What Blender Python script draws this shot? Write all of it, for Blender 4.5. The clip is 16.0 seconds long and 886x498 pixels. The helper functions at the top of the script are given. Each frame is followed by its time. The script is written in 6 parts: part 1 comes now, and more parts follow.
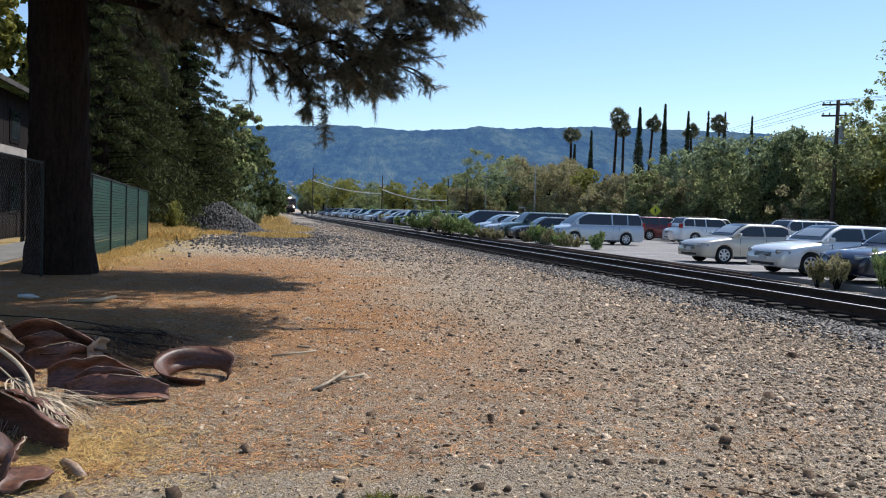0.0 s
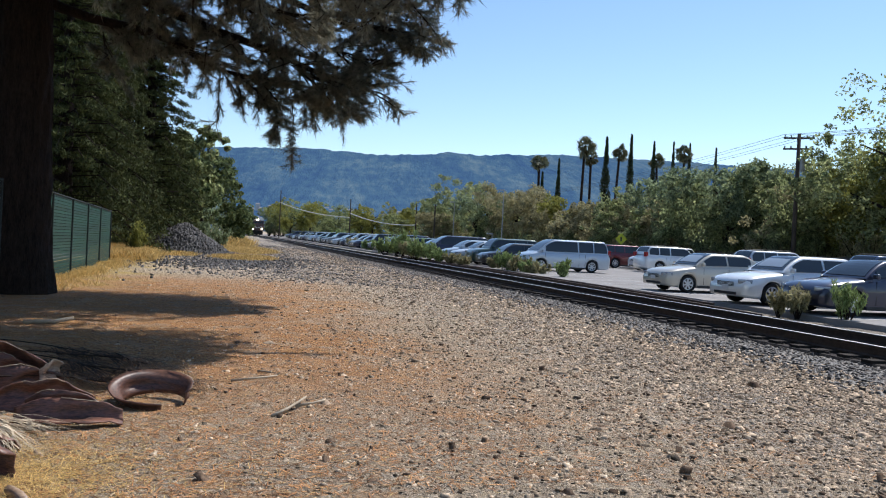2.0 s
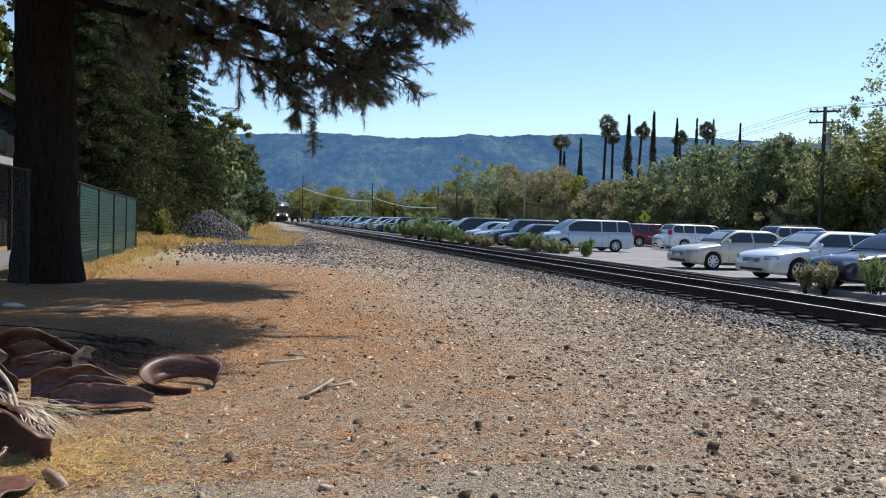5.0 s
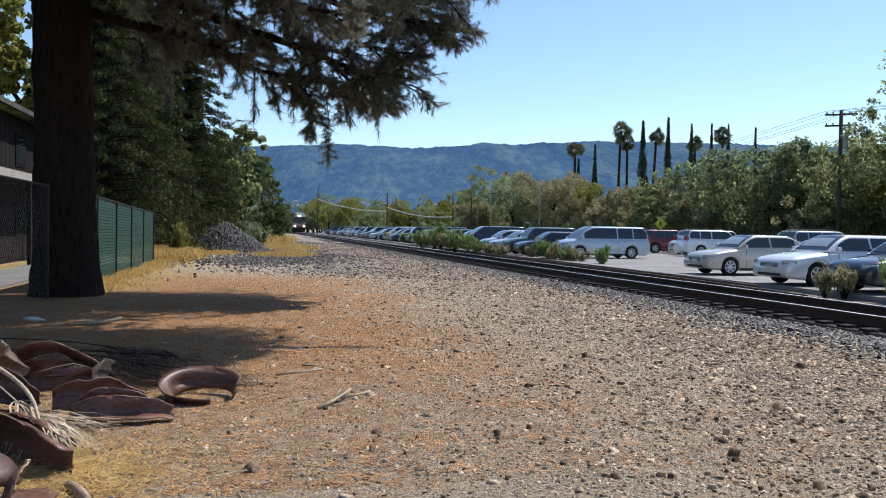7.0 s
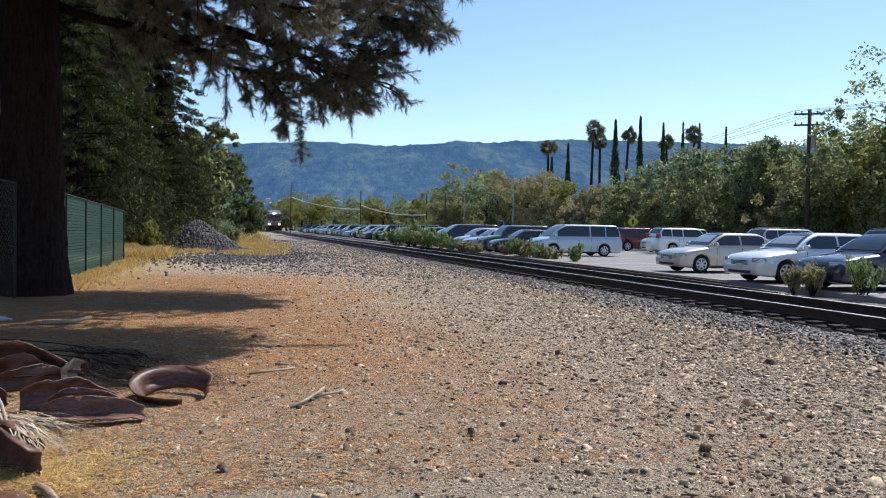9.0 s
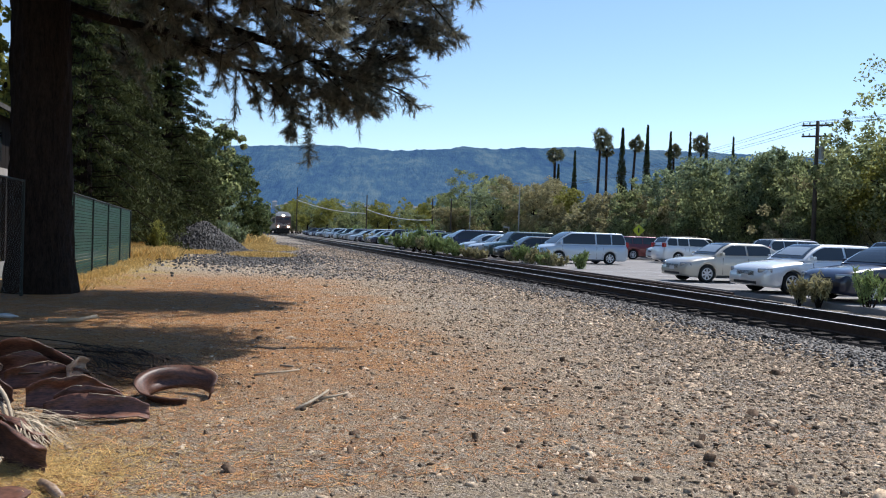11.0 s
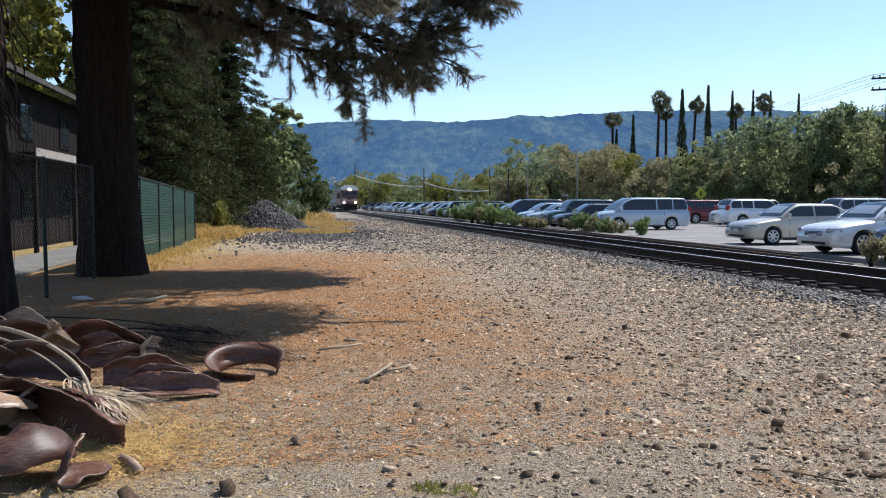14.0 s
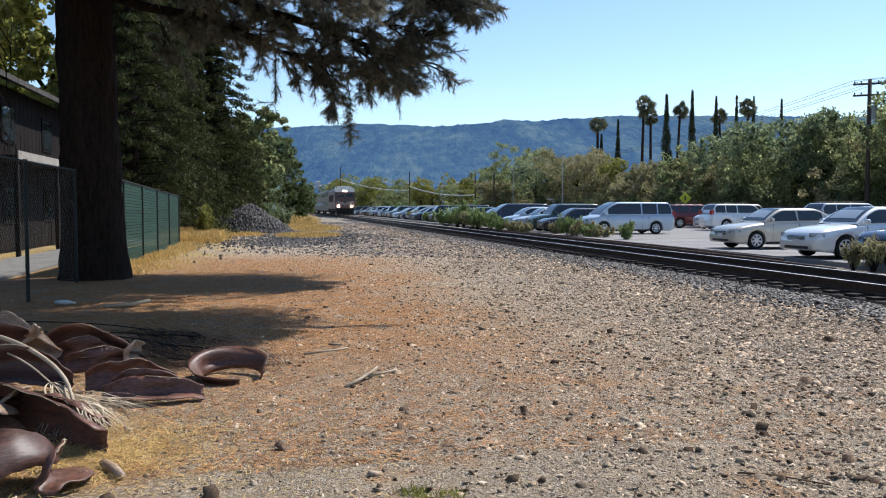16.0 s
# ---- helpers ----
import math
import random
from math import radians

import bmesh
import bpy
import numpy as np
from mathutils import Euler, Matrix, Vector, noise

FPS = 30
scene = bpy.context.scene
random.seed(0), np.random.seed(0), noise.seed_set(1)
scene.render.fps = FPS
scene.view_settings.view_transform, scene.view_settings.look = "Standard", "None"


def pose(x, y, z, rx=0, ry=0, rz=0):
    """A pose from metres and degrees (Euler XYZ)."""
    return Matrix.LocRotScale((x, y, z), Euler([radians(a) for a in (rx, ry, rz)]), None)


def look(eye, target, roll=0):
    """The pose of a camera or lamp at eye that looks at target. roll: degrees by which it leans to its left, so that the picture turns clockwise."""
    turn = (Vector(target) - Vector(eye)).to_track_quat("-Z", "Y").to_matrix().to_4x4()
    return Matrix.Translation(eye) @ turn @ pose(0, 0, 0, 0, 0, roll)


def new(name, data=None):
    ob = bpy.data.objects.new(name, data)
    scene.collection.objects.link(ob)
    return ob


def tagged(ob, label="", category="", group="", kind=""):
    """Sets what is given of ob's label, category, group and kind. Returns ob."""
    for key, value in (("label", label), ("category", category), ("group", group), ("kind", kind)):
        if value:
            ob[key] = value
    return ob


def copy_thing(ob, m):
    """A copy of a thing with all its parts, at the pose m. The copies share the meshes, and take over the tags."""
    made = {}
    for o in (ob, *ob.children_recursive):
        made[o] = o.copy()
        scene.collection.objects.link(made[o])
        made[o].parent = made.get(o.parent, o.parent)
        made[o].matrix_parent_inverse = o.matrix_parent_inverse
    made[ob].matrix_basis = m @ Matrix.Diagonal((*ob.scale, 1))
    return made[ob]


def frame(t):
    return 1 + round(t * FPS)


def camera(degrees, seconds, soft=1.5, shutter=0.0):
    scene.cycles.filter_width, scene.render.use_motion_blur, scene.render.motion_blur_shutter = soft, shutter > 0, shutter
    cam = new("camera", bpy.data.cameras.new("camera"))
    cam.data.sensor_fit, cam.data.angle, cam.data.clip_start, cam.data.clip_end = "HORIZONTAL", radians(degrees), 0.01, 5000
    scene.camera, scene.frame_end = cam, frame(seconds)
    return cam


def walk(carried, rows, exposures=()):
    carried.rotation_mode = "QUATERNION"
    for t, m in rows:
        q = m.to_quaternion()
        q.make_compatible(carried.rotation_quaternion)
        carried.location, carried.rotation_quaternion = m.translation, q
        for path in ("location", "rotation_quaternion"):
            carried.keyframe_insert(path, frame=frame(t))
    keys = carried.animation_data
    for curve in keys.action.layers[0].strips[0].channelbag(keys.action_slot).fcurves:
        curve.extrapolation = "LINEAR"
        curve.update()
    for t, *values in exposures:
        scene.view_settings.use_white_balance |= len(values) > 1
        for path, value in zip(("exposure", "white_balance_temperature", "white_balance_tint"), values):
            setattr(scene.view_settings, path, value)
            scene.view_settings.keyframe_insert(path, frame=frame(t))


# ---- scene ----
cam = camera(56.0, 16.0, soft=1.1)
# seconds, eye x y z, yaw, pitch, roll
PATH = [
    (0.0, -0.012, -0.001, 1.411, -1.92, -2.47, -1.91),
    (0.5, 0.005, 0.000, 1.418, -2.49, -2.13, -2.39),
    (1.0, -0.010, 0.005, 1.412, -2.20, -2.05, -2.58),
    (1.5, 0.005, 0.011, 1.440, -3.12, -1.46, -3.55),
    (2.0, 0.016, 0.033, 1.415, -4.13, -0.66, -2.86),
    (2.5, 0.018, 0.046, 1.412, -5.93, -0.74, -2.75),
    (3.0, 0.003, 0.041, 1.408, -4.72, -0.87, -2.63),
    (3.5, 0.014, 0.038, 1.409, -3.60, -1.45, -2.88),
    (4.0, 0.011, 0.033, 1.408, -2.94, -2.00, -2.20),
    (4.2, 0.012, 0.030, 1.407, -3.02, -1.98, -2.12),
    (6.5, 0.013, 0.005, 1.402, -1.44, -1.69, -0.77),
    (7.0, 0.007, 0.009, 1.402, -1.56, -1.33, -0.94),
    (7.5, 0.014, 0.003, 1.400, -2.02, -1.48, -0.97),
    (8.0, 0.027, 0.016, 1.399, -2.85, -1.61, -1.20),
    (8.5, -0.005, 0.009, 1.396, -2.35, -1.74, -0.50),
    (9.0, 0.007, 0.014, 1.402, -3.36, -1.44, -0.93),
    (9.2, 0.003, 0.003, 1.396, -3.33, -1.85, -0.98),
    (11.3, -0.007, 0.010, 1.394, -2.98, -1.03, -1.94),
    (11.5, 0.006, 0.017, 1.403, -2.66, -1.67, -1.48),
    (12.0, -0.011, -0.002, 1.396, -1.83, -1.32, -1.13),
    (12.5, 0.003, -0.008, 1.406, 3.46, -3.84, 1.56),
    (13.0, 0.001, -0.026, 1.401, 2.10, -3.65, 0.50),
    (13.5, -0.004, -0.007, 1.405, 1.33, -3.44, 0.45),
    (14.0, 0.001, -0.010, 1.402, 0.99, -3.11, 0.09),
    (14.5, 0.002, -0.002, 1.404, -0.17, -2.80, 0.53),
    (15.0, -0.002, -0.004, 1.398, 0.13, -2.95, -0.15),
    (15.5, -0.000, -0.011, 1.400, 0.12, -3.21, 0.23),
    (16.0, 0.000, 0.000, 1.400, -0.00, -2.83, 0.00),
]
walk(cam, [(t, pose(x, y, z, 90 + pitch, roll, yaw)) for t, x, y, z, yaw, pitch, roll in PATH], exposures=[(0, 0.20, 6050, 10.6), (4, 0.24, 6050, 10.6), (8.5, 0.28, 6050, 10.6), (12.5, 0.24, 6050, 10.6), (13.5, 0.33, 6050, 10.6), (16, 0.34, 6050, 10.6)])

# ---- daylight ----
SUN_AZ, SUN_EL = 48.0, 52.0     # degrees: clockwise from +y, above the horizon
world = bpy.data.worlds.new("sky")
scene.world = world
world.use_nodes = True
wn = world.node_tree
sky = wn.nodes.new("ShaderNodeTexSky")
sky.sky_type, sky.sun_disc = "NISHITA", False
sky.sun_elevation, sky.sun_rotation = radians(SUN_EL), radians(SUN_AZ)
sky.air_density, sky.dust_density, sky.ozone_density = 1.0, 0.05, 2.2
wn.nodes["Background"].inputs["Strength"].default_value = 0.128
wn.links.new(sky.outputs["Color"], wn.nodes["Background"].inputs["Color"])
sun = new("sun", bpy.data.lights.new("sun", "SUN"))
sun.data.energy, sun.data.angle, sun.data.color = 4.95, radians(0.5), (1.0, 0.94, 0.85)
saz, sel = radians(SUN_AZ), radians(SUN_EL)
sun.matrix_world = look((0, 0, 0), (-math.sin(saz) * math.cos(sel), -math.cos(saz) * math.cos(sel), -math.sin(sel)))

# ---- materials ----
def nodes_of(name):
    m = bpy.data.materials.new(name)
    m.use_nodes = True
    t = m.node_tree
    return m, t, t.nodes, t.links, t.nodes["Principled BSDF"]


def put(links, nodes, kind, **inputs):
    n = nodes.new(kind)
    for k, v in inputs.items():
        key = k.replace("_", " ")
        if hasattr(v, "is_output"):
            links.new(v, n.inputs[key])
        else:
            n.inputs[key].default_value = v
    return n


def ramp(nodes, links, fac, stops):
    r = nodes.new("ShaderNodeValToRGB")
    links.new(fac, r.inputs["Fac"])
    while len(r.color_ramp.elements) < len(stops):
        r.color_ramp.elements.new(0.5)
    for e, (p, c) in zip(r.color_ramp.elements, stops):
        e.position, e.color = p, (*c, 1) if len(c) == 3 else c
    return r.outputs["Color"]


def material(name, dark, light, scale=4.0, rough=0.8, metal=0.0, bump=0.3, dist=0.01, fine=None, stretch=(1, 1, 1), island=0.0, coat=0.0, objvar=0.0, trans=0.0):
    """Two colours mixed by coarse and fine noise in object space, with a bump of the same grain."""
    m, t, N, L, b = nodes_of(name)
    tc = N.new("ShaderNodeTexCoord")
    mp = put(L, N, "ShaderNodeMapping", Vector=tc.outputs["Object"], Scale=stretch)
    a = put(L, N, "ShaderNodeTexNoise", Vector=mp.outputs[0], Scale=scale, Detail=6.0, Roughness=0.65)
    f = put(L, N, "ShaderNodeTexNoise", Vector=mp.outputs[0], Scale=fine or scale * 9, Detail=4.0, Roughness=0.6)
    s = N.new("ShaderNodeMath")
    s.operation = "ADD"
    L.new(a.outputs["Fac"], s.inputs[0])
    L.new(f.outputs["Fac"], s.inputs[1])
    h = N.new("ShaderNodeMath")
    h.operation = "MULTIPLY"
    h.inputs[1].default_value = 0.5
    L.new(s.outputs[0], h.inputs[0])
    col = ramp(N, L, h.outputs[0], [(0.36, dark), (0.64, light)])
    for amount, src in ((island, "ShaderNodeNewGeometry"), (objvar, "ShaderNodeObjectInfo")):
        if amount:
            g = N.new(src)
            mr = N.new("ShaderNodeMapRange")
            L.new(g.outputs["Random Per Island" if src.endswith("Geometry") else "Random"], mr.inputs["Value"])
            mr.inputs["To Min"].default_value, mr.inputs["To Max"].default_value = 1 - amount, 1 + amount
            hsv = N.new("ShaderNodeHueSaturation")
            L.new(mr.outputs[0], hsv.inputs["Value"])
            L.new(col, hsv.inputs["Color"])
            col = hsv.outputs["Color"]
    L.new(col, b.inputs["Base Color"])
    b.inputs["Roughness"].default_value, b.inputs["Metallic"].default_value = rough, metal
    b.inputs["Coat Weight"].default_value = coat
    if rough > 0.78 and not metal:
        b.inputs["Specular IOR Level"].default_value = 0.15
    if trans:
        b.inputs["Specular IOR Level"].default_value = 0.12
        tr = put(L, N, "ShaderNodeBsdfTranslucent", Color=col)
        mx = N.new("ShaderNodeMixShader")
        mx.inputs[0].default_value = trans
        L.new(b.outputs[0], mx.inputs[1])
        L.new(tr.outputs[0], mx.inputs[2])
        L.new(mx.outputs[0], N["Material Output"].inputs["Surface"])
    if bump:
        bp = put(L, N, "ShaderNodeBump", Height=h.outputs[0], Strength=bump, Distance=dist)
        L.new(bp.outputs[0], b.inputs["Normal"])
    return m


def plain(name, col, rough=0.5, metal=0.0, emit=0.0, coat=0.0, spec=0.5):
    m, t, N, L, b = nodes_of(name)
    b.inputs["Base Color"].default_value = (*col, 1)
    b.inputs["Roughness"].default_value, b.inputs["Metallic"].default_value = rough, metal
    b.inputs["Coat Weight"].default_value, b.inputs["Specular IOR Level"].default_value = coat, spec
    if emit:
        b.inputs["Emission Color"].default_value = (*col, 1)
        b.inputs["Emission Strength"].default_value = emit
    return m


# ---- mesh helpers ----
ANG = radians(11.28)
U, NRM = Vector((-math.sin(ANG), math.cos(ANG), 0)), Vector((math.cos(ANG), math.sin(ANG), 0))


def T(s, d, z=0.0):
    """A place by metres along the track and across it."""
    return U * s + NRM * d + Vector((0, 0, z))


def raw_mesh(name, verts, faces, mat, smooth=False):
    """A mesh from arrays of vertices and of faces with equal corner counts."""
    verts, faces = np.asarray(verts, np.float32), np.asarray(faces, np.int32)
    me = bpy.data.meshes.new(name)
    n = faces.shape[1]
    me.vertices.add(len(verts))
    me.vertices.foreach_set("co", verts.ravel())
    me.loops.add(faces.size)
    me.loops.foreach_set("vertex_index", faces.ravel())
    me.polygons.add(len(faces))
    me.polygons.foreach_set("loop_start", np.arange(0, faces.size, n, dtype=np.int32))
    me.polygons.foreach_set("loop_total", np.full(len(faces), n, np.int32))
    if smooth:
        me.polygons.foreach_set("use_smooth", np.ones(len(faces), bool))
    me.update(calc_edges=True)
    me.validate()
    me.materials.append(mat)
    return me


def part(name, bm, mat, parent=None, label="", smooth=False):
    """Links a bmesh as one object, under its thing where one is given."""
    me = bpy.data.meshes.new(name)
    if smooth:
        for f in bm.faces:
            f.smooth = True
    bm.to_mesh(me)
    bm.free()
    me.materials.append(mat)
    ob = new(name, me)
    if parent:
        ob.parent = parent
    return tagged(ob, label) if label else ob


def thing(name, label, category, group="", kind="", m=None):
    ob = new(name)
    ob.empty_display_size = 0.2
    if m is not None:
        ob.matrix_world = m
    return tagged(ob, label, category, group, kind)


def box(bm, x0, x1, y0, y1, z0, z1, bevel=0.0, m=None):
    vs = bmesh.ops.create_cube(bm, size=1, matrix=Matrix.LocRotScale(((x0 + x1) / 2, (y0 + y1) / 2, (z0 + z1) / 2), None, (abs(x1 - x0), abs(y1 - y0), abs(z1 - z0))))["verts"]
    if bevel:
        es = list({e for v in vs for e in v.link_edges})
        vs = bmesh.ops.bevel(bm, geom=es, offset=bevel, segments=2, affect="EDGES", profile=0.6)["verts"]
    if m is not None:
        bmesh.ops.transform(bm, matrix=m, verts=vs)
    return bm


def tube(bm, pts, radii, sides=8, caps=True):
    """A tapered tube through the points."""
    pts = [Vector(p) for p in pts]
    rings = []
    side = None
    for i, p in enumerate(pts):
        d = (pts[min(i + 1, len(pts) - 1)] - pts[max(i - 1, 0)]).normalized()
        side = d.orthogonal().normalized() if side is None else (side - d * side.dot(d)).normalized()
        up = d.cross(side)
        r = radii[i] if hasattr(radii, "__len__") else radii
        rings.append([bm.verts.new(p + (side * math.cos(a) + up * math.sin(a)) * r) for a in np.linspace(0, 2 * math.pi, sides, endpoint=False)])
    for a, b in zip(rings, rings[1:]):
        for i in range(sides):
            bm.faces.new((a[i], a[(i + 1) % sides], b[(i + 1) % sides], b[i]))
    if caps:
        bm.faces.new(rings[0][::-1])
        bm.faces.new(rings[-1])
    return rings


def ground_z(x, y):
    """The lie of the land: low by the track, with small swells."""
    d = x * NRM.x + y * NRM.y
    dip = -0.17 * max(0.0, min(1.0, (d - 4) / 5))
    return dip + 0.035 * noise.noise((x * 0.35, y * 0.35, 3)) * min(1, abs(d - 12) / 4) + 0.012 * noise.noise((x * 1.7, y * 1.7, 7))

# ---- surfaces ----
def ground_material():
    m, t, N, L, b = nodes_of("dirt_and_gravel")
    geo = N.new("ShaderNodeNewGeometry")
    pos = geo.outputs["Position"]

    def nz(scale, detail=5.0, rough=0.6):
        return put(L, N, "ShaderNodeTexNoise", Vector=pos, Scale=scale, Detail=detail, Roughness=rough).outputs["Fac"]

    def math2(op, a, c, clamp=False):
        n = N.new("ShaderNodeMath")
        n.operation, n.use_clamp = op, clamp
        for i, v in enumerate((a, c)):
            if hasattr(v, "is_output"):
                L.new(v, n.inputs[i])
            else:
                n.inputs[i].default_value = v
        if op == "MULTIPLY_ADD":
            n.inputs[2].default_value = 1.0 - c
        return n.outputs[0]

    def mix(f, a, c):
        n = N.new("ShaderNodeMix")
        n.data_type = "RGBA"
        for s, v in zip((n.inputs[0], n.inputs[6], n.inputs[7]), (f, a, c)):
            if hasattr(v, "is_output"):
                L.new(v, s)
            else:
                s.default_value = (*v, 1) if not isinstance(v, float) else v
        return n.outputs[2]

    def dot(v):
        n = N.new("ShaderNodeVectorMath")
        n.operation = "DOT_PRODUCT"
        L.new(pos, n.inputs[0])
        n.inputs[1].default_value = v
        return n.outputs["Value"]

    def band(v, lo, hi):
        n = N.new("ShaderNodeMapRange")
        n.interpolation_type = "SMOOTHSTEP"
        L.new(v, n.inputs["Value"])
        n.inputs["From Min"].default_value, n.inputs["From Max"].default_value = lo, hi
        return n.outputs[0]

    across, along = dot(NRM), dot(U)
    wob = math2("MULTIPLY", math2("SUBTRACT", nz(0.5), 0.5), 5.0)
    a2 = math2("ADD", across, wob)
    warp = put(L, N, "ShaderNodeTexNoise", Vector=pos, Scale=9.0, Detail=3.0)
    wv = N.new("ShaderNodeVectorMath")
    wv.operation = "MULTIPLY_ADD"
    L.new(warp.outputs["Color"], wv.inputs[0])
    wv.inputs[1].default_value = (0.12, 0.12, 0.12)
    L.new(pos, wv.inputs[2])
    vor = put(L, N, "ShaderNodeTexVoronoi", Vector=wv.outputs[0], Scale=46.0, Randomness=1.0)
    stones = put(L, N, "ShaderNodeTexVoronoi", Vector=wv.outputs[0], Scale=42.0)
    speck = put(L, N, "ShaderNodeTexVoronoi", Vector=wv.outputs[0], Scale=95.0)
    dirt = ramp(N, L, nz(1.6), [(0.35, (0.27, 0.188, 0.110)), (0.52, (0.43, 0.315, 0.192)), (0.68, (0.58, 0.44, 0.278))])
    grit = ramp(N, L, nz(45.0, 3.0, 0.75), [(0.32, (0.04, 0.030, 0.022)), (0.50, (0.40, 0.305, 0.20)), (0.68, (0.74, 0.60, 0.42))])
    dirt = mix(0.66, dirt, grit)
    flecks = ramp(N, L, speck.outputs["Color"], [(0.08, (0.03, 0.024, 0.02)), (0.45, (0.34, 0.265, 0.19)), (0.92, (0.74, 0.64, 0.50))])
    dirt = mix(band(nz(14.0), 0.40, 0.62), dirt, mix(0.85, dirt, flecks))
    needles = ramp(N, L, nz(30.0, 4.0, 0.8), [(0.3, (0.11, 0.045, 0.018)), (0.5, (0.43, 0.20, 0.070)), (0.68, (0.72, 0.44, 0.185))])
    straw = ramp(N, L, nz(26.0, 4.0, 0.8), [(0.3, (0.26, 0.17, 0.05)), (0.6, (0.52, 0.37, 0.13)), (0.8, (0.66, 0.50, 0.22))])
    grey = ramp(N, L, stones.outputs["Color"], [(0.1, (0.035, 0.030, 0.026)), (0.5, (0.19, 0.16, 0.13)), (0.9, (0.50, 0.425, 0.345))])
    # rust-coloured pine litter under and beside the pine, thinning into patches
    lit = math2("MULTIPLY", band(math2("ADD", a2, math2("MULTIPLY", nz(2.2), 2.0)), 4.9, 2.3), band(along, 5.2, 9.5), True)
    lit = math2("MULTIPLY", lit, band(along, 27.0, 21.0), True)
    lit = math2("MULTIPLY", lit, math2("MULTIPLY_ADD", band(nz(2.4), 0.36, 0.56), 0.6), True)
    patch = math2("MULTIPLY", math2("MULTIPLY", band(nz(0.85), 0.53, 0.62), band(across, 5.2, 3.4), True), band(along, 14.0, 10.0), True)
    lit = math2("MAXIMUM", lit, math2("MULTIPLY", patch, 0.6))
    lit = math2("MULTIPLY", lit, math2("MULTIPLY_ADD", band(nz(15.0), 0.28, 0.5), 0.65), True)
    col = mix(lit, dirt, needles)
    # straw along the fence and at the near corner
    st = math2("MULTIPLY", band(math2("ADD", a2, math2("MULTIPLY", nz(1.1), 3.0)), 0.4, -2.4), band(nz(4.0), 0.42, 0.58), True)
    far = math2("MULTIPLY", math2("MULTIPLY", band(along, 17.0, 22.0), band(a2, -0.6, -3.0), True), math2("MULTIPLY_ADD", band(nz(0.8), 0.4, 0.6), 0.7), True)
    st = math2("MULTIPLY", st, math2("MAXIMUM", band(along, 8.0, 5.5), band(along, 16.5, 19.5)))
    col = mix(math2("MAXIMUM", math2("MULTIPLY", st, 0.5), far), col, straw)
    # grey stone towards the track, spreading over the whole width farther on
    reach = math2("MULTIPLY", band(along, 21.0, 32.0), 4.6)
    gv = band(math2("ADD", math2("ADD", a2, reach), math2("MULTIPLY", math2("SUBTRACT", nz(3.5), 0.5), 3.0)), 2.8, 6.4)
    gv = math2("MULTIPLY", gv, band(nz(0.33), 0.66, 0.54), True)
    pick = band(math2("ADD", gv, math2("MULTIPLY", math2("SUBTRACT", stones.outputs["Color"], 0.5), 0.9)), 0.42, 0.58)
    col = mix(math2("MULTIPLY", math2("MULTIPLY", pick, band(across, 20.0, 15.5)), 0.85), col, grey)
    L.new(col, b.inputs["Base Color"])
    b.inputs["Roughness"].default_value = 0.92
    b.inputs["Specular IOR Level"].default_value = 0.25
    knobs = math2("MULTIPLY", math2("SUBTRACT", 0.5, vor.outputs["Distance"]), band(nz(5.0), 0.42, 0.66))
    height = math2("ADD", math2("MULTIPLY", nz(110.0, 4.0, 0.75), 0.6), knobs)
    height = math2("ADD", height, math2("MULTIPLY", nz(9.0, 5.0, 0.7), 1.4))
    bp = put(L, N, "ShaderNodeBump", Height=height, Strength=1.0, Distance=0.042)
    L.new(bp.outputs[0], b.inputs["Normal"])
    return m


M_GROUND = ground_material()
M_ASPHALT = material("sunbleached_asphalt", (0.19, 0.178, 0.17), (0.32, 0.30, 0.285), 0.5, 0.9, bump=0.4, dist=0.004, fine=60)
M_STONE = material("ballast_stone", (0.115, 0.080, 0.052), (0.53, 0.40, 0.275), 6, 0.85, bump=0.3, dist=0.004, island=0.85)
M_BALLAST = material("track_ballast_stone", (0.010, 0.008, 0.008), (0.135, 0.112, 0.092), 9, 0.65, bump=0.3, dist=0.004, island=0.85)
M_PEBBLE = material("brown_pebble", (0.12, 0.086, 0.060), (0.60, 0.47, 0.33), 8, 1.0, bump=0.3, dist=0.004, island=0.7)
M_CHIP = material("pale_stone_chip", (0.37, 0.275, 0.185), (0.74, 0.59, 0.42), 8, 1.0, bump=0.3, dist=0.004, island=0.4)
M_BROWNSTONE = material("brown_field_stone", (0.05, 0.033, 0.023), (0.24, 0.16, 0.105), 6, 1.0, bump=0.3, dist=0.004, island=0.5, objvar=0.4)
M_DARKSTONE = material("dark_crushed_rock", (0.014, 0.013, 0.013), (0.092, 0.085, 0.080), 6, 0.75, bump=0.4, dist=0.004, island=0.5)
M_RAIL = material("rusty_rail_steel", (0.035, 0.022, 0.016), (0.10, 0.062, 0.042), 9, 0.75, metal=0.3, bump=0.4, dist=0.002)
M_OLDRAIL = material("rust_brown_rail_steel", (0.035, 0.021, 0.016), (0.095, 0.058, 0.044), 9, 0.7, metal=0.2, bump=0.4, dist=0.002)
M_TRACKBED = material("dark_ballast_bed", (0.012, 0.010, 0.010), (0.06, 0.05, 0.045), 7, 0.9, bump=1.0, dist=0.03, fine=40)
M_RAILHEAD = plain("polished_rail_head", (0.56, 0.53, 0.50), 0.45, 1.0)
M_TIE = material("creosoted_timber", (0.016, 0.013, 0.011), (0.055, 0.044, 0.036), 3, 0.9, bump=0.6, dist=0.006, stretch=(1, 12, 6), objvar=0.25)
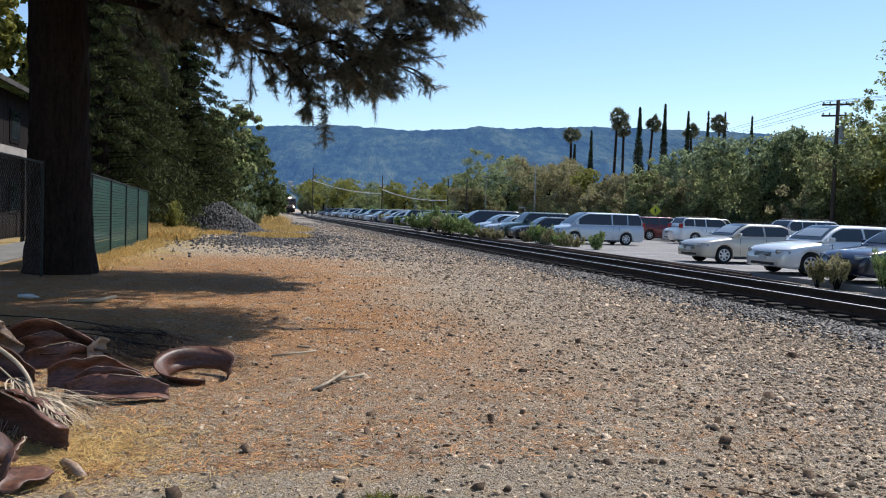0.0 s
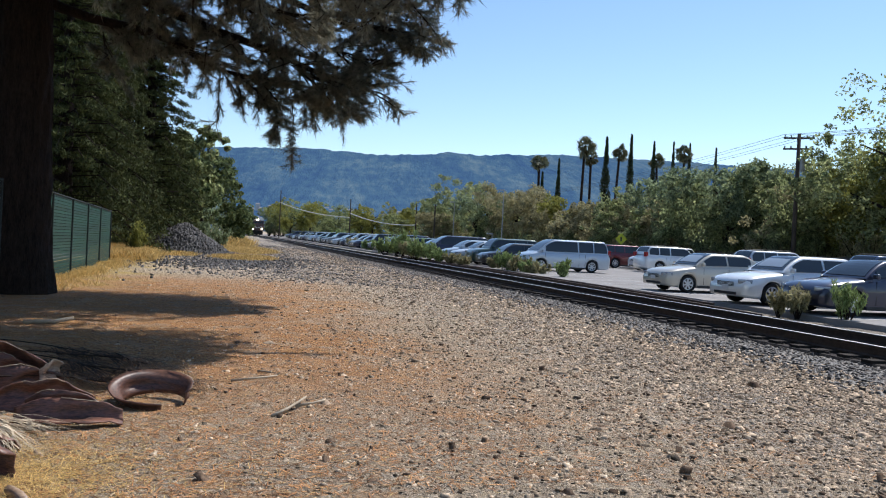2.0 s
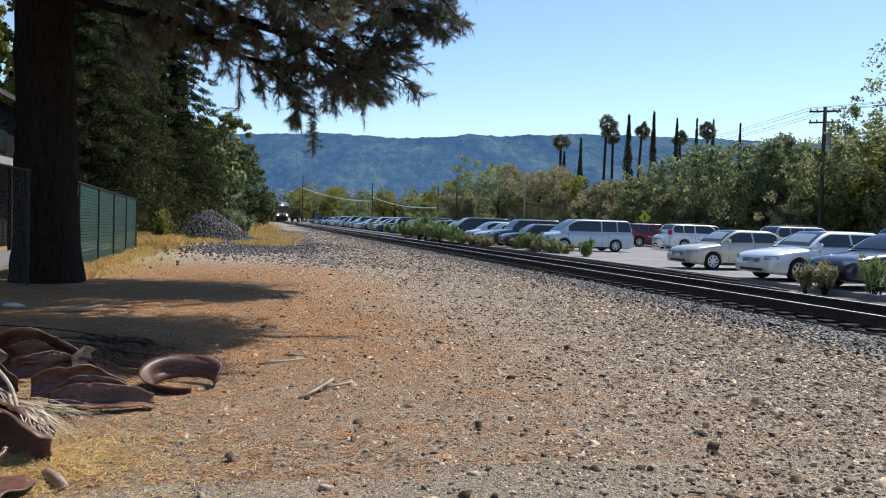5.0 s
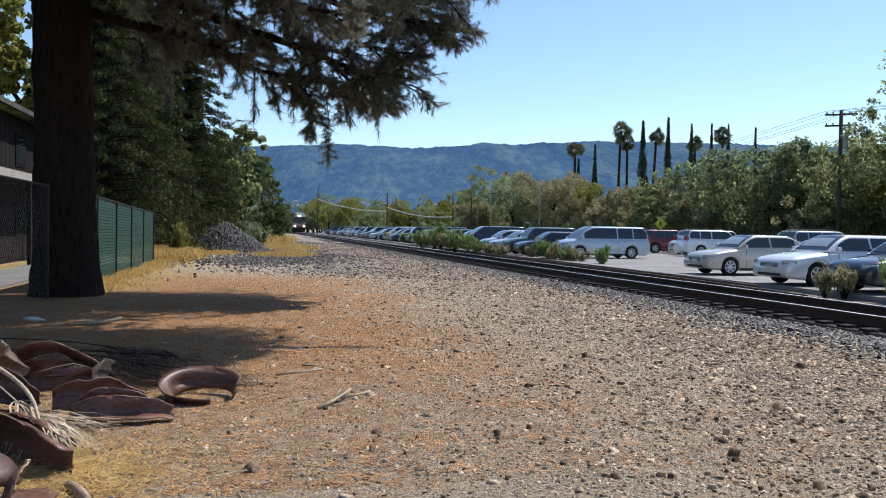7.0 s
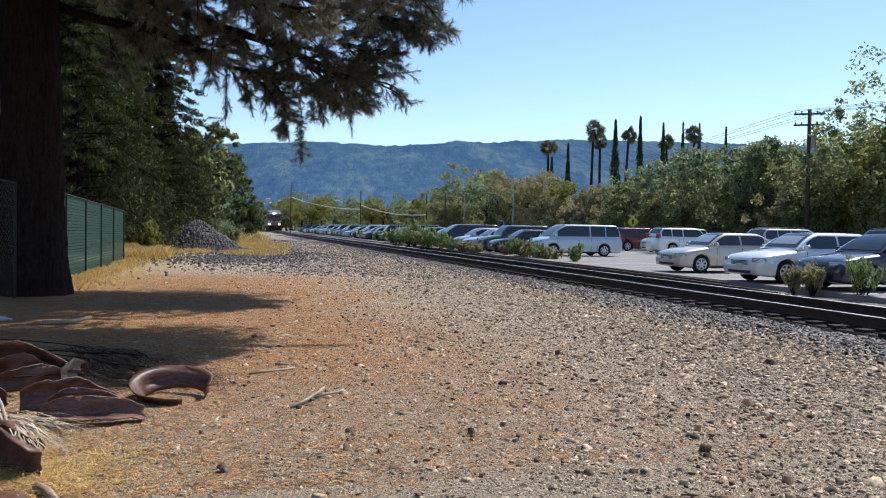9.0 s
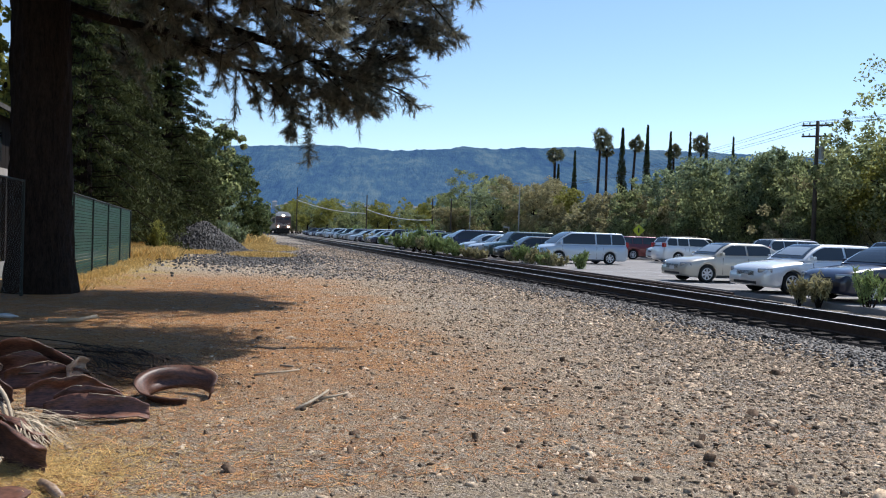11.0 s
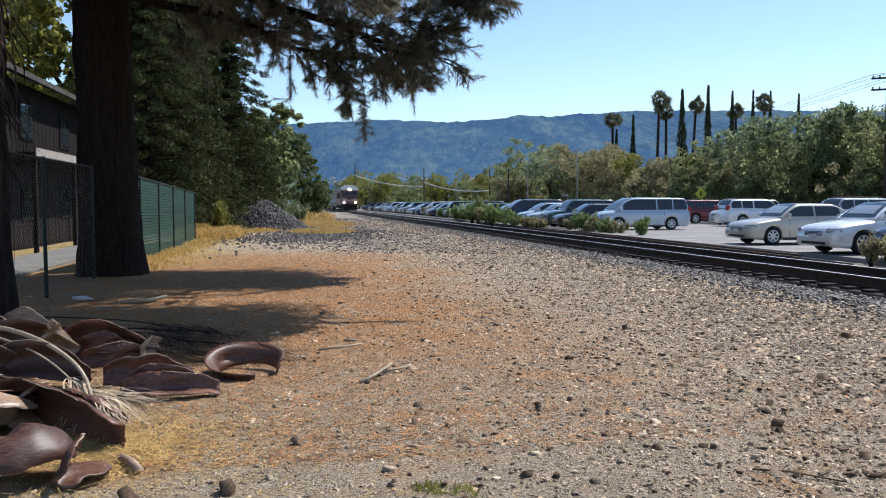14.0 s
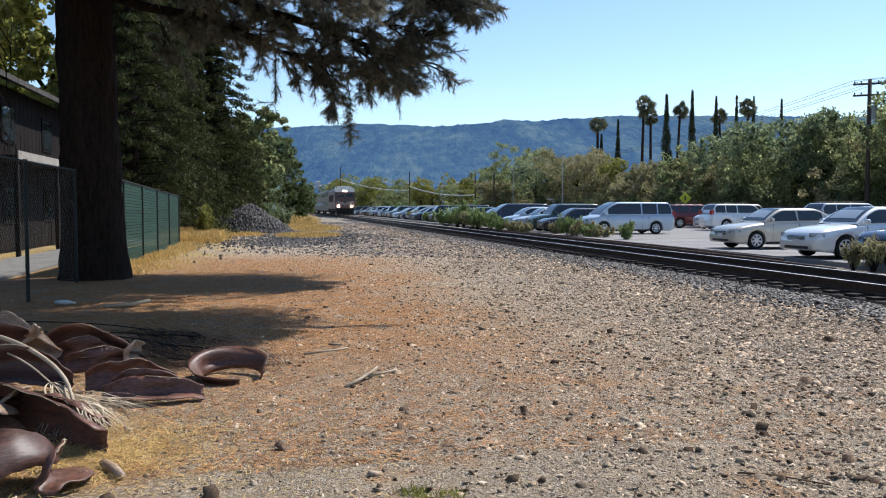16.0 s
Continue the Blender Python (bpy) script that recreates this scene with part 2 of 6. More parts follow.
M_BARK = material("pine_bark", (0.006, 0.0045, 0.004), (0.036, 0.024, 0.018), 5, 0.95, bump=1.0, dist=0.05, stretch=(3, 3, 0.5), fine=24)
M_LEAF = material("green_leaves", (0.125, 0.16, 0.066), (0.37, 0.385, 0.18), 0.5, 0.7, bump=0, island=0.6, trans=0.58)
M_LEAF_DK = material("dark_oak_leaves", (0.11, 0.15, 0.085), (0.32, 0.365, 0.20), 0.5, 0.7, bump=0, island=0.5, trans=0.55)
M_OAK = material("oak_leaves", (0.05, 0.075, 0.034), (0.21, 0.245, 0.10), 0.6, 0.65, bump=0, island=0.55, trans=0.42)
M_LEAF_YL = material("yellow_green_leaves", (0.16, 0.17, 0.04), (0.34, 0.32, 0.085), 0.6, 0.6, bump=0, island=0.45, trans=0.5)
M_LEAF_BR = material("dusty_brown_leaves", (0.20, 0.185, 0.095), (0.42, 0.375, 0.205), 0.6, 0.75, bump=0, island=0.45, trans=0.45)
M_CONIFER = material("redwood_sprays", (0.010, 0.015, 0.008), (0.115, 0.13, 0.045), 0.5, 0.9, bump=0, island=0.35, trans=0.16)
M_NEEDLE = material("pine_needles", (0.11, 0.118, 0.095), (0.37, 0.35, 0.265), 1.2, 0.5, bump=0, island=0.5, trans=0.6)
M_CYPRESS = material("cypress_sprays", (0.025, 0.036, 0.02), (0.06, 0.08, 0.036), 0.6, 0.7, bump=0, island=0.4, trans=0.1)
M_PALM = material("fan_palm_leaves", (0.06, 0.07, 0.045), (0.17, 0.18, 0.11), 0.8, 0.6, bump=0, island=0.5, trans=0.25)
M_STRAW = material("dry_grass", (0.44, 0.28, 0.08), (0.80, 0.585, 0.25), 3, 0.8, bump=0, island=0.35, trans=0.3)
M_WEED = material("roadside_weeds", (0.15, 0.21, 0.07), (0.34, 0.40, 0.16), 1.5, 0.7, bump=0, island=0.5, trans=0.3)


def build_ground():
    def lines(lo, hi, fine0, fine1, step, grow=1.35):
        v = list(np.arange(fine0, fine1, step))
        s, x = step, fine0
        left = []
        while x > lo:
            s *= grow
            x -= s
            left.append(x)
        s, x = step, v[-1]
        while x < hi:
            s *= grow
            x += s
            v.append(x)
        return np.array(left[::-1] + v)
    xs, ys = lines(-4500, 4500, -10, 8, 0.2), lines(-4500, 4500, -4, 24, 0.22)
    verts = [(x, y, ground_z(x, y) if abs(x) < 90 and abs(y) < 250 else -0.08) for y in ys for x in xs]
    n = len(xs)
    i, j = np.meshgrid(np.arange(n - 1), np.arange(len(ys) - 1))
    a = (j * n + i).ravel()
    me = raw_mesh("ground", verts, np.stack([a, a + 1, a + n + 1, a + n], 1), M_GROUND, True)
    tagged(new("ground", me), "dry tan dirt and gravel ground with pine litter", "ground", kind="structure")


build_ground()


def quad_strip(name, s0, s1, d0, d1, z0, z1, mat, steps=60):
    """A solid slab along the track."""
    bm = bmesh.new()
    v = [T(s0, d0, z0), T(s0, d1, z0), T(s1, d1, z0), T(s1, d0, z0)]
    lo = [bm.verts.new(p) for p in v]
    hi = [bm.verts.new(p + Vector((0, 0, z1 - z0))) for p in v]
    bm.faces.new(lo[::-1])
    bm.faces.new(hi)
    for k in range(4):
        bm.faces.new((lo[k], lo[(k + 1) % 4], hi[(k + 1) % 4], hi[k]))
    bmesh.ops.recalc_face_normals(bm, faces=bm.faces)
    return part(name, bm, mat)


LOT_D0 = 14.6
tagged(quad_strip("parking_lot", -60, 330, LOT_D0, 41, -0.4, -0.035, M_ASPHALT), "sunbleached grey asphalt parking lot with worn stall lines", "parking lot", kind="structure")
RAIL_D, RAIL_Z = (9.85, 11.33), 0.125

# ---- far hills ----
# the ridge: bearing as a tangent scale, and its height on the same scale
RIDGE_X = (-1200, -600, -290, -220, -140, -90, -20, 56, 106, 166, 256, 326, 396, 520, 800, 1400)
RIDGE_UP = (150, 146, 142, 146, 150, 148, 145, 149, 156, 155, 161, 164, 164, 163, 160, 150)


def hills():
    m, t, N, L, b = nodes_of("hazed_wooded_hillside")
    geo = N.new("ShaderNodeNewGeometry")
    mp = put(L, N, "ShaderNodeMapping", Vector=geo.outputs["Position"], Scale=(1, 0.16, 1.15))
    nz = put(L, N, "ShaderNodeTexNoise", Vector=mp.outputs[0], Scale=0.045, Detail=10.0, Roughness=0.72)
    broad = put(L, N, "ShaderNodeTexNoise", Vector=mp.outputs[0], Scale=0.007, Detail=4.0, Roughness=0.55)
    both = N.new("ShaderNodeMix")
    both.inputs[0].default_value = 0.5
    L.new(nz.outputs["Fac"], both.inputs[2])
    L.new(broad.outputs["Fac"], both.inputs[3])
    # bluish base tones and the blue glow below stand in for distance haze
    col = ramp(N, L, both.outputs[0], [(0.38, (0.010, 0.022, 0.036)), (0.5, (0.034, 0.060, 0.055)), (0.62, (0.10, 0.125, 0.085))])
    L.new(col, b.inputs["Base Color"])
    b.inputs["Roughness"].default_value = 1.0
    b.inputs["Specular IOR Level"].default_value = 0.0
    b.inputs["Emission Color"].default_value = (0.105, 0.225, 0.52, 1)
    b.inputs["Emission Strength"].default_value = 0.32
    nz2 = put(L, N, "ShaderNodeTexNoise", Vector=mp.outputs[0], Scale=0.06, Detail=5.0, Roughness=0.7)
    bp = put(L, N, "ShaderNodeBump", Height=nz2.outputs["Fac"], Strength=1.0, Distance=14.0)
    L.new(bp.outputs[0], b.inputs["Normal"])
    nx, ny = 700, 60
    verts = []
    for j in range(ny):
        v = j / (ny - 1)
        for i in range(nx):
            az = -1.1 + 2.2 * i / (nx - 1)
            r = 1500 + 1500 * v
            x, y = math.sin(az) * r, math.cos(az) * r
            k = az * 26
            up = np.interp(math.tan(az) * 1474.5, RIDGE_X, RIDGE_UP)
            ridge = 1.4 + up * 2580 * math.cos(az) / 1474.5 + 3.0 * noise.noise((k * 2.3, 8, 0)) + 5.0 * abs(noise.noise((k * 8, 8, 0))) + 3.5 * noise.noise((k * 26, 8, 0)) - 3
            prof = min(1, v / 0.72) ** 0.95
            h = ridge * prof * (1.0 if v < 0.72 else 1.0 + (v - 0.72) * 0.1)
            h += math.sin(math.pi * min(1, v / 0.72)) * 34 * noise.noise((az * 11 + v * 2.2, v * 2.6, 5)) + 3 * noise.noise((x * 0.02, y * 0.02, 2)) * (v > 0.02)
            verts.append((x, y, max(h, 0) - 3 * (v == 0)))
    i, j = np.meshgrid(np.arange(nx - 1), np.arange(ny - 1))
    a = (j * nx + i).ravel()
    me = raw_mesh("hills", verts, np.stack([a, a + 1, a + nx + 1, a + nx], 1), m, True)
    tagged(new("backdrop_hills", me), "long blue-green wooded ridge, haze put in as colour and glow", "hills", kind="structure")


hills()

# ---- railway track ----
def track():
    for d in RAIL_D:
        th = thing("rail", "rusty steel rail with a polished head", "rail", "rails of the main track")
        prof = [(-0.07, 0), (0.07, 0), (0.07, 0.012), (0.012, 0.03), (0.012, 0.125), (0.036, 0.135), (0.036, 0.17), (-0.036, 0.17), (-0.036, 0.135), (-0.012, 0.125), (-0.012, 0.03), (-0.07, 0.012)]
        z0 = RAIL_Z - 0.174
        bm = bmesh.new()
        ends = [[bm.verts.new(T(s, d + x, z0 + z)) for x, z in prof] for s in (-40, 420)]
        n = len(prof)
        for k in range(n):
            bm.faces.new((ends[0][k], ends[0][(k + 1) % n], ends[1][(k + 1) % n], ends[1][k]))
        part("rail_body", bm, M_RAIL, th)
        bm = bmesh.new()
        tops = [[bm.verts.new(T(s, d + x, z0 + z)) for x, z in ((-0.03, 0.1705), (-0.026, 0.1745), (0.026, 0.1745), (0.03, 0.1705))] for s in (-40, 420)]
        for k in range(4):
            bm.faces.new((tops[0][k], tops[0][(k + 1) % 4], tops[1][(k + 1) % 4], tops[1][k]))
        part("rail_head", bm, M_RAILHEAD, th, "worn bright running surface")
    bm = bmesh.new()
    box(bm, -1.13, 1.13, -0.115, 0.115, -0.18, 0.0, 0.012)
    first = part("railway_sleeper", bm, M_TIE)
    tagged(first, "dark creosoted timber sleeper half sunk in ballast", "sleeper", "sleepers under the track")
    mid, rng = sum(RAIL_D) / 2, random.Random(5)
    for i in range(290):
        s = -20 + i * 0.56
        m = Matrix.Translation(T(s, mid + rng.uniform(-0.04, 0.04), RAIL_Z - 0.175 + rng.uniform(-0.008, 0.0))) @ pose(0, 0, 0, 0, 0, 11.28 + rng.uniform(-1.0, 1.0))
        if i:
            copy_thing(first, m)
        else:
            first.matrix_world = m


track()


def track_bed():
    """The raised bed under rails and sleepers, near-black throughout for the dark band along them."""
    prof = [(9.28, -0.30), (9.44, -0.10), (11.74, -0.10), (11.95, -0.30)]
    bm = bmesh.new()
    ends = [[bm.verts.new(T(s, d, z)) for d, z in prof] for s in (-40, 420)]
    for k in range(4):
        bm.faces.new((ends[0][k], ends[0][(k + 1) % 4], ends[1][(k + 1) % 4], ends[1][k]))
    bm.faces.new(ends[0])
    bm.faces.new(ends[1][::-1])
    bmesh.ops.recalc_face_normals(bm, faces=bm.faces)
    tagged(part("track_bed", bm, M_TRACKBED), "near-black raised ballast bed under the rails", "track bed", kind="structure")


track_bed()

# ---- vegetation ----
def leaf_quads(rng, centres, radii, per, size, flat=0.8, droop=0.0, aspect=0.55):
    """Small pointed leaves scattered round each clump centre; arrays of vertices and faces."""
    n = len(centres) * per
    c, r = np.repeat(centres, per, 0), np.repeat(radii, per)[:, None]
    off = rng.normal(size=(n, 3))
    off *= (rng.random((n, 1)) ** 0.45) / np.linalg.norm(off, axis=1, keepdims=True)
    p = c + off * r * np.array([1, 1, flat])
    a = rng.normal(size=(n, 3)) + np.array([0, 0, -droop])
    a /= np.linalg.norm(a, axis=1, keepdims=True)
    b = np.cross(a, rng.normal(size=(n, 3)))
    b /= np.linalg.norm(b, axis=1, keepdims=True) + 1e-9
    s = size * (0.6 + 0.8 * rng.random((n, 1)))
    v = np.stack([p - a * s, p + b * s * aspect, p + a * s, p - b * s * aspect], 1).reshape(-1, 3)
    return v, np.arange(4 * n).reshape(-1, 4)


def crown_points(rng, n, w, h, z0, lumps=9, taper=0.0):
    """Clump centres over a lumpy crown: several overlapping lobes, thinner inside."""
    lob = np.stack([rng.normal(0, 0.26, lumps) * w, rng.normal(0, 0.26, lumps) * w, z0 + h * (0.22 + 0.62 * rng.random(lumps))], 1)
    k = rng.integers(0, lumps, n)
    d = rng.normal(size=(n, 3))
    d /= np.linalg.norm(d, axis=1, keepdims=True)
    rad = (0.55 + 0.45 * rng.random((n, 1))) * (0.20 + 0.12 * rng.random(lumps))[k][:, None]
    p = lob[k] + d * rad * np.array([w, w, h * 0.85])
    p[:, 2] = np.clip(p[:, 2], z0, z0 + h)
    return p


def broad_tree(name, seed, h, w, mat, leaf=0.26, clumps=230, per=62, label="", low=0.1):
    rng = np.random.default_rng(seed)
    th = thing(name, label, "tree", m=Matrix())
    bm = bmesh.new()
    top = h * 0.62
    tube(bm, [(0, 0, -0.2), (0.1, 0.05, h * 0.2), (-0.1, 0.1, h * 0.42), (0.1, 0, top)], [h * 0.028, h * 0.022, h * 0.016, h * 0.006], 8)
    for i in range(7):
        a, z = i * 2.4 + rng.random(), h * (0.22 + 0.05 * i)
        r = w * (0.24 + 0.12 * rng.random())
        tube(bm, [(0, 0, z), (math.cos(a) * r * 0.5, math.sin(a) * r * 0.5, z + h * 0.1), (math.cos(a) * r, math.sin(a) * r, z + h * 0.16)], [h * 0.011, h * 0.007, h * 0.002], 5)
    part("trunk", bm, M_BARK, th, smooth=True)
    c = crown_points(rng, clumps, w, h * (1 - low), h * low)
    v, f = leaf_quads(rng, c, w * (0.035 + 0.05 * rng.random(len(c))), per, leaf)
    cr = new("crown", raw_mesh("crown", v, f, mat))
    cr.parent = th
    return th


def place_px(px, depth):
    return Vector(((px - 784) / 1474.5 * depth, depth, 0))


GREENS = (("dark green broadleaf tree behind the parking lot", M_LEAF_DK), ("sunlit green broadleaf tree behind the parking lot", M_LEAF), ("yellow-green leafy tree in dry summer leaf", M_LEAF_YL), ("dusty brown-green tree with a thin crown", M_LEAF_BR))
PROTO = {}


def tree_at(kind, h, w, at, turn):
    """Plants a broadleaf tree of about that height; trees of one kind and size class share their meshes."""
    key = (kind, round(h / 2.0))
    m = Matrix.Translation(at) @ pose(0, 0, 0, 0, 0, turn)
    hh = 2.0 * max(1, round(h / 2.0))
    if key not in PROTO:
        lab, mat = GREENS[kind]
        PROTO[key] = broad_tree("tree", 11 + 7 * kind + round(h), hh, hh * (0.86 + 0.1 * (kind % 2)), mat, leaf=0.075 + 0.005 * hh, label=lab)
        PROTO[key].matrix_world = m
        return PROTO[key]
    return copy_thing(PROTO[key], m)


def tree_line():
    rng = random.Random(3)
    # the skyline: bearing as a tangent scale, height above the eye line, kind
    rows = [(862, 84, 1), (893, 90, 0), (921, 95, 1), (948, 106, 1), (972, 96, 0), (992, 106, 1), (1021, 92, 3), (1048, 102, 3), (1072, 92, 3), (1100, 104, 2), (1128, 96, 3), (1160, 92, 3), (1190, 98, 1), (1216, 100, 3), (1248, 108, 3), (1278, 118, 1), (1306, 126, 3), (1338, 144, 1), (1372, 164, 0), (1408, 184, 0), (1440, 186, 0), (1474, 178, 1), (1506, 176, 1), (1545, 160, 3), (1580, 180, 1), (1622, 196, 1), (1672, 216, 2), (1730, 242, 1), (1790, 248, 1)]
    for i, (px, up, kind) in enumerate(rows):
        depth = (43 + rng.uniform(-1.5, 2.5)) / ((px - 784) / 1474.5 * 0.9807 + 0.1956)
        tree_at(kind, 1.2 + up * depth / 1474.5, 0, place_px(px, depth), rng.uniform(0, 360))
    for i in range(20):      # a second rank behind
        s = 25 + i * 9.5
        at = T(s, 53 + rng.uniform(-3, 4))
        tree_at(rng.choice((0, 0, 1, 3)), (1.3 + 6.2 + rng.uniform(-1, 1.6)) if s > 60 else 9.5, 0, at, rng.uniform(0, 360))
    for px, up, kind, depth in ((602, 50, 0, 250), (622, 52, 2, 225), (640, 62, 2, 205), (656, 60, 1, 215), (682, 48, 0, 230), (705, 56, 1, 225), (745, 50, 2, 215), (765, 56, 2, 205), (790, 52, 1, 210), (815, 56, 2, 180), (828, 50, 2, 190), (870, 44, 3, 140), (895, 46, 3, 138), (508, 50, 0, 262), (596, 44, 1, 232), (610, 48, 0, 242), (632, 46, 0, 258), (668, 44, 1, 240), (690, 42, 0, 250), (725, 42, 0, 236), (748, 44, 1, 232)):
        tree_at(kind, 1.4 + up * depth / 1474.5, 0, place_px(px, depth), rng.uniform(0, 360))


tree_line()
lacy = broad_tree("locust_tree", 401, 13.6, 10.5, M_LEAF, leaf=0.13, clumps=150, per=34, label="tall lacy yellow-green tree with visible trunk and limbs", low=0.22)
lacy.matrix_world = Matrix.Translation(place_px(1752, 51))
copy_thing(lacy, Matrix.Translation(place_px(1880, 48)) @ pose(0, 0, 0, 0, 0, 130))


def shrub(name, seed, h, w, mat, label, clumps=26, per=38, leaf=0.06, stems=14):
    rng = np.random.default_rng(seed)
    th = thing(name, label, "shrub")
    bm = bmesh.new()
    tips = []
    for i in range(stems):
        a, r = rng.random() * 6.28, w * 0.5 * rng.random() ** 0.6
        t = Vector((math.cos(a) * r, math.sin(a) * r, h * (0.55 + 0.4 * rng.random())))
        tips.append(t)
        tube(bm, [(t.x * 0.15, t.y * 0.15, -0.05), (t.x * 0.6, t.y * 0.6, t.z * 0.6), t], [0.012 * h, 0.009 * h, 0.004 * h], 4)
    tagged(part("stem", bm, M_BARK, th), kind="stuff")
    c = np.array([t * (0.45 + 0.6 * rng.random()) for t in tips for _ in range(max(1, clumps // stems))])
    v, f = leaf_quads(rng, c, h * (0.07 + 0.09 * rng.random(len(c))), per, leaf, flat=1.6, droop=-1.6, aspect=0.2)
    o = new("leaves", raw_mesh("leaves", v, f, mat))
    o.parent = th
    return th


def understory():
    """Dark shrubs closing the foot of the tree line."""
    protos = [shrub("hedge_shrub", 40 + i, 3.2, 4.4, (M_LEAF_DK, M_LEAF_BR, M_LEAF)[i], ("dark green shrub at the foot of the trees", "dusty brown-green shrub under the trees", "green leafy shrub under the trees")[i], clumps=60, per=42, leaf=0.15, stems=20) for i in range(3)]
    rng = random.Random(9)
    for i in range(66):
        m = Matrix.Translation(T(10 + i * 3.6, 41.8 + rng.uniform(-0.6, 1.2)) if i < 48 else T(226 + rng.uniform(-4, 4), 14 + (i - 48) * 1.7)) @ pose(0, 0, 0, 0, 0, rng.uniform(0, 360))
        if i < 3:
            protos[i].matrix_world = m
        else:
            copy_thing(protos[i % 3], m)


understory()


def cypress(h, w, seed):
    rng = np.random.default_rng(seed)
    th = thing("cypress", "tall narrow dark Italian cypress above the trees", "tree", "cypresses on the skyline")
    bm = bmesh.new()
    tube(bm, [(0, 0, -0.3), (0, 0, h * 0.9)], [w * 0.09, w * 0.02], 6)
    part("trunk", bm, M_BARK, th)
    n = 240
    z = rng.random(n) ** 0.8
    rad = w * 0.30 * np.clip(np.minimum((1 - z) ** 0.9, 0.6 + z * 2), 0.02, 1) * (0.75 + 0.25 * rng.random(n))
    a = rng.random(n) * 6.28
    c = np.stack([np.cos(a) * rad, np.sin(a) * rad, 0.3 + z * (h - 0.4)], 1)
    v, f = leaf_quads(rng, c, 0.05 * w + 0.13 * w * (1 - z) * (0.4 + rng.random(n)), 44, 0.16, flat=2.4, droop=-2.2, aspect=0.3)
    o = new("crown", raw_mesh("crown", v, f, M_CYPRESS))
    o.parent = th
    return th


def fan_palm(h, seed, spread=2.1):
    rng = np.random.default_rng(seed)
    th = thing("fan_palm", "tall fan palm with a thin trunk and ragged crown", "palm tree", "palms on the skyline")
    bm = bmesh.new()
    lean = rng.uniform(-0.6, 0.6)
    tube(bm, [(0, 0, -0.3), (lean * 0.3, 0, h * 0.5), (lean, 0, h - 0.6)], [0.34, 0.24, 0.2], 8)
    part("trunk", bm, M_BARK, th)
    vs, fs = [], []
    for i in range(40):
        a, el = rng.random() * 6.28, rng.uniform(-1.45, 1.3)
        d = np.array([math.cos(a) * math.cos(el), math.sin(a) * math.cos(el), math.sin(el)])
        side = np.cross(d, (0, 0, 1.0)) + 1e-6
        side /= np.linalg.norm(side)
        up = np.cross(side, d)
        q = rng.uniform(-1.5, 1.5)
        side, up = side * math.cos(q) + up * math.sin(q), up * math.cos(q) - side * math.sin(q)
        o = np.array([lean, 0, h - 0.5])
        hub = o + d * spread * rng.uniform(0.12, 0.6)
        for k in range(13):
            t = -1.25 + 2.5 * k / 12
            tip = hub + (d * math.cos(t) + side * math.sin(t)) * spread * 0.52 + np.array([0, 0, -0.18 - 0.12 * abs(t)]) * spread * 0.6 + up * 0.05
            w = (d * -math.sin(t) + side * math.cos(t)) * 0.07
            n = len(vs)
            vs += [hub, (hub + tip) / 2 + w, tip, (hub + tip) / 2 - w]
            fs.append((n, n + 1, n + 2, n + 3))
        n = len(vs)
        vs += [o - side * 0.03, o + side * 0.03, hub + side * 0.03, hub - side * 0.03]
        fs.append((n, n + 1, n + 2, n + 3))
    c = new("crown", raw_mesh("crown", np.array(vs), fs, M_PALM))
    c.parent = th
    return th


def skyline():
    for i, (px, up, depth, w) in enumerate(((1177, 196, 150, 4.4), (1222, 204, 150, 3.6), (1264, 196, 150, 2.8), (1300, 196, 150, 2.5), (1330, 196, 150, 2.2), (1092, 154, 150, 2.6), (1063, 130, 152, 2.4), (1379, 190, 150, 2.4))):
        cypress(1.4 + up * depth / 1474.5, w, 60 + i).matrix_world = Matrix.Translation(place_px(px, depth))
    for i, (px, up, depth, sp) in enumerate(((1134, 186, 140, 2.3), (1150, 166, 144, 1.6), (1195, 178, 146, 1.9), (1058, 154, 140, 1.9), (1318, 182, 150, 1.9), (1275, 166, 152, 1.8))):
        fan_palm(1.4 + up * depth / 1474.5, 80 + i, sp).matrix_world = Matrix.Translation(place_px(px, depth))


skyline()


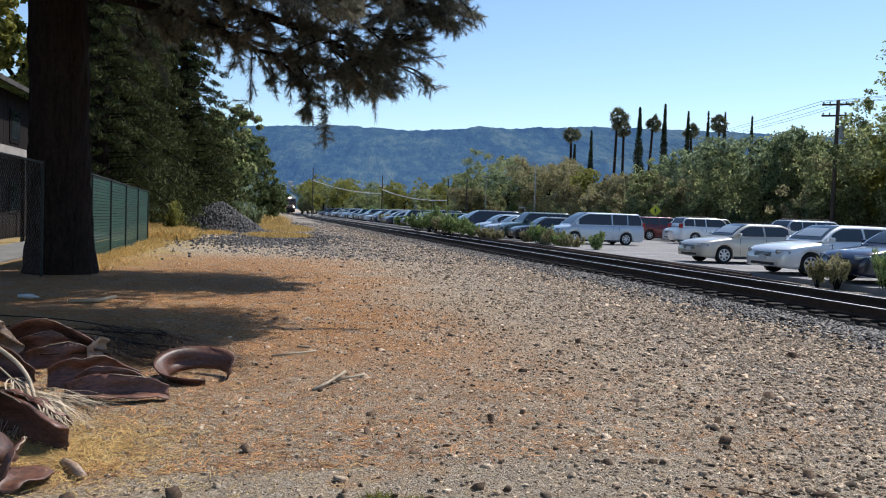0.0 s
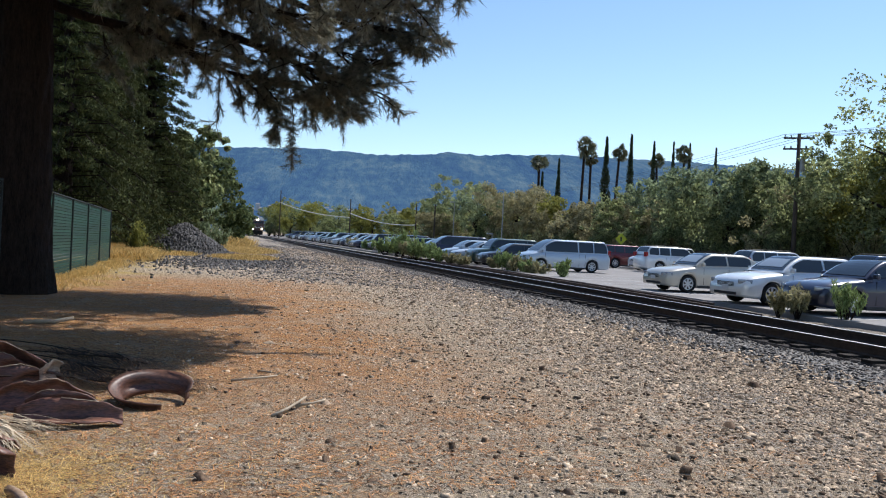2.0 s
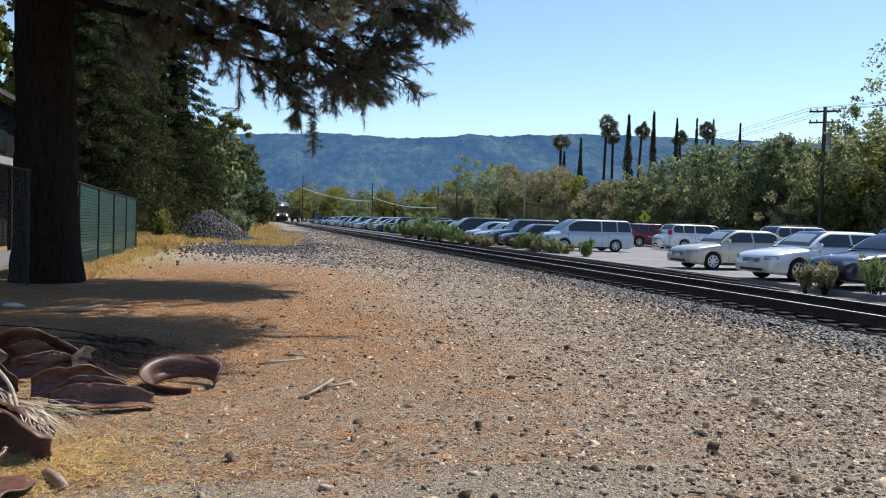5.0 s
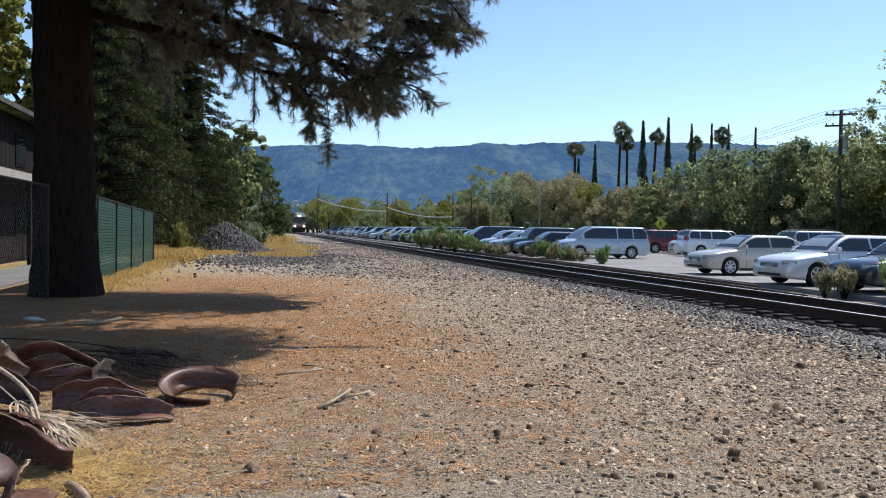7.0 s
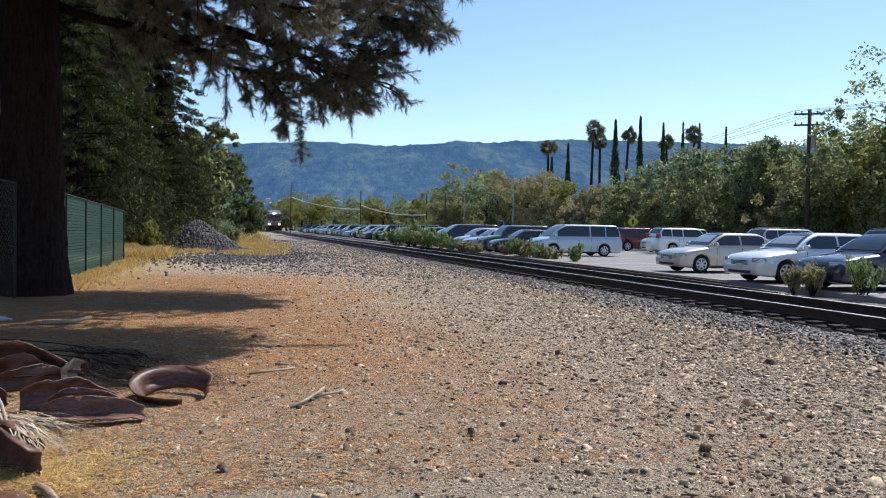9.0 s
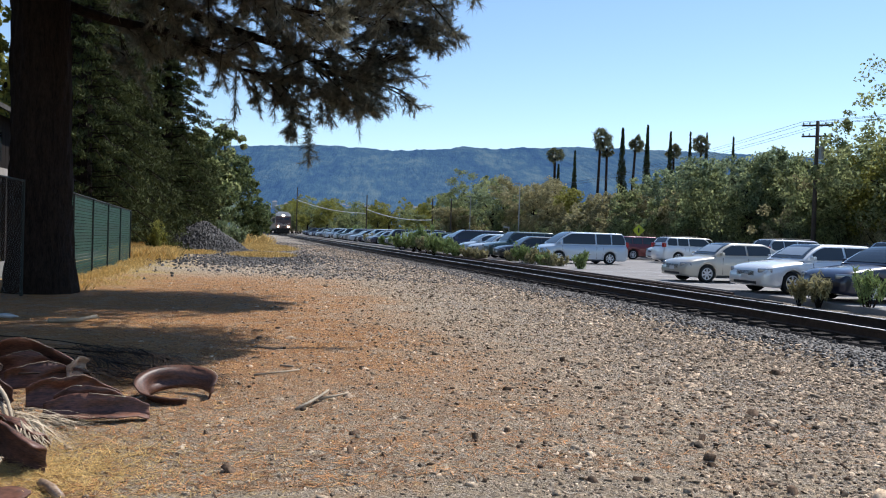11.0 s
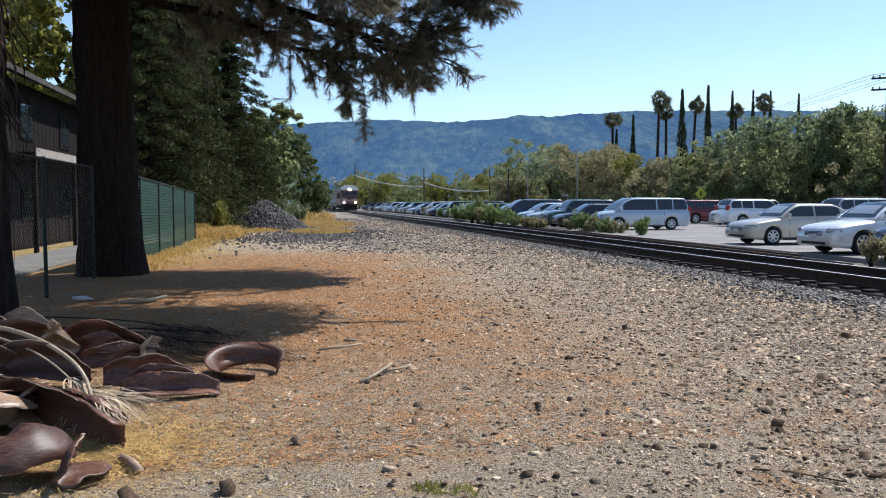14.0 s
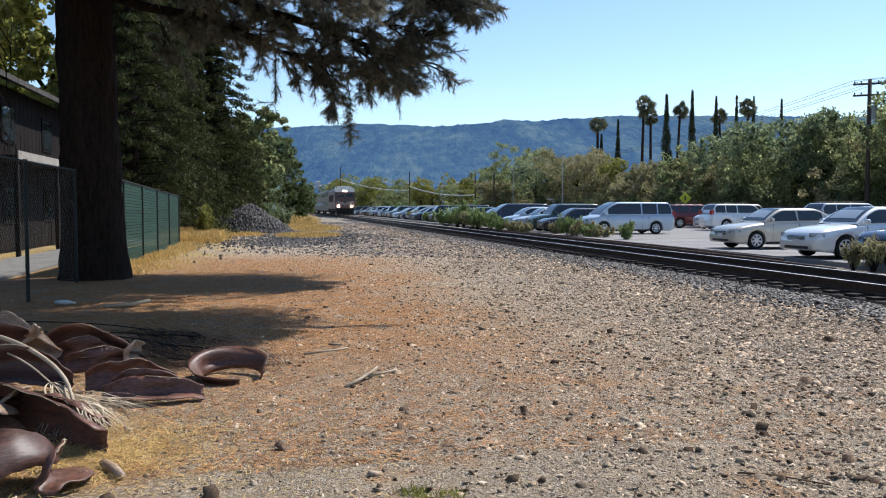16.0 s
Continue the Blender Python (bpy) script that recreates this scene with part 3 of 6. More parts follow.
def weeds():
    spec = [((700, 384), 1.5, 2.2, 0), ((790, 398), 1.1, 2.6, 0), ((822, 402), 1.5, 2.0, 0), ((845, 405), 1.2, 2.0, 0), ((868, 406), 0.9, 1.6, 0), ((908, 409), 0.6, 1.2, 1), ((1005, 417), 1.0, 1.5, 0), ((1028, 419), 0.75, 1.5, 1), ((1062, 421), 0.55, 1.4, 1), ((1108, 425), 0.8, 0.75, 0), ((1512, 472), 0.62, 0.55, 1), ((1547, 474), 0.68, 0.7, 1), ((1640, 480), 0.9, 0.9, 0), ((760, 393), 0.8, 1.6, 0), ((675, 381), 0.7, 1.6, 1), ((655, 380), 0.8, 2.4, 0), ((715, 386), 1.7, 2.6, 0), ((735, 390), 0.9, 2.2, 1), ((810, 400), 1.3, 2.4, 0), ((835, 404), 1.0, 2.0, 1), ((885, 408), 0.7, 1.6, 0), ((930, 411), 0.5, 1.2, 1), ((985, 415), 0.6, 1.2, 1), ((1018, 418), 0.9, 1.3, 0), ((1045, 420), 0.6, 1.4, 0)]
    for i, ((px, py), h, w, k) in enumerate(spec):
        depth = 1.47 * 1474.5 / (py - 368)
        h *= 1.3 if px < 880 else 1.1
        sh = shrub("weed_clump", 120 + i, h, w, (M_WEED, M_LEAF_BR)[k], ("green weeds growing between track and parking lot", "dry brown-green weeds growing beside the track")[k], clumps=60, per=17, leaf=0.025 + 0.0026 * depth, stems=20)
        sh.matrix_world = Matrix.Translation(place_px(px, depth) + Vector((0, 0, -0.14)))


weeds()


# ---- poles, wires, signs at the back of the lot ----
M_POLE = material("weathered_pole_timber", (0.035, 0.028, 0.022), (0.10, 0.08, 0.065), 2, 0.9, bump=0.3, dist=0.01, stretch=(4, 4, 0.4))
M_WIRE = plain("black_cable", (0.02, 0.02, 0.022), 0.6)
M_CABLE = plain("pale_sunlit_cable", (0.55, 0.55, 0.52), 0.5)
M_SIGN = plain("yellow_green_sign", (0.62, 0.62, 0.03), 0.45)
M_GREYPOST = plain("grey_steel_post", (0.30, 0.31, 0.31), 0.5, 0.6)


def utility_pole(at, h, turn, arm=1.25):
    th = thing("utility_pole", "dark timber utility pole with crossarm and insulators", "utility pole", "utility poles", m=Matrix.Translation(at) @ pose(0, 0, 0, 0, 0, turn))
    bm = bmesh.new()
    tube(bm, [(0, 0, -0.5), (0, 0, h)], [0.17, 0.12], 8)
    part("pole", bm, M_POLE, th, smooth=True)
    for z in (h - 0.35, h - 1.1):
        bm = bmesh.new()
        box(bm, -arm, arm, -0.06, 0.06, z, z + 0.12, 0.01)
        part("crossarm", bm, M_POLE, th)
        for x in (-arm + 0.1, -arm * 0.5, arm * 0.5, arm - 0.1):
            bm = bmesh.new()
            tube(bm, [(x, 0, z + 0.1), (x, 0, z + 0.2), (x, 0, z + 0.28)], [0.03, 0.06, 0.03], 7)
            part("insulator", bm, M_GREYPOST, th)
    bm = bmesh.new()
    tube(bm, [(0.28, 0, h - 2.6), (0.28, 0, h - 1.75)], 0.2, 10)
    part("transformer", bm, M_GREYPOST, th)
    return th


def wire(a, b, sag, r, mat, label):
    a, b = Vector(a), Vector(b)
    bm = bmesh.new()
    tube(bm, [a.lerp(b, t) - Vector((0, 0, 4 * sag * t * (1 - t))) for t in np.linspace(0, 1, 15)], r, 5)
    tagged(part("cable", bm, mat), label, "cable", "overhead cables")


def back_of_lot():
    p1 = place_px(1533, 56)
    utility_pole(p1, 9.95, -25, 1.0)
    far = T(190, 62)
    for dx in (-1.1, -0.5, 0.5, 1.1):
        wire(p1 + Vector((dx, 0, 9.85)), far + Vector((dx, 0, 13.5)), 2.0, 0.013, M_WIRE, "thin black overhead power cable")
        wire(p1 + Vector((dx, 0, 9.85)), T(10, 40, 10.2) + Vector((dx, 0, 0)), 0.8, 0.013, M_WIRE, "thin black overhead power cable")
    tops = []
    for px, depth, up in ((603, 190, 72), (725, 165, 63), (841, 140, 61), (874, 132, 62)):
        at = place_px(px, depth)
        h = 1.4 + up * depth / 1474.5
        th = thing("slender_pole", "slender dark pole standing beyond the parked cars", "pole", "poles along the lot", m=Matrix.Translation(at))
        bm = bmesh.new()
        tube(bm, [(0, 0, -0.4), (0, 0, h)], [0.13, 0.10], 8)
        part("shaft", bm, M_POLE, th)
        tops.append(at + Vector((0, 0, h)))
    for a, b in zip(tops[:2], tops[1:3]):
        wire(a - Vector((0, 0, 2.8)), b - Vector((0, 0, 3.6)), 0.7, 0.07, M_CABLE, "pale thick cable sagging between poles")
    for px, depth, h in ((908, 128, 7.2), (995, 108, 8.2), (978, 104, 2.4)):
        th = thing("lamp_post", "grey steel parking lot lamp post", "lamp post", "lamp posts", m=Matrix.Translation(place_px(px, depth)))
        bm = bmesh.new()
        tube(bm, [(0, 0, -0.2), (0, 0, h)], [0.09, 0.06], 8)
        part("shaft", bm, M_GREYPOST, th)
        bm = bmesh.new()
        box(bm, -0.7, 0.1, -0.15, 0.15, h - 0.05, h + 0.10, 0.03)
        part("lantern", bm, M_GREYPOST, th)
    th = thing("warning_sign", "yellow-green diamond warning sign on a post", "road sign", m=Matrix.Translation(place_px(1212, 78)) @ pose(0, 0, 0, 0, 0, -18))
    bm = bmesh.new()
    tube(bm, [(0, 0, -0.2), (0, 0, 2.9)], 0.04, 8)
    part("post", bm, M_GREYPOST, th)
    bm = bmesh.new()
    box(bm, -0.40, 0.40, -0.03, -0.015, -0.40, 0.40, 0.004, pose(0, -0.04, 2.3, 0, 45, 0))
    part("panel", bm, M_SIGN, th)
    bm = bmesh.new()
    box(bm, -0.07, 0.07, -0.085, -0.078, 2.08, 2.5, 0.002)
    part("symbol", bm, M_WIRE, th)
    # dark board fence closing the lot
    tagged(quad_strip("wall_lot", 0, 150, 40.7, 40.85, -0.3, 1.55, material("dark_board_fence", (0.08, 0.065, 0.055), (0.19, 0.155, 0.125), 1.5, 0.9, bump=0.3, dist=0.01, stretch=(4, 4, 0.5))), "dark weathered board fence behind the lot", "fence", kind="structure")


back_of_lot()


def far_town():
    """Pale houses at the foot of the hills, haze put into their colours."""
    rng = random.Random(17)
    mats = [material("hazed_pale_stucco", (0.38, 0.38, 0.38), (0.52, 0.52, 0.52), 0.3, 0.9, bump=0), material("hazed_tan_stucco", (0.28, 0.27, 0.27), (0.40, 0.39, 0.38), 0.3, 0.9, bump=0)]
    roof = material("hazed_tile_roof", (0.18, 0.17, 0.18), (0.28, 0.27, 0.28), 0.4, 0.9, bump=0)
    for i in range(44):
        y = rng.uniform(1600, 1690)
        x = y * rng.uniform(-0.17, 0.08)
        w, h = rng.uniform(6, 13), rng.uniform(3, 4.5)
        z = 254 * ((math.hypot(x, y) - 1500) / 1500 / 0.72) ** 0.95
        th = thing("far_house", "distant house with haze put into its pale colours", "house", "houses under the hills", m=Matrix.Translation((x, y, z)) @ pose(0, 0, 0, 0, 0, rng.uniform(-20, 20)))
        bm = bmesh.new()
        box(bm, -w / 2, w / 2, -4, 4, -9, h)
        part("wall", bm, rng.choice(mats), th)
        bm = bmesh.new()
        v = [bm.verts.new(q) for q in ((-w / 2 - 0.6, -4.6, h), (w / 2 + 0.6, -4.6, h), (w / 2 + 0.6, 4.6, h), (-w / 2 - 0.6, 4.6, h), (-w / 2 + 1, 0, h + 2.4), (w / 2 - 1, 0, h + 2.4))]
        for f in ((0, 1, 5, 4), (2, 3, 4, 5), (1, 2, 5), (3, 0, 4), (3, 2, 1, 0)):
            bm.faces.new([v[k] for k in f])
        part("roof", bm, roof, th)


far_town()

# ---- parked cars ----
M_GLASS = plain("tinted_car_glass", (0.022, 0.028, 0.032), 0.04, 0, spec=0.7)
M_TYRE = material("tyre_rubber", (0.012, 0.012, 0.012), (0.03, 0.03, 0.03), 20, 0.85, bump=0.2, dist=0.002)
M_RIM = plain("alloy_wheel", (0.62, 0.63, 0.64), 0.4, 0.35)
M_BLACK = plain("black_plastic_trim", (0.018, 0.018, 0.019), 0.6)
M_LAMP = plain("clear_headlamp", (0.30, 0.32, 0.35), 0.10, 0.3, coat=0.8)
M_TAIL = plain("red_tail_lamp", (0.32, 0.015, 0.012), 0.2, coat=0.5)
M_PLATE = plain("number_plate", (0.66, 0.67, 0.68), 0.5)
M_SHADE = plain("silver_sunshade", (0.36, 0.40, 0.43), 0.3, 0.4)
PAINTS = {}


def paint(col, metal=0.25):
    if col not in PAINTS:
        PAINTS[col] = material("car_paint", tuple(c * 0.94 for c in col), tuple(min(1, c * 1.03) for c in col), 1.2, 0.32, metal, bump=0, coat=0.8, fine=40)
    return PAINTS[col]


# length, width, height, wheelbase, front overhang, bonnet height, belt height, boot height, windscreen base / roof front / roof rear / rear base as fractions of the length from the nose, wheel radius
KINDS = {
    "sedan": (4.55, 1.74, 1.42, 2.66, 0.90, 0.80, 0.95, 0.98, (0.27, 0.44, 0.72, 0.88), 0.31),
    "large_sedan": (4.95, 1.84, 1.47, 2.82, 0.95, 0.84, 0.98, 1.02, (0.27, 0.43, 0.74, 0.90), 0.33),
    "suv": (4.55, 1.82, 1.68, 2.66, 0.88, 0.98, 1.08, 1.12, (0.24, 0.37, 0.90, 0.985), 0.36),
    "minivan": (5.10, 1.95, 1.75, 3.02, 0.95, 0.98, 1.06, 1.08, (0.15, 0.36, 0.93, 0.985), 0.34),
    "hatchback": (4.40, 1.75, 1.49, 2.68, 0.88, 0.84, 0.96, 1.00, (0.20, 0.42, 0.74, 0.97), 0.31),
}


def car(kind, col, label, shade=False, rack=False):
    """A parked car; the nose points to +x, the origin lies on the ground under its middle."""
    Ln, W, H, wb, fo, hood, belt, boot, (f1, f2, f3, f4), r = KINDS[kind]
    x_of = lambda f: Ln / 2 - f * Ln
    body_mat = paint(col)
    th = thing("car", label, "car", "parked cars")
    wheels_x = (Ln / 2 - fo, Ln / 2 - fo - wb)
    zb = 0.19
    # lower body
    bm = bmesh.new()
    xs = sorted(set(np.round(np.concatenate([np.linspace(-Ln / 2, Ln / 2, 40), [w + k * r for w in wheels_x for k in (-1.14, -1.0, -0.8, -0.5, 0, 0.5, 0.8, 1.0, 1.14)]]), 4)))
    rows = []
    for x in xs:
        f = (Ln / 2 - x) / Ln
        if f < f1:
            zt = hood * 0.86 + (belt - 0.02 - hood * 0.86) * (f / f1) ** 0.6
        elif f < f4:
            zt = belt + (boot - belt) * (f - f1) / (f4 - f1)
        else:
            zt = boot - 0.03 * ((f - f4) / (1 - f4)) ** 2
        e0 = min(1.0, f / 0.07)
        e1 = min(1.0, (1 - f) / 0.05)
        w = W / 2 * (0.84 + 0.16 * (1 - (1 - e0) ** 2.2)) * (0.86 + 0.14 * (1 - (1 - e1) ** 2))
        zt -= 0.09 * (1 - e0) ** 2 + 0.10 * (1 - e1) ** 2
        low = zb + 0.06 * (1 - e0) + 0.10 * (1 - e1)
        arch = max((math.sqrt(max(0, (r * 1.13) ** 2 - (x - c) ** 2)) + r if abs(x - c) <= r * 1.13 else 0) for c in wheels_x)
        la = max(low, arch)
        mid = max(la + 0.02, low + (zt - low) * 0.55)
        sh = zt - 0.10
        pts = [(0, zt + 0.02), (w * 0.55, zt + 0.012), (w * 0.84, zt - 0.012), (w * 0.945, zt - 0.05), (w * 0.985, max(sh, mid + 0.01)), (w, mid), (w * 0.985, max(la, low + 0.08)), (w * 0.96, la), (w * 0.80, la if la > low + 0.05 else low), (0, low)]
        ring = [bm.verts.new((x, y, z)) for y, z in pts] + [bm.verts.new((x, -y, z)) for y, z in pts[-2:0:-1]]
        rows.append(ring)
    n = len(rows[0])
    for a, b in zip(rows, rows[1:]):
        for i in range(n):
            bm.faces.new((a[i], b[i], b[(i + 1) % n], a[(i + 1) % n]))
    bm.faces.new(rows[0])
    bm.faces.new(rows[-1][::-1])
    bmesh.ops.recalc_face_normals(bm, faces=bm.faces)
    part("body", bm, body_mat, th, smooth=True)
    # cabin shell: stations from windscreen base to rear base
    wbelt, wroof = W / 2 * 0.925, W / 2 * (0.70 if "sedan" in kind else 0.74)
    zr = H

    def cab(f):
        """Half widths and heights of the cabin's edge at a fraction of the length."""
        if f < f2:
            k = (f - f1) / (f2 - f1)
            return (math.sin(k * math.pi / 2) ** 0.92 * 0.65 + 0.35 * k)
        if f > f3:
            k = (f4 - f) / (f4 - f3)
            return (math.sin(k * math.pi / 2) ** 0.92 * 0.65 + 0.35 * k)
        return 1.0

    def roof_z(f, y=0.0):
        base = belt + (boot - belt) * (f - f1) / (f4 - f1) - 0.01
        crown = 0.035 * math.sin(math.pi * min(1, max(0, (f - f1) / (f4 - f1))))
        return base + (zr - 0.035 - base) * cab(f) + crown * (1 - (y / wroof) ** 2)

    def half(f, z):
        base = belt - 0.01
        k = min(1, max(0, (z - base) / (zr - base)))
        return wbelt + (wroof - wbelt) * k ** 1.15

    fs = np.concatenate([np.linspace(f1, f2, 8), np.linspace(f2, f3, 8)[1:], np.linspace(f3, f4, 8)[1:]])
    bm = bmesh.new()
    rows = []
    for f in fs:
        zt = roof_z(f, wroof)
        zl = belt - 0.06
        ring = []
        for k in (0, 0.5, 0.85, 1.0):
            z = zl + (zt - zl) * k
            ring.append((half(f, z), z))
        ring += [(half(f, zt) * q, roof_z(f, half(f, zt) * q) + (0.012 if q < 0.95 else 0.006)) for q in (0.9, 0.5, 0.0)]
        rows.append([bm.verts.new((x_of(f), y, z)) for y, z in ring] + [bm.verts.new((x_of(f), -y, z)) for y, z in ring[-2::-1]])
    n = len(rows[0])
    for a, b in zip(rows, rows[1:]):
        for i in range(n - 1):
            bm.faces.new((a[i], a[i + 1], b[i + 1], b[i]))
    bmesh.ops.recalc_face_normals(bm, faces=bm.faces)
    part("roof", bm, body_mat, th, smooth=True)

    def pane(name, pts_fn, nu, nv, out, mat=M_GLASS, label=""):
        bm = bmesh.new()
        g = [[bm.verts.new(pts_fn(i / nu, j / nv)) for i in range(nu + 1)] for j in range(nv + 1)]
        for j in range(nv):
            for i in range(nu):
                bm.faces.new((g[j][i], g[j][i + 1], g[j + 1][i + 1], g[j + 1][i]))
        bm.normal_update()
        if sum((f.normal for f in bm.faces), Vector()).dot(Vector(out)) < 0:
            bmesh.ops.reverse_faces(bm, faces=bm.faces)
        bm.normal_update()
        ext = bmesh.ops.extrude_face_region(bm, geom=list(bm.faces))
        bmesh.ops.translate(bm, vec=Vector(out) * 0.012, verts=[v for v in ext["geom"] if isinstance(v, bmesh.types.BMVert)])
        bmesh.ops.recalc_face_normals(bm, faces=bm.faces)
        return part(name, bm, mat, th, label, smooth=False)

    def front_pt(fa, fb, inset):
        def fn(u, v):
            f = fa + (fb - fa) * v
            zt = roof_z(f, wroof)
            y = (2 * u - 1) * (half(f, zt) * inset)
            return (x_of(f), y, roof_z(f, y) + 0.014)
        return fn

    pane("windscreen", front_pt(f1 + 0.012, f2 - 0.012, 0.86), 8, 6, (0.6, 0, 0.8))
    if shade:
        pane("sunshade", lambda u, v: (lambda p: (p[0], p[1] * 0.9, p[2] + 0.013))(front_pt(f1 + 0.03, f2 - 0.06, 0.80)(u, v)), 8, 5, (0.6, 0, 0.8), M_SHADE, "silver sunshade behind the windscreen")
    pane("rear_window", front_pt(f3 + 0.012, f4 - 0.25 * (f4 - f3), 0.84), 8, 5, (-0.7, 0, 0.7))
    cuts = [f1 + (f2 - f1) * 0.42, (f2 + f3) * 0.5 - 0.035, (f2 + f3) * 0.5 + 0.0, f3 + (f4 - f3) * 0.42]
    wins = [(cuts[0], cuts[1]), (cuts[1] + 0.018, cuts[3] - (0.16 if kind in ("suv", "minivan") else 0.02))]
    if kind in ("suv", "minivan"):
        wins.append((cuts[3] - 0.145, cuts[3] + 0.005))
    for side in (1, -1):
        for fa, fb in wins:
            def side_pt(u, v, fa=fa, fb=fb):
                f = fa + (fb - fa) * u
                zt = roof_z(f, wroof) - 0.055
                zl = belt + (boot - belt) * (f - f1) / (f4 - f1) + 0.025
                z = zl + (max(zt, zl + 0.01) - zl) * v
                return (x_of(f), side * (half(f, z) + 0.004), z)
            pane("side_window", side_pt, 7, 4, (0, side, 0.1))
        bm = bmesh.new()
        box(bm, x_of(f1 + 0.045) - 0.05, x_of(f1 + 0.045) + 0.05, side * (W / 2 * 0.95), side * (W / 2 + 0.13), belt + 0.0, belt + 0.13, 0.025)
        part("mirror", bm, body_mat, th, smooth=True)
        bm = bmesh.new()
        for zz in (belt - 0.17,):
            box(bm, x_of(f2 + 0.1) - 0.09, x_of(f2 + 0.1) + 0.09, side * W * 0.487, side * (W * 0.497 + 0.012), zz, zz + 0.03, 0.008)
        part("door_handle", bm, body_mat, th)
        for x in (x_of(cuts[0] - 0.01), x_of(cuts[1] + 0.012), wheels_x[1] + r * 1.25):
            bm = bmesh.new()
            box(bm, x - 0.006, x + 0.006, side * W * 0.46, side * W * 0.4985, 0.30, belt - 0.07)
            part("door_seam", bm, M_BLACK, th)
        bm = bmesh.new()
        box(bm, wheels_x[1] + r * 1.2, wheels_x[0] - r * 1.2, side * (W / 2 * 0.95), side * (W / 2 * 0.992), 0.17, 0.27, 0.012)
        part("sill", bm, M_BLACK, th)
        # lamps wrap round the corners
        bm = bmesh.new()
        box(bm, -0.06, 0.045, -0.21, 0.19, -0.062, 0.062, 0.03, pose(Ln / 2 - 0.135, side * W * 0.415, hood * 0.80, 0, 0, side * 50))
        part("headlamp", bm, M_LAMP, th, smooth=True)
        bm = bmesh.new()
        zt = boot - 0.16 if "sedan" in kind else boot - 0.02
        box(bm, -Ln / 2 - 0.012, -Ln / 2 + 0.16, side * W * 0.31, side * W * 0.462, zt - 0.09, zt + (0.07 if "sedan" in kind else 0.2), 0.02)
        part("tail_lamp", bm, M_TAIL, th)
        if rack:
            bm = bmesh.new()
            tube(bm, [(x_of(f2 + 0.03), side * wroof * 0.84, zr), (x_of(f2 + 0.06), side * wroof * 0.84, zr + 0.05), (x_of(f3 - 0.06), side * wroof * 0.84, zr + 0.05), (x_of(f3 - 0.02), side * wroof * 0.84, zr)], 0.018, 6)
            part("roof_rail", bm, M_BLACK, th)
        for x in wheels_x:
            wy = side * (W / 2 - 0.11)
            wh = new("wheel")
            wh.parent = th
            wh.matrix_basis = Matrix.Translation((x, wy, r))
            bm = bmesh.new()
            prof = [(0.62, 0.085), (0.9, 0.105), (0.985, 0.085), (1.0, 0.04), (1.0, -0.04), (0.985, -0.085), (0.9, -0.1), (0.62, -0.085)]
            ns = 24
            rg = [[bm.verts.new((math.cos(a) * r * q, side * y, math.sin(a) * r * q)) for q, y in prof] for a in np.linspace(0, 2 * math.pi, ns, endpoint=False)]
            for i in range(ns):
                for j in range(len(prof)):
                    bm.faces.new((rg[i][j], rg[(i + 1) % ns][j], rg[(i + 1) % ns][(j + 1) % len(prof)], rg[i][(j + 1) % len(prof)]))
            bmesh.ops.recalc_face_normals(bm, faces=bm.faces)
            part("tyre", bm, M_TYRE, wh, smooth=True)
            bm = bmesh.new()
            for k in range(7):
                box(bm, -0.028, 0.028, -0.012, 0.012, 0.02, r * 0.63, 0.006, pose(0, side * 0.075, 0, 0, 360 / 7 * k, 0))
            bmesh.ops.create_cone(bm, segments=14, radius1=r * 0.17, radius2=r * 0.15, depth=0.03, cap_ends=True, matrix=pose(0, side * 0.08, 0, 90, 0, 0))
            tube(bm, [(math.cos(a) * r * 0.64, side * 0.08, math.sin(a) * r * 0.64) for a in np.linspace(0, 2 * math.pi, 25)], 0.018, 5, False)
            part("rim", bm, M_RIM, wh)
            bm = bmesh.new()
            bmesh.ops.create_cone(bm, segments=20, radius1=r * 0.64, radius2=r * 0.64, depth=0.05, cap_ends=True, matrix=pose(0, side * 0.02, 0, 90, 0, 0))
            part("brake_disc", bm, M_BLACK, wh)
    bm = bmesh.new()
    for k in range(4):
        box(bm, Ln / 2 - 0.07, Ln / 2 + 0.008, -W * 0.22, W * 0.22, hood * 0.62 + k * 0.034, hood * 0.62 + k * 0.034 + 0.02, 0.005)
    part("grille", bm, M_BLACK, th)
    bm = bmesh.new()
    box(bm, Ln / 2 - 0.08, Ln / 2 + 0.004, -W * 0.30, W * 0.30, 0.27, 0.36, 0.02)
    part("lower_grille", bm, M_BLACK, th)
    for x in (Ln / 2 + 0.006, -Ln / 2 - 0.008):
        bm = bmesh.new()
        box(bm, x - 0.008, x + 0.008, -0.155, 0.155, 0.43, 0.55, 0.004)
        part("number_plate", bm, M_PLATE, th)
    bm = bmesh.new()
    box(bm, wheels_x[1] - r, wheels_x[0] + r, -W / 2 * 0.76, W / 2 * 0.76, 0.17, 0.55, 0.02)
    part("underbody", bm, M_BLACK, th)
    return th


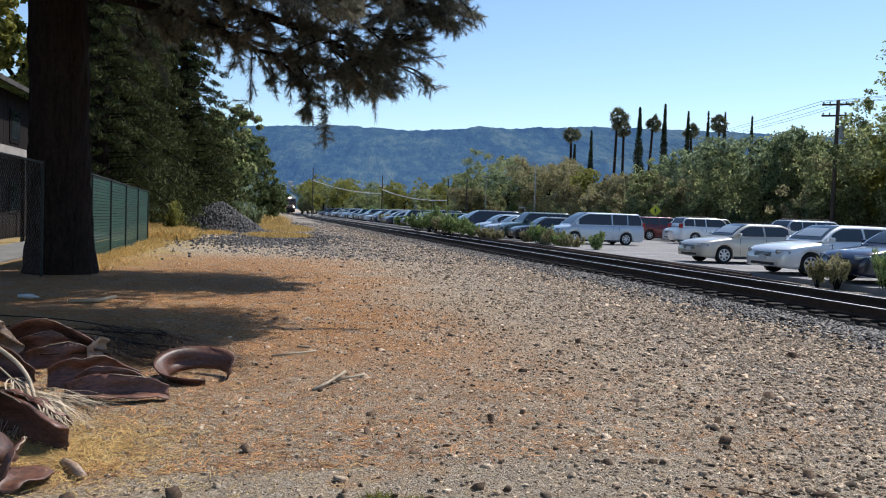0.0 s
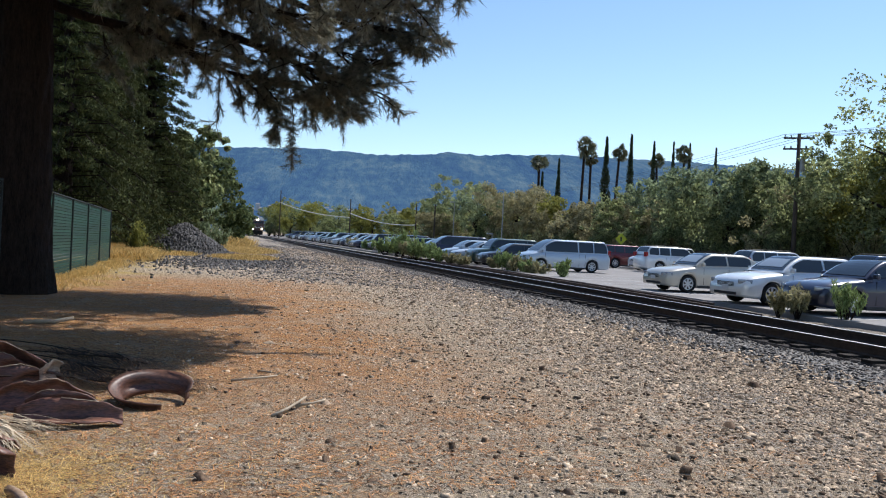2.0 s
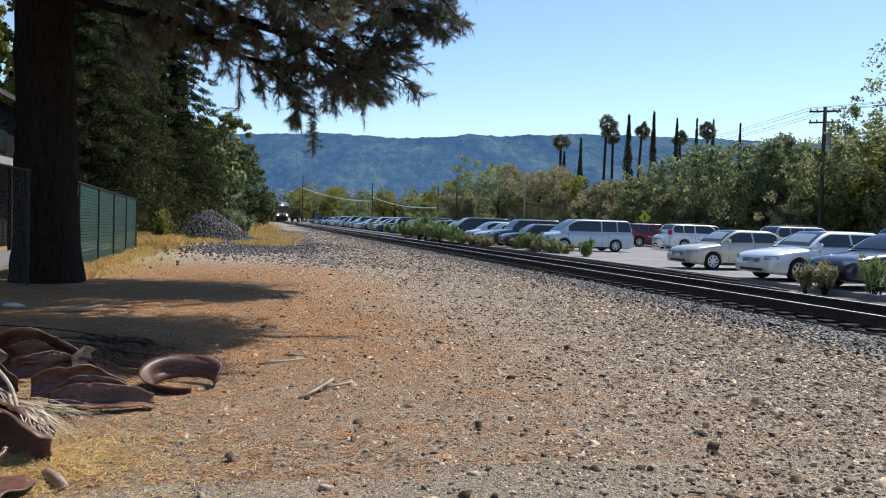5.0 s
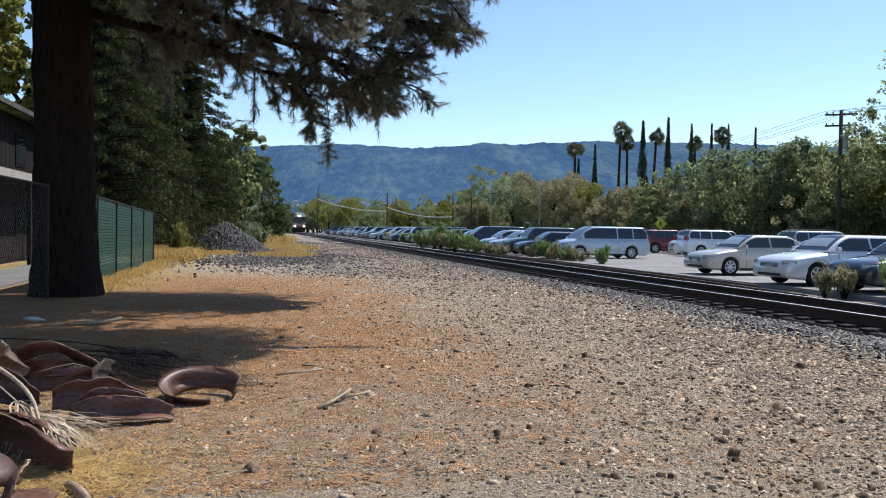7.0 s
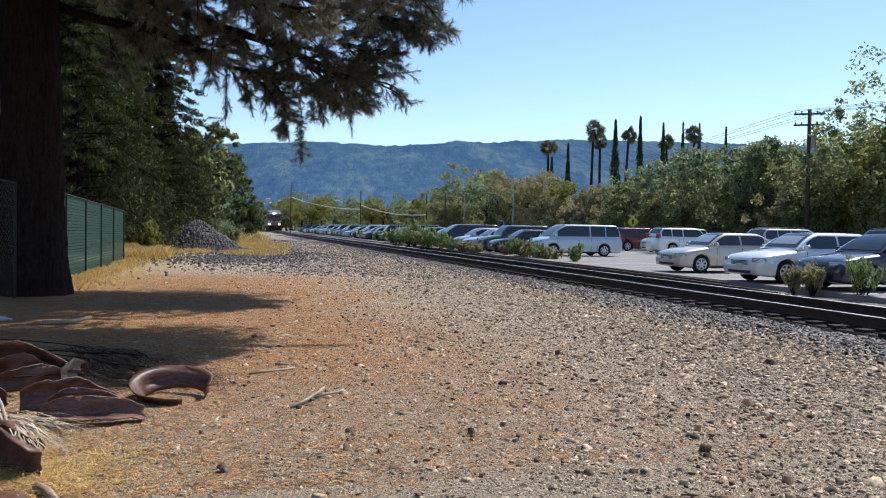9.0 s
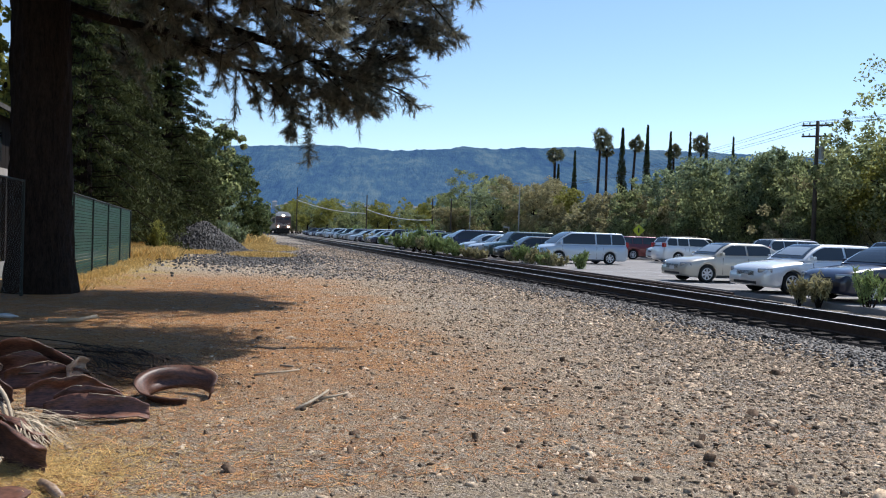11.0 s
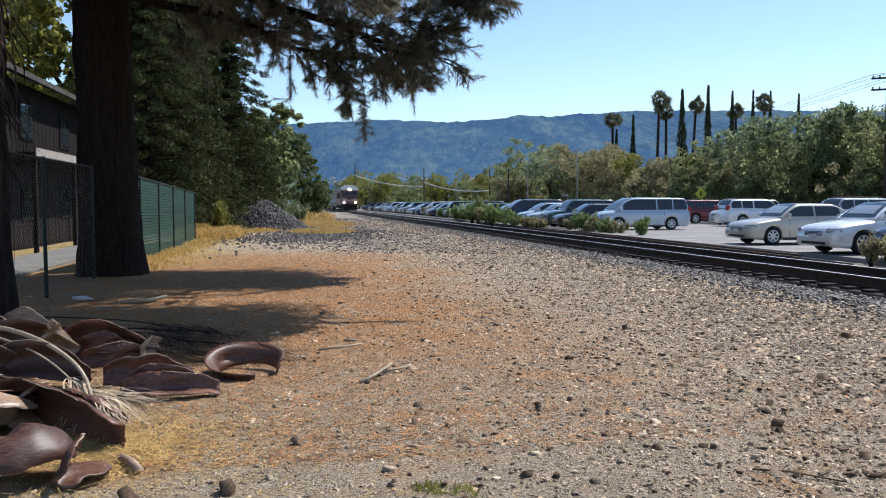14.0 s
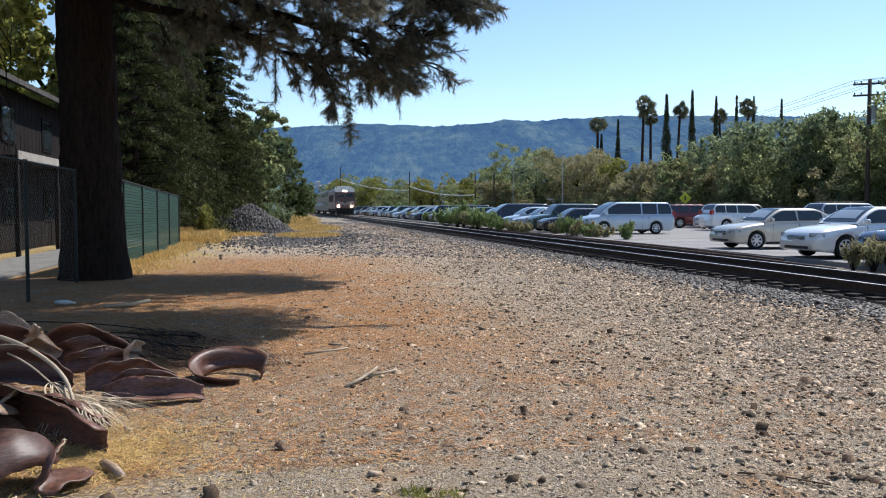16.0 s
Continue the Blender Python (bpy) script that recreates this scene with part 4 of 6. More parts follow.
def car_park():
    protos, rng = {}, random.Random(21)
    cols = {"white": (0.78, 0.79, 0.78), "champagne": (0.52, 0.48, 0.40), "navy": (0.022, 0.024, 0.05), "silver": (0.50, 0.53, 0.55), "paleblue": (0.46, 0.53, 0.60), "black": (0.02, 0.02, 0.022), "red": (0.13, 0.012, 0.018), "grey": (0.16, 0.17, 0.18), "green": (0.04, 0.075, 0.065), "blue": (0.045, 0.08, 0.15)}
    words = {"white": "white", "champagne": "champagne beige", "navy": "dark navy", "silver": "silver", "paleblue": "pale blue-silver", "black": "black", "red": "dark red", "grey": "dark grey", "green": "dark green", "blue": "blue"}

    def park(kind, colour, s, d_mid, away=False, shade=False, rack=False):
        key = (kind, colour, shade, rack)
        m = Matrix.Translation(T(s, d_mid, -0.035)) @ pose(0, 0, 0, 0, 0, 11.28 + (0 if away else 180) + rng.uniform(-1.5, 1.5))
        if key in protos:
            return copy_thing(protos[key], m)
        lab = f"{words[colour]} {kind.replace('_', ' ')} parked in the open lot" + (" with a sunshade" if shade else "")
        protos[key] = car(kind, cols[colour], lab, shade, rack)
        protos[key].matrix_world = m
        return protos[key]

    # row along the track, noses to the rails
    park("large_sedan", "navy", 18.5, 17.3)
    park("large_sedan", "white", 21.5, 17.1, shade=True)
    park("sedan", "champagne", 26.9, 17.6, shade=True)
    park("minivan", "paleblue", 43.3, 18.9)
    park("sedan", "black", 46.6, 17.4)
    park("suv", "green", 49.4, 17.6)
    park("sedan", "silver", 52.0, 17.3)
    park("hatchback", "paleblue", 54.9, 17.4)
    park("minivan", "navy", 61.0, 17.8)
    far = ["grey", "green", "silver", "navy", "black", "paleblue", "grey", "black", "navy"]
    s, i = 64.0, 0
    while s < 190:
        park(("sedan", "hatchback", "sedan", "suv")[i % 4], far[i % len(far)], s, 17.4 + rng.uniform(-0.3, 0.3))
        s += 2.75 if i % 7 else 5.5
        i += 1
    # second and third rows
    park("suv", "red", 55.6, 29.3, True)
    park("suv", "white", 52.2, 30.4)
    park("suv", "white", 48.6, 28.9, True, rack=True)
    park("suv", "grey", 46.4, 34.6, True, rack=True)
    park("sedan", "white", 41.5, 34.8)
    park("suv", "silver", 37.6, 28.6, True, rack=True)
    park("sedan", "silver", 35.0, 34.4)
    park("suv", "blue", 29.6, 28.8, True, rack=True)
    park("hatchback", "white", 32.4, 34.5)
    park("sedan", "grey", 25.2, 34.4)
    for d, a in ((29.0, True), (34.6, False)):
        s = 59.0
        while s < 165:
            if rng.random() < 0.82:
                park(rng.choice(("sedan", "suv", "hatchback")), rng.choice(("white", "silver", "black", "grey", "green", "blue", "paleblue")), s, d + rng.uniform(-0.3, 0.3), a)
            s += 2.75


car_park()
M_LINE = material("worn_white_line", (0.35, 0.35, 0.34), (0.62, 0.62, 0.60), 3, 0.8, bump=0.1, dist=0.002)
for k in range(24):
    tagged(quad_strip("stall_line", 14.2 + 2.75 * k, 14.3 + 2.75 * k, 15.2, 20.0, -0.034, -0.031, M_LINE), "worn white parking stall line on asphalt", "road marking", "stall lines")

# ---- the train ----
M_STEEL = material("stainless_coach_side", (0.05, 0.045, 0.042), (0.11, 0.10, 0.09), 0.8, 0.5, 0.3, bump=0.3, dist=0.01, stretch=(1, 1, 14))
M_LOCO = material("rust_red_locomotive_paint", (0.05, 0.027, 0.021), (0.10, 0.050, 0.038), 0.9, 0.45, bump=0.1)
# sunlight on cab roof and vents, put in as a pale colour
M_LOCO_TOP = material("roof_with_painted_sunlight", (0.58, 0.55, 0.50), (0.74, 0.70, 0.64), 0.8, 0.5, bump=0.1)
M_STRIPE = plain("white_nose_stripe", (0.46, 0.44, 0.41), 0.5)
M_UNDER = material("sooty_running_gear", (0.012, 0.011, 0.01), (0.045, 0.04, 0.035), 3, 0.8)
M_BEAM = plain("lit_headlamp", (1.0, 0.86, 0.62), 0.3, emit=28.0)


def hull(bm, x0, x1, w, z0, z1, crown, nose=0.0, steps=6):
    """A carriage body with rounded roof; nose: how far the front rakes back at the top."""
    half = [(w / 2, z0), (w / 2, z1 - crown)]
    half += [(w / 2 * math.cos(a) ** 0.7, z1 - crown + crown * math.sin(a)) for a in np.linspace(0.25, math.pi / 2, steps)]
    ring = half + [(-y, z) for y, z in half[-2::-1]]

    def at(x, rake):
        return [bm.verts.new((x - rake * max(0.0, (z - z0) / (z1 - z0) - 0.45), y, z)) for y, z in ring]
    a, b = at(x0, 0), at(x1, nose)
    n = len(ring)
    for i in range(n):
        bm.faces.new((a[i], a[(i + 1) % n], b[(i + 1) % n], b[i]))
    bm.faces.new(a)
    bm.faces.new(b[::-1])
    bmesh.ops.recalc_face_normals(bm, faces=bm.faces)


def truck(th, x):
    bm = bmesh.new()
    box(bm, x - 1.9, x + 1.9, -1.25, 1.25, 0.45, 0.85, 0.05)
    part("truck_frame", bm, M_UNDER, th)
    for dx in (-1.35, 1.35):
        for y in (-0.74, 0.74):
            bm = bmesh.new()
            bmesh.ops.create_cone(bm, segments=20, radius1=0.48, radius2=0.46, depth=0.13, cap_ends=True, matrix=pose(x + dx, y, 0.48, 90, 0, 0))
            part("wheel", bm, M_UNDER, th)


def locomotive():
    th = thing("locomotive", "rust-red diesel locomotive with glowing headlamps on the track", "locomotive")
    bm = bmesh.new()
    hull(bm, -17.4, 0.0, 3.1, 1.15, 4.62, 0.75, 1.1)
    part("body", bm, M_LOCO, th)
    bm = bmesh.new()
    hull(bm, -2.6, -0.36, 3.06, 3.78, 4.74, 0.80, 0.5)
    part("roof", bm, M_LOCO_TOP, th, "cab roof with sunlight put into its pale colour")
    for y0, y1 in ((-1.25, -0.12), (0.12, 1.25)):
        bm = bmesh.new()
        box(bm, -0.06, 0.07, y0, y1, 0, 0.72, 0.03, pose(-0.30, 0, 3.02, 0, -17, 0))
        part("cab_window", bm, M_GLASS, th)
    for y in (-1.54, 1.54):
        bm = bmesh.new()
        box(bm, -2.3, -1.2, y - 0.03, y + 0.03, 2.9, 3.6, 0.02)
        part("side_cab_window", bm, M_GLASS, th)
        bm = bmesh.new()
        for k in range(9):
            box(bm, -15.5 + k * 1.3, -14.6 + k * 1.3, y - 0.035, y + 0.035, 2.3, 3.4, 0.02)
        part("side_grille", bm, M_UNDER, th)
        bm = bmesh.new()
        tube(bm, [(0.1, y * 0.86, 1.3), (0.12, y * 0.86, 2.3), (0.1, y * 0.5, 2.35)], 0.025, 6)
        part("handrail", bm, M_STRIPE, th)
    for y in (-0.95, -0.6, -0.25, 0.25, 0.6, 0.95):
        bm = bmesh.new()
        box(bm, 0.0, 0.03, -0.055, 0.055, -0.30, 0.30, 0.01, pose(0, y, 2.0, 38 if y < 0 else -38, 0, 0))
        part("nose_stripe", bm, M_STRIPE, th)
    bm = bmesh.new()
    box(bm, -0.25, 0.32, -1.4, 1.4, 0.95, 1.25, 0.05)
    part("anticlimber", bm, M_UNDER, th)
    bm = bmesh.new()
    box(bm, -0.1, 0.35, -1.35, 1.35, 0.2, 0.9, 0.08)
    part("snow_plough", bm, M_UNDER, th)
    bm = bmesh.new()
    box(bm, -17.0, -0.3, -1.3, 1.3, 0.75, 1.2, 0.05)
    part("underframe", bm, M_UNDER, th)
    bm = bmesh.new()
    tube(bm, [(0.2, 0, 0.9), (0.75, 0, 0.9)], 0.13, 8)
    part("coupler", bm, M_UNDER, th)
    for name, y, z, rr, x in (("headlamp", 0.0, 3.93, 0.14, -0.50), ("ditch_lamp", -1.05, 1.55, 0.15, 0.02), ("ditch_lamp", 1.05, 1.55, 0.15, 0.02)):
        for yy in ((-0.14, 0.14) if name == "headlamp" else (y,)):
            bm = bmesh.new()
            bmesh.ops.create_cone(bm, segments=16, radius1=rr, radius2=rr * 0.85, depth=0.22, cap_ends=True, matrix=pose(x + 0.08, yy, z, 0, 90, 0))
            part(name, bm, M_BEAM, th, "bright warm glowing lamp")
    for k in range(4):
        bm = bmesh.new()
        box(bm, -6.4 - k * 3.1, -4.6 - k * 3.1, -0.8, 0.8, 4.55, 4.82, 0.08)
        part("roof_vent", bm, M_UNDER if k % 2 else M_LOCO_TOP, th)
    for x in (-3.2, -14.2):
        truck(th, x)
    return th


def coach():
    th = thing("passenger_coach", "tall silver double-deck passenger coach behind the locomotive", "railway coach", "coaches of the train")
    bm = bmesh.new()
    hull(bm, -25.6, 0, 3.0, 0.75, 4.75, 0.55)
    part("body", bm, M_STEEL, th)
    for y in (-1.5, 1.5):
        for z in (1.75, 3.35):
            for k in range(10):
                bm = bmesh.new()
                box(bm, -23.4 + k * 2.2, -21.9 + k * 2.2, y - 0.02, y + 0.02, z, z + 0.7, 0.015)
                part("window", bm, M_GLASS, th)
    for x in (-3.4, -22.2):
        truck(th, x)
    return th


LOCO = locomotive()
COACHES = [coach()]
COACHES += [copy_thing(COACHES[0], Matrix()) for _ in range(3)]


def old_siding():
    """Two lengths of disused rail, drawn in towards the track at their cut ends."""
    prof = [(-0.065, 0), (0.065, 0), (0.065, 0.012), (0.010, 0.028), (0.010, 0.105), (0.033, 0.115), (0.033, 0.145), (-0.033, 0.145), (-0.033, 0.115), (-0.010, 0.105), (-0.010, 0.028), (-0.065, 0.012)]
    for off, s_end in ((0.0, 17.6), (0.62, 21.0)):
        th = thing("old_rail", "disused rust-brown rail lying beside the track", "rail", "rails of the old siding")
        bm = bmesh.new()
        rows = []
        for s in np.linspace(s_end, 62, 24):
            d = 13.05 + 0.9 * (1 - math.exp(-(s - 17.6) / 9.0)) + off
            rows.append([bm.verts.new(T(s, d + x, -0.17 + z)) for x, z in prof])
        n = len(prof)
        for a, b in zip(rows, rows[1:]):
            for k in range(n):
                bm.faces.new((a[k], a[(k + 1) % n], b[(k + 1) % n], b[k]))
        bm.faces.new(rows[0])
        bm.faces.new(rows[-1][::-1])
        bmesh.ops.recalc_face_normals(bm, faces=bm.faces)
        part("rail_body", bm, M_OLDRAIL, th)


old_siding()

# ---- the shaded side: pine, fence, house, conifers ----


def bark_trunk(bm, pts, radii, sides=56, rings=90, ridge=0.05, seed=1):
    """A furrowed trunk: plates of bark stand proud of deep cracks."""
    pts = [Vector(p) for p in pts]
    ts = np.linspace(0, len(pts) - 1.001, rings)
    rows = []
    for t in ts:
        i, k = int(t), t - int(t)
        c, r = pts[i].lerp(pts[i + 1], k), radii[i] + (radii[i + 1] - radii[i]) * k
        row = []
        for a in np.linspace(0, 2 * math.pi, sides, endpoint=False):
            ca, sa = math.cos(a), math.sin(a)
            n1 = noise.noise((ca * 3.2, sa * 3.2, c.z * 0.8 + seed))
            n2 = abs(noise.noise((ca * 7.5, sa * 7.5, c.z * 1.7 + seed * 3)))
            rr = r * (1 + 0.05 * n1) + ridge * (n2 * 1.8 - 0.4)
            row.append(bm.verts.new((c.x + ca * rr, c.y + sa * rr, c.z)))
        rows.append(row)
    for a, b in zip(rows, rows[1:]):
        for i in range(sides):
            bm.faces.new((a[i], a[(i + 1) % sides], b[(i + 1) % sides], b[i]))


def needle_tufts(rng, tips, dirs, per=40, length=0.16, width=0.0055):
    """Long needles bursting from each twig end."""
    n = len(tips) * per
    p, d = np.repeat(tips, per, 0), np.repeat(dirs, per, 0)
    p = p - d * rng.random((n, 1)) * 0.26
    w = d * 0.9 + rng.normal(size=(n, 3)) * 0.52
    w /= np.linalg.norm(w, axis=1, keepdims=True)
    s = np.cross(w, rng.normal(size=(n, 3)))
    s /= np.linalg.norm(s, axis=1, keepdims=True) + 1e-9
    ln = length * (0.6 + 0.6 * rng.random((n, 1)))
    v = np.stack([p - s * width, p + s * width, p + w * ln + np.array([0, 0, -0.02])], 1).reshape(-1, 3)
    return v, np.arange(3 * n).reshape(-1, 3)


def pine():
    rng = np.random.default_rng(8)
    th = thing("pine_tree", "large pine with dark furrowed trunk and low drooping limbs", "tree")
    base = Vector((-6.9, 16.5, 0))
    bm = bmesh.new()
    bark_trunk(bm, [base + Vector(o) for o in ((0, 0, -0.3), (0, 0, 0.15), (-0.03, 0, 0.9), (-0.06, 0, 3), (-0.12, 0, 6), (-0.1, 0.1, 10), (0, 0, 15))], [0.74, 0.66, 0.57, 0.53, 0.50, 0.36, 0.1])
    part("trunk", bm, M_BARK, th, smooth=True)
    # limbs: start, bend, bend, tip
    limbs = [((-6.9, 16.6, 6.4), (-4.2, 17.0, 5.65), (-2.3, 17.3, 4.95), (-0.2, 17.5, 4.4), 0.15),
             ((-6.9, 16.4, 7.4), (-4.0, 16.8, 6.6), (-1.6, 17.2, 5.9), (0.15, 17.3, 5.5), 0.14),
             ((-6.9, 16.2, 7.0), (-4.4, 14.6, 6.3), (-1.8, 12.9, 5.45), (1.0, 12.2, 5.0), 0.13),
             ((-6.9, 16.7, 5.7), (-4.9, 17.2, 5.25), (-3.4, 17.5, 4.7), (-1.5, 17.3, 4.2), 0.11),
             ((-6.9, 16.1, 6.2), (-5.4, 14.0, 6.1), (-3.9, 12.0, 5.6), (-1.6, 11.4, 5.3), 0.11),
             ((-6.9, 16.9, 6.6), (-5.0, 18.6, 6.2), (-3.0, 19.4, 5.6), (-0.6, 19.6, 5.2), 0.11),
             ((-6.9, 16.2, 6.6), (-5.0, 15.7, 6.0), (-3.0, 15.4, 5.6), (-1.2, 15.2, 5.25), 0.11),
             ((-6.9, 16.0, 7.2), (-4.6, 13.6, 6.7), (-2.4, 12.4, 6.2), (0.4, 11.6, 5.9), 0.11),
             # the next two limbs are unseen, added to cast the ground's shadow bands
             ((-6.9, 16.8, 8.2), (-3.6, 18.9, 8.0), (-0.8, 19.6, 7.9), (2.1, 19.8, 7.8), 0.13),
             ((-6.9, 16.2, 7.9), (-3.2, 14.4, 7.6), (-0.2, 13.6, 7.3), (2.3, 13.4, 7.1), 0.13),
             ((-6.9, 16.6, 9.0), (-4.4, 17.6, 8.9), (-1.8, 18.0, 8.4), (1.4, 18.2, 7.6), 0.12),
             ((-7.0, 16.4, 8.2), (-8.6, 15.0, 8.0), (-9.6, 13.4, 7.6), (-10.4, 11.6, 7.2), 0.12),
             ((-7.0, 16.6, 9.4), (-8.8, 17.4, 9.4), (-10.2, 18.2, 9.0), (-11.8, 18.6, 8.6), 0.11),
             ((-7.0, 16.6, 10.5), (-6.0, 14.6, 10.6), (-5.0, 12.6, 10.4), (-4.6, 10.8, 9.8), 0.1),
             ((-7.0, 16.6, 11.5), (-5.4, 18.4, 11.6), (-4.0, 20.0, 11.4), (-2.8, 21.0, 10.8), 0.1)]
    tips, dirs = [], []
    for li, (a, b, c, d, r) in enumerate(limbs):
        pts = [Vector(q) for q in (a, b, c, d)]
        bm = bmesh.new()
        fine = []
        for i in range(3):
            for k in range(4):
                q = pts[i].lerp(pts[i + 1], k / 4)
                fine.append(q + Vector((0, 0, 0.06 * math.sin(4.1 * (i + k / 4) + li))))
        fine.append(pts[3])
        tube(bm, fine, list(np.linspace(r, 0.018, len(fine))), 8)
        # side branches with twigs
        count = {0: 34, 1: 26, 3: 26, 5: 26, 6: 26}.get(li, 46) if li < 8 else 24
        for k in range(count):
            t = 0.16 + 0.84 * (k + rng.random()) / count
            j = min(int(t * (len(fine) - 1)), len(fine) - 2)
            o = fine[j].lerp(fine[j + 1], t * (len(fine) - 1) - j)
            ax = (fine[j + 1] - fine[j]).normalized()
            g = (ax * rng.uniform(0.2, 1.0) + Vector((rng.normal(), rng.normal() * 0.9, rng.uniform(-1.1, 0.6))) * 0.85).normalized()
            ln = rng.uniform(0.4, 1.1) * (1.0 if li < 8 else 1.3)
            e = o + g * ln + Vector((0, 0, -0.10 * ln))
            tube(bm, [o, o.lerp(e, 0.5) + Vector((0, 0, 0.04)), e], [0.02, 0.013, 0.006], 5)
            for q in range(14):
                u = 0.2 + 0.8 * (q + rng.random()) / 14
                g2 = (g + Vector((rng.normal(), rng.normal(), rng.normal() - 0.2)) * 0.55).normalized()
                tip = o.lerp(e, u) + g2 * rng.uniform(0.08, 0.36)
                tips.append(tip)
                dirs.append(g2)
                tube(bm, [o.lerp(e, u), tip], [0.006, 0.003], 3, False)
        if li == 0:        # a long twig hanging free
            for x0, n0 in ((-2.0, 9), (-2.35, 6), (-1.75, 5)):
                o = Vector((x0, 17.2, 4.3))
                e = Vector((x0 + 0.1, 17.1, 2.85 if n0 == 9 else 3.6))
                tube(bm, [o, o.lerp(e, 0.5) + Vector((0.06, 0, 0)), e], [0.012, 0.009, 0.005], 4)
                for q in range(n0 * 3):
                    g2 = Vector((rng.normal(), rng.normal(), -0.5)).normalized()
                    tips.append(o.lerp(e, 0.15 + 0.9 * (q / (n0 * 3)) ** 0.5) + g2 * (0.08 + 0.12 * q / (n0 * 3)))
                    dirs.append(g2)
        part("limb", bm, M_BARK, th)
    v, f = needle_tufts(rng, np.array(tips), np.array(dirs))
    o = new("needles", raw_mesh("needles", v, f, M_NEEDLE))
    o.parent = th
    tagged(o, kind="stuff")
    # dense outer sprays on the wide limbs; those above view deepen ground shadows
    c = []
    for li, amount in ((1, 50), (2, 300), (4, 300), (5, 60), (6, 80), (7, 260), (8, 1250), (9, 1100)):
        a, b, cc, e, r = limbs[li]
        q = [Vector(v) for v in (a, b, cc, e)]
        for k in range(amount):
            t = (0.8 if li < 8 else 0.3) + (2.2 if li < 8 else 2.7) * rng.random()
            i = min(int(t), 2)
            o = q[i].lerp(q[i + 1], t - i)
            c.append((o.x + rng.normal() * 0.3, o.y + rng.normal() * (0.75 if li < 8 else 0.95), o.z + 0.28 + abs(rng.normal()) * 0.3))
    # unseen extra clumps, added to shade the ground between the bands
    c += [(rng.uniform(-4.2, -0.8), rng.uniform(14.0, 18.6), rng.uniform(6.7, 7.8)) for k in range(420)]
    c = np.array(c)
    d = rng.normal(size=c.shape) + np.array([0.4, 0, -0.1])
    d /= np.linalg.norm(d, axis=1, keepdims=True)
    v, f = needle_tufts(rng, np.repeat(c, 5, 0) + rng.normal(size=(len(c) * 5, 3)) * 0.16, np.repeat(d, 5, 0), 34, 0.2, 0.008)
    o = new("sprays", raw_mesh("sprays", v, f, M_NEEDLE))
    o.parent = th
    tagged(o, kind="stuff")
    # rounded brushes of long needles at the limb ends: middle, half widths, tufts, and the limb point that bears them
    tips, dirs = [], []
    bm = bmesh.new()
    for (x, y, z), (rx, ry, rz), n, root in (((-0.95, 17.0, 4.25), (1.15, 0.8, 0.62), 460, (-2.3, 17.3, 4.95)), ((-0.25, 17.1, 4.75), (0.72, 0.7, 0.62), 320, (-1.4, 17.3, 5.3)),
                                            ((-2.55, 17.3, 4.2), (1.0, 0.7, 0.62), 260, (-3.4, 17.5, 4.7)), ((0.75, 17.2, 5.45), (0.75, 0.6, 0.36), 260, (-1.6, 17.2, 5.9)),
                                            ((-1.6, 17.1, 5.05), (1.5, 0.8, 0.75), 190, (-4.0, 16.8, 6.6)), ((-3.6, 17.2, 4.9), (1.2, 0.8, 0.7), 180, (-4.9, 17.2, 5.25)),
                                            ((-2.2, 17.1, 3.55), (0.35, 0.3, 0.5), 60, (-2.3, 17.3, 4.3)), ((-0.75, 16.9, 3.72), (0.42, 0.4, 0.28), 90, (-1.0, 17.2, 4.5)),
                                            ((0.2, 17.1, 5.85), (1.2, 0.8, 0.5), 170, (-2.4, 17.0, 6.2)), ((-4.9, 17.2, 5.3), (1.1, 0.8, 0.9), 220, (-5.6, 17.0, 6.0)), ((-5.5, 17.0, 4.4), (0.7, 0.7, 0.8), 90, (-5.8, 17.0, 5.6))):
        mid = Vector((x, y, z))
        twigs = []
        for k in range(max(6, n // 12)):
            g = Vector(rng.normal(size=3)).normalized()
            e = mid + Vector((g.x * rx, g.y * ry, g.z * rz)) * rng.uniform(0.5, 0.9)
            o = Vector(root).lerp(mid, rng.uniform(0.2, 0.9))
            tube(bm, [o, o.lerp(e, 0.5) + Vector((0, 0, 0.05)), e], [0.016, 0.010, 0.004], 4, False)
            twigs.append((o, e))
        for k in range(n):
            o, e = twigs[k % len(twigs)]
            p = o.lerp(e, rng.uniform(0.55, 1.0))
            g = ((p - mid).normalized() * 0.8 + (e - o).normalized() * 0.8 + Vector(rng.normal(size=3)) * 0.5).normalized()
            t = p + g * rng.uniform(0.05, 0.26)
            tube(bm, [p, t], [0.005, 0.003], 3, False)
            tips.append(t)
            dirs.append(g)
    tagged(part("twigwork", bm, M_BARK, th), kind="stuff")
    v, f = needle_tufts(rng, np.array(tips), np.array(dirs), 62, 0.13, 0.0042)
    o = new("needle_brush", raw_mesh("needle_brush", v, f, M_NEEDLE))
    o.parent = th
    tagged(o, kind="stuff")
    # upper crown, coarser
    c = crown_points(rng, 420, 8.5, 8.0, 8.0) + np.array([-7.6, 16.5, 0])
    # unseen canopy on the near side, added to block sky light
    c = np.concatenate([c, np.stack([rng.uniform(-11, -4.2, 330), rng.uniform(8.5, 15.5, 330), rng.uniform(6.6, 8.6, 330)], 1)])
    d = rng.normal(size=c.shape)
    d /= np.linalg.norm(d, axis=1, keepdims=True)
    tip = np.repeat(c, 12, 0) + rng.normal(size=(len(c) * 12, 3)) * 0.42
    v, f = needle_tufts(rng, tip, np.repeat(d, 12, 0), 26, 0.3, 0.014)
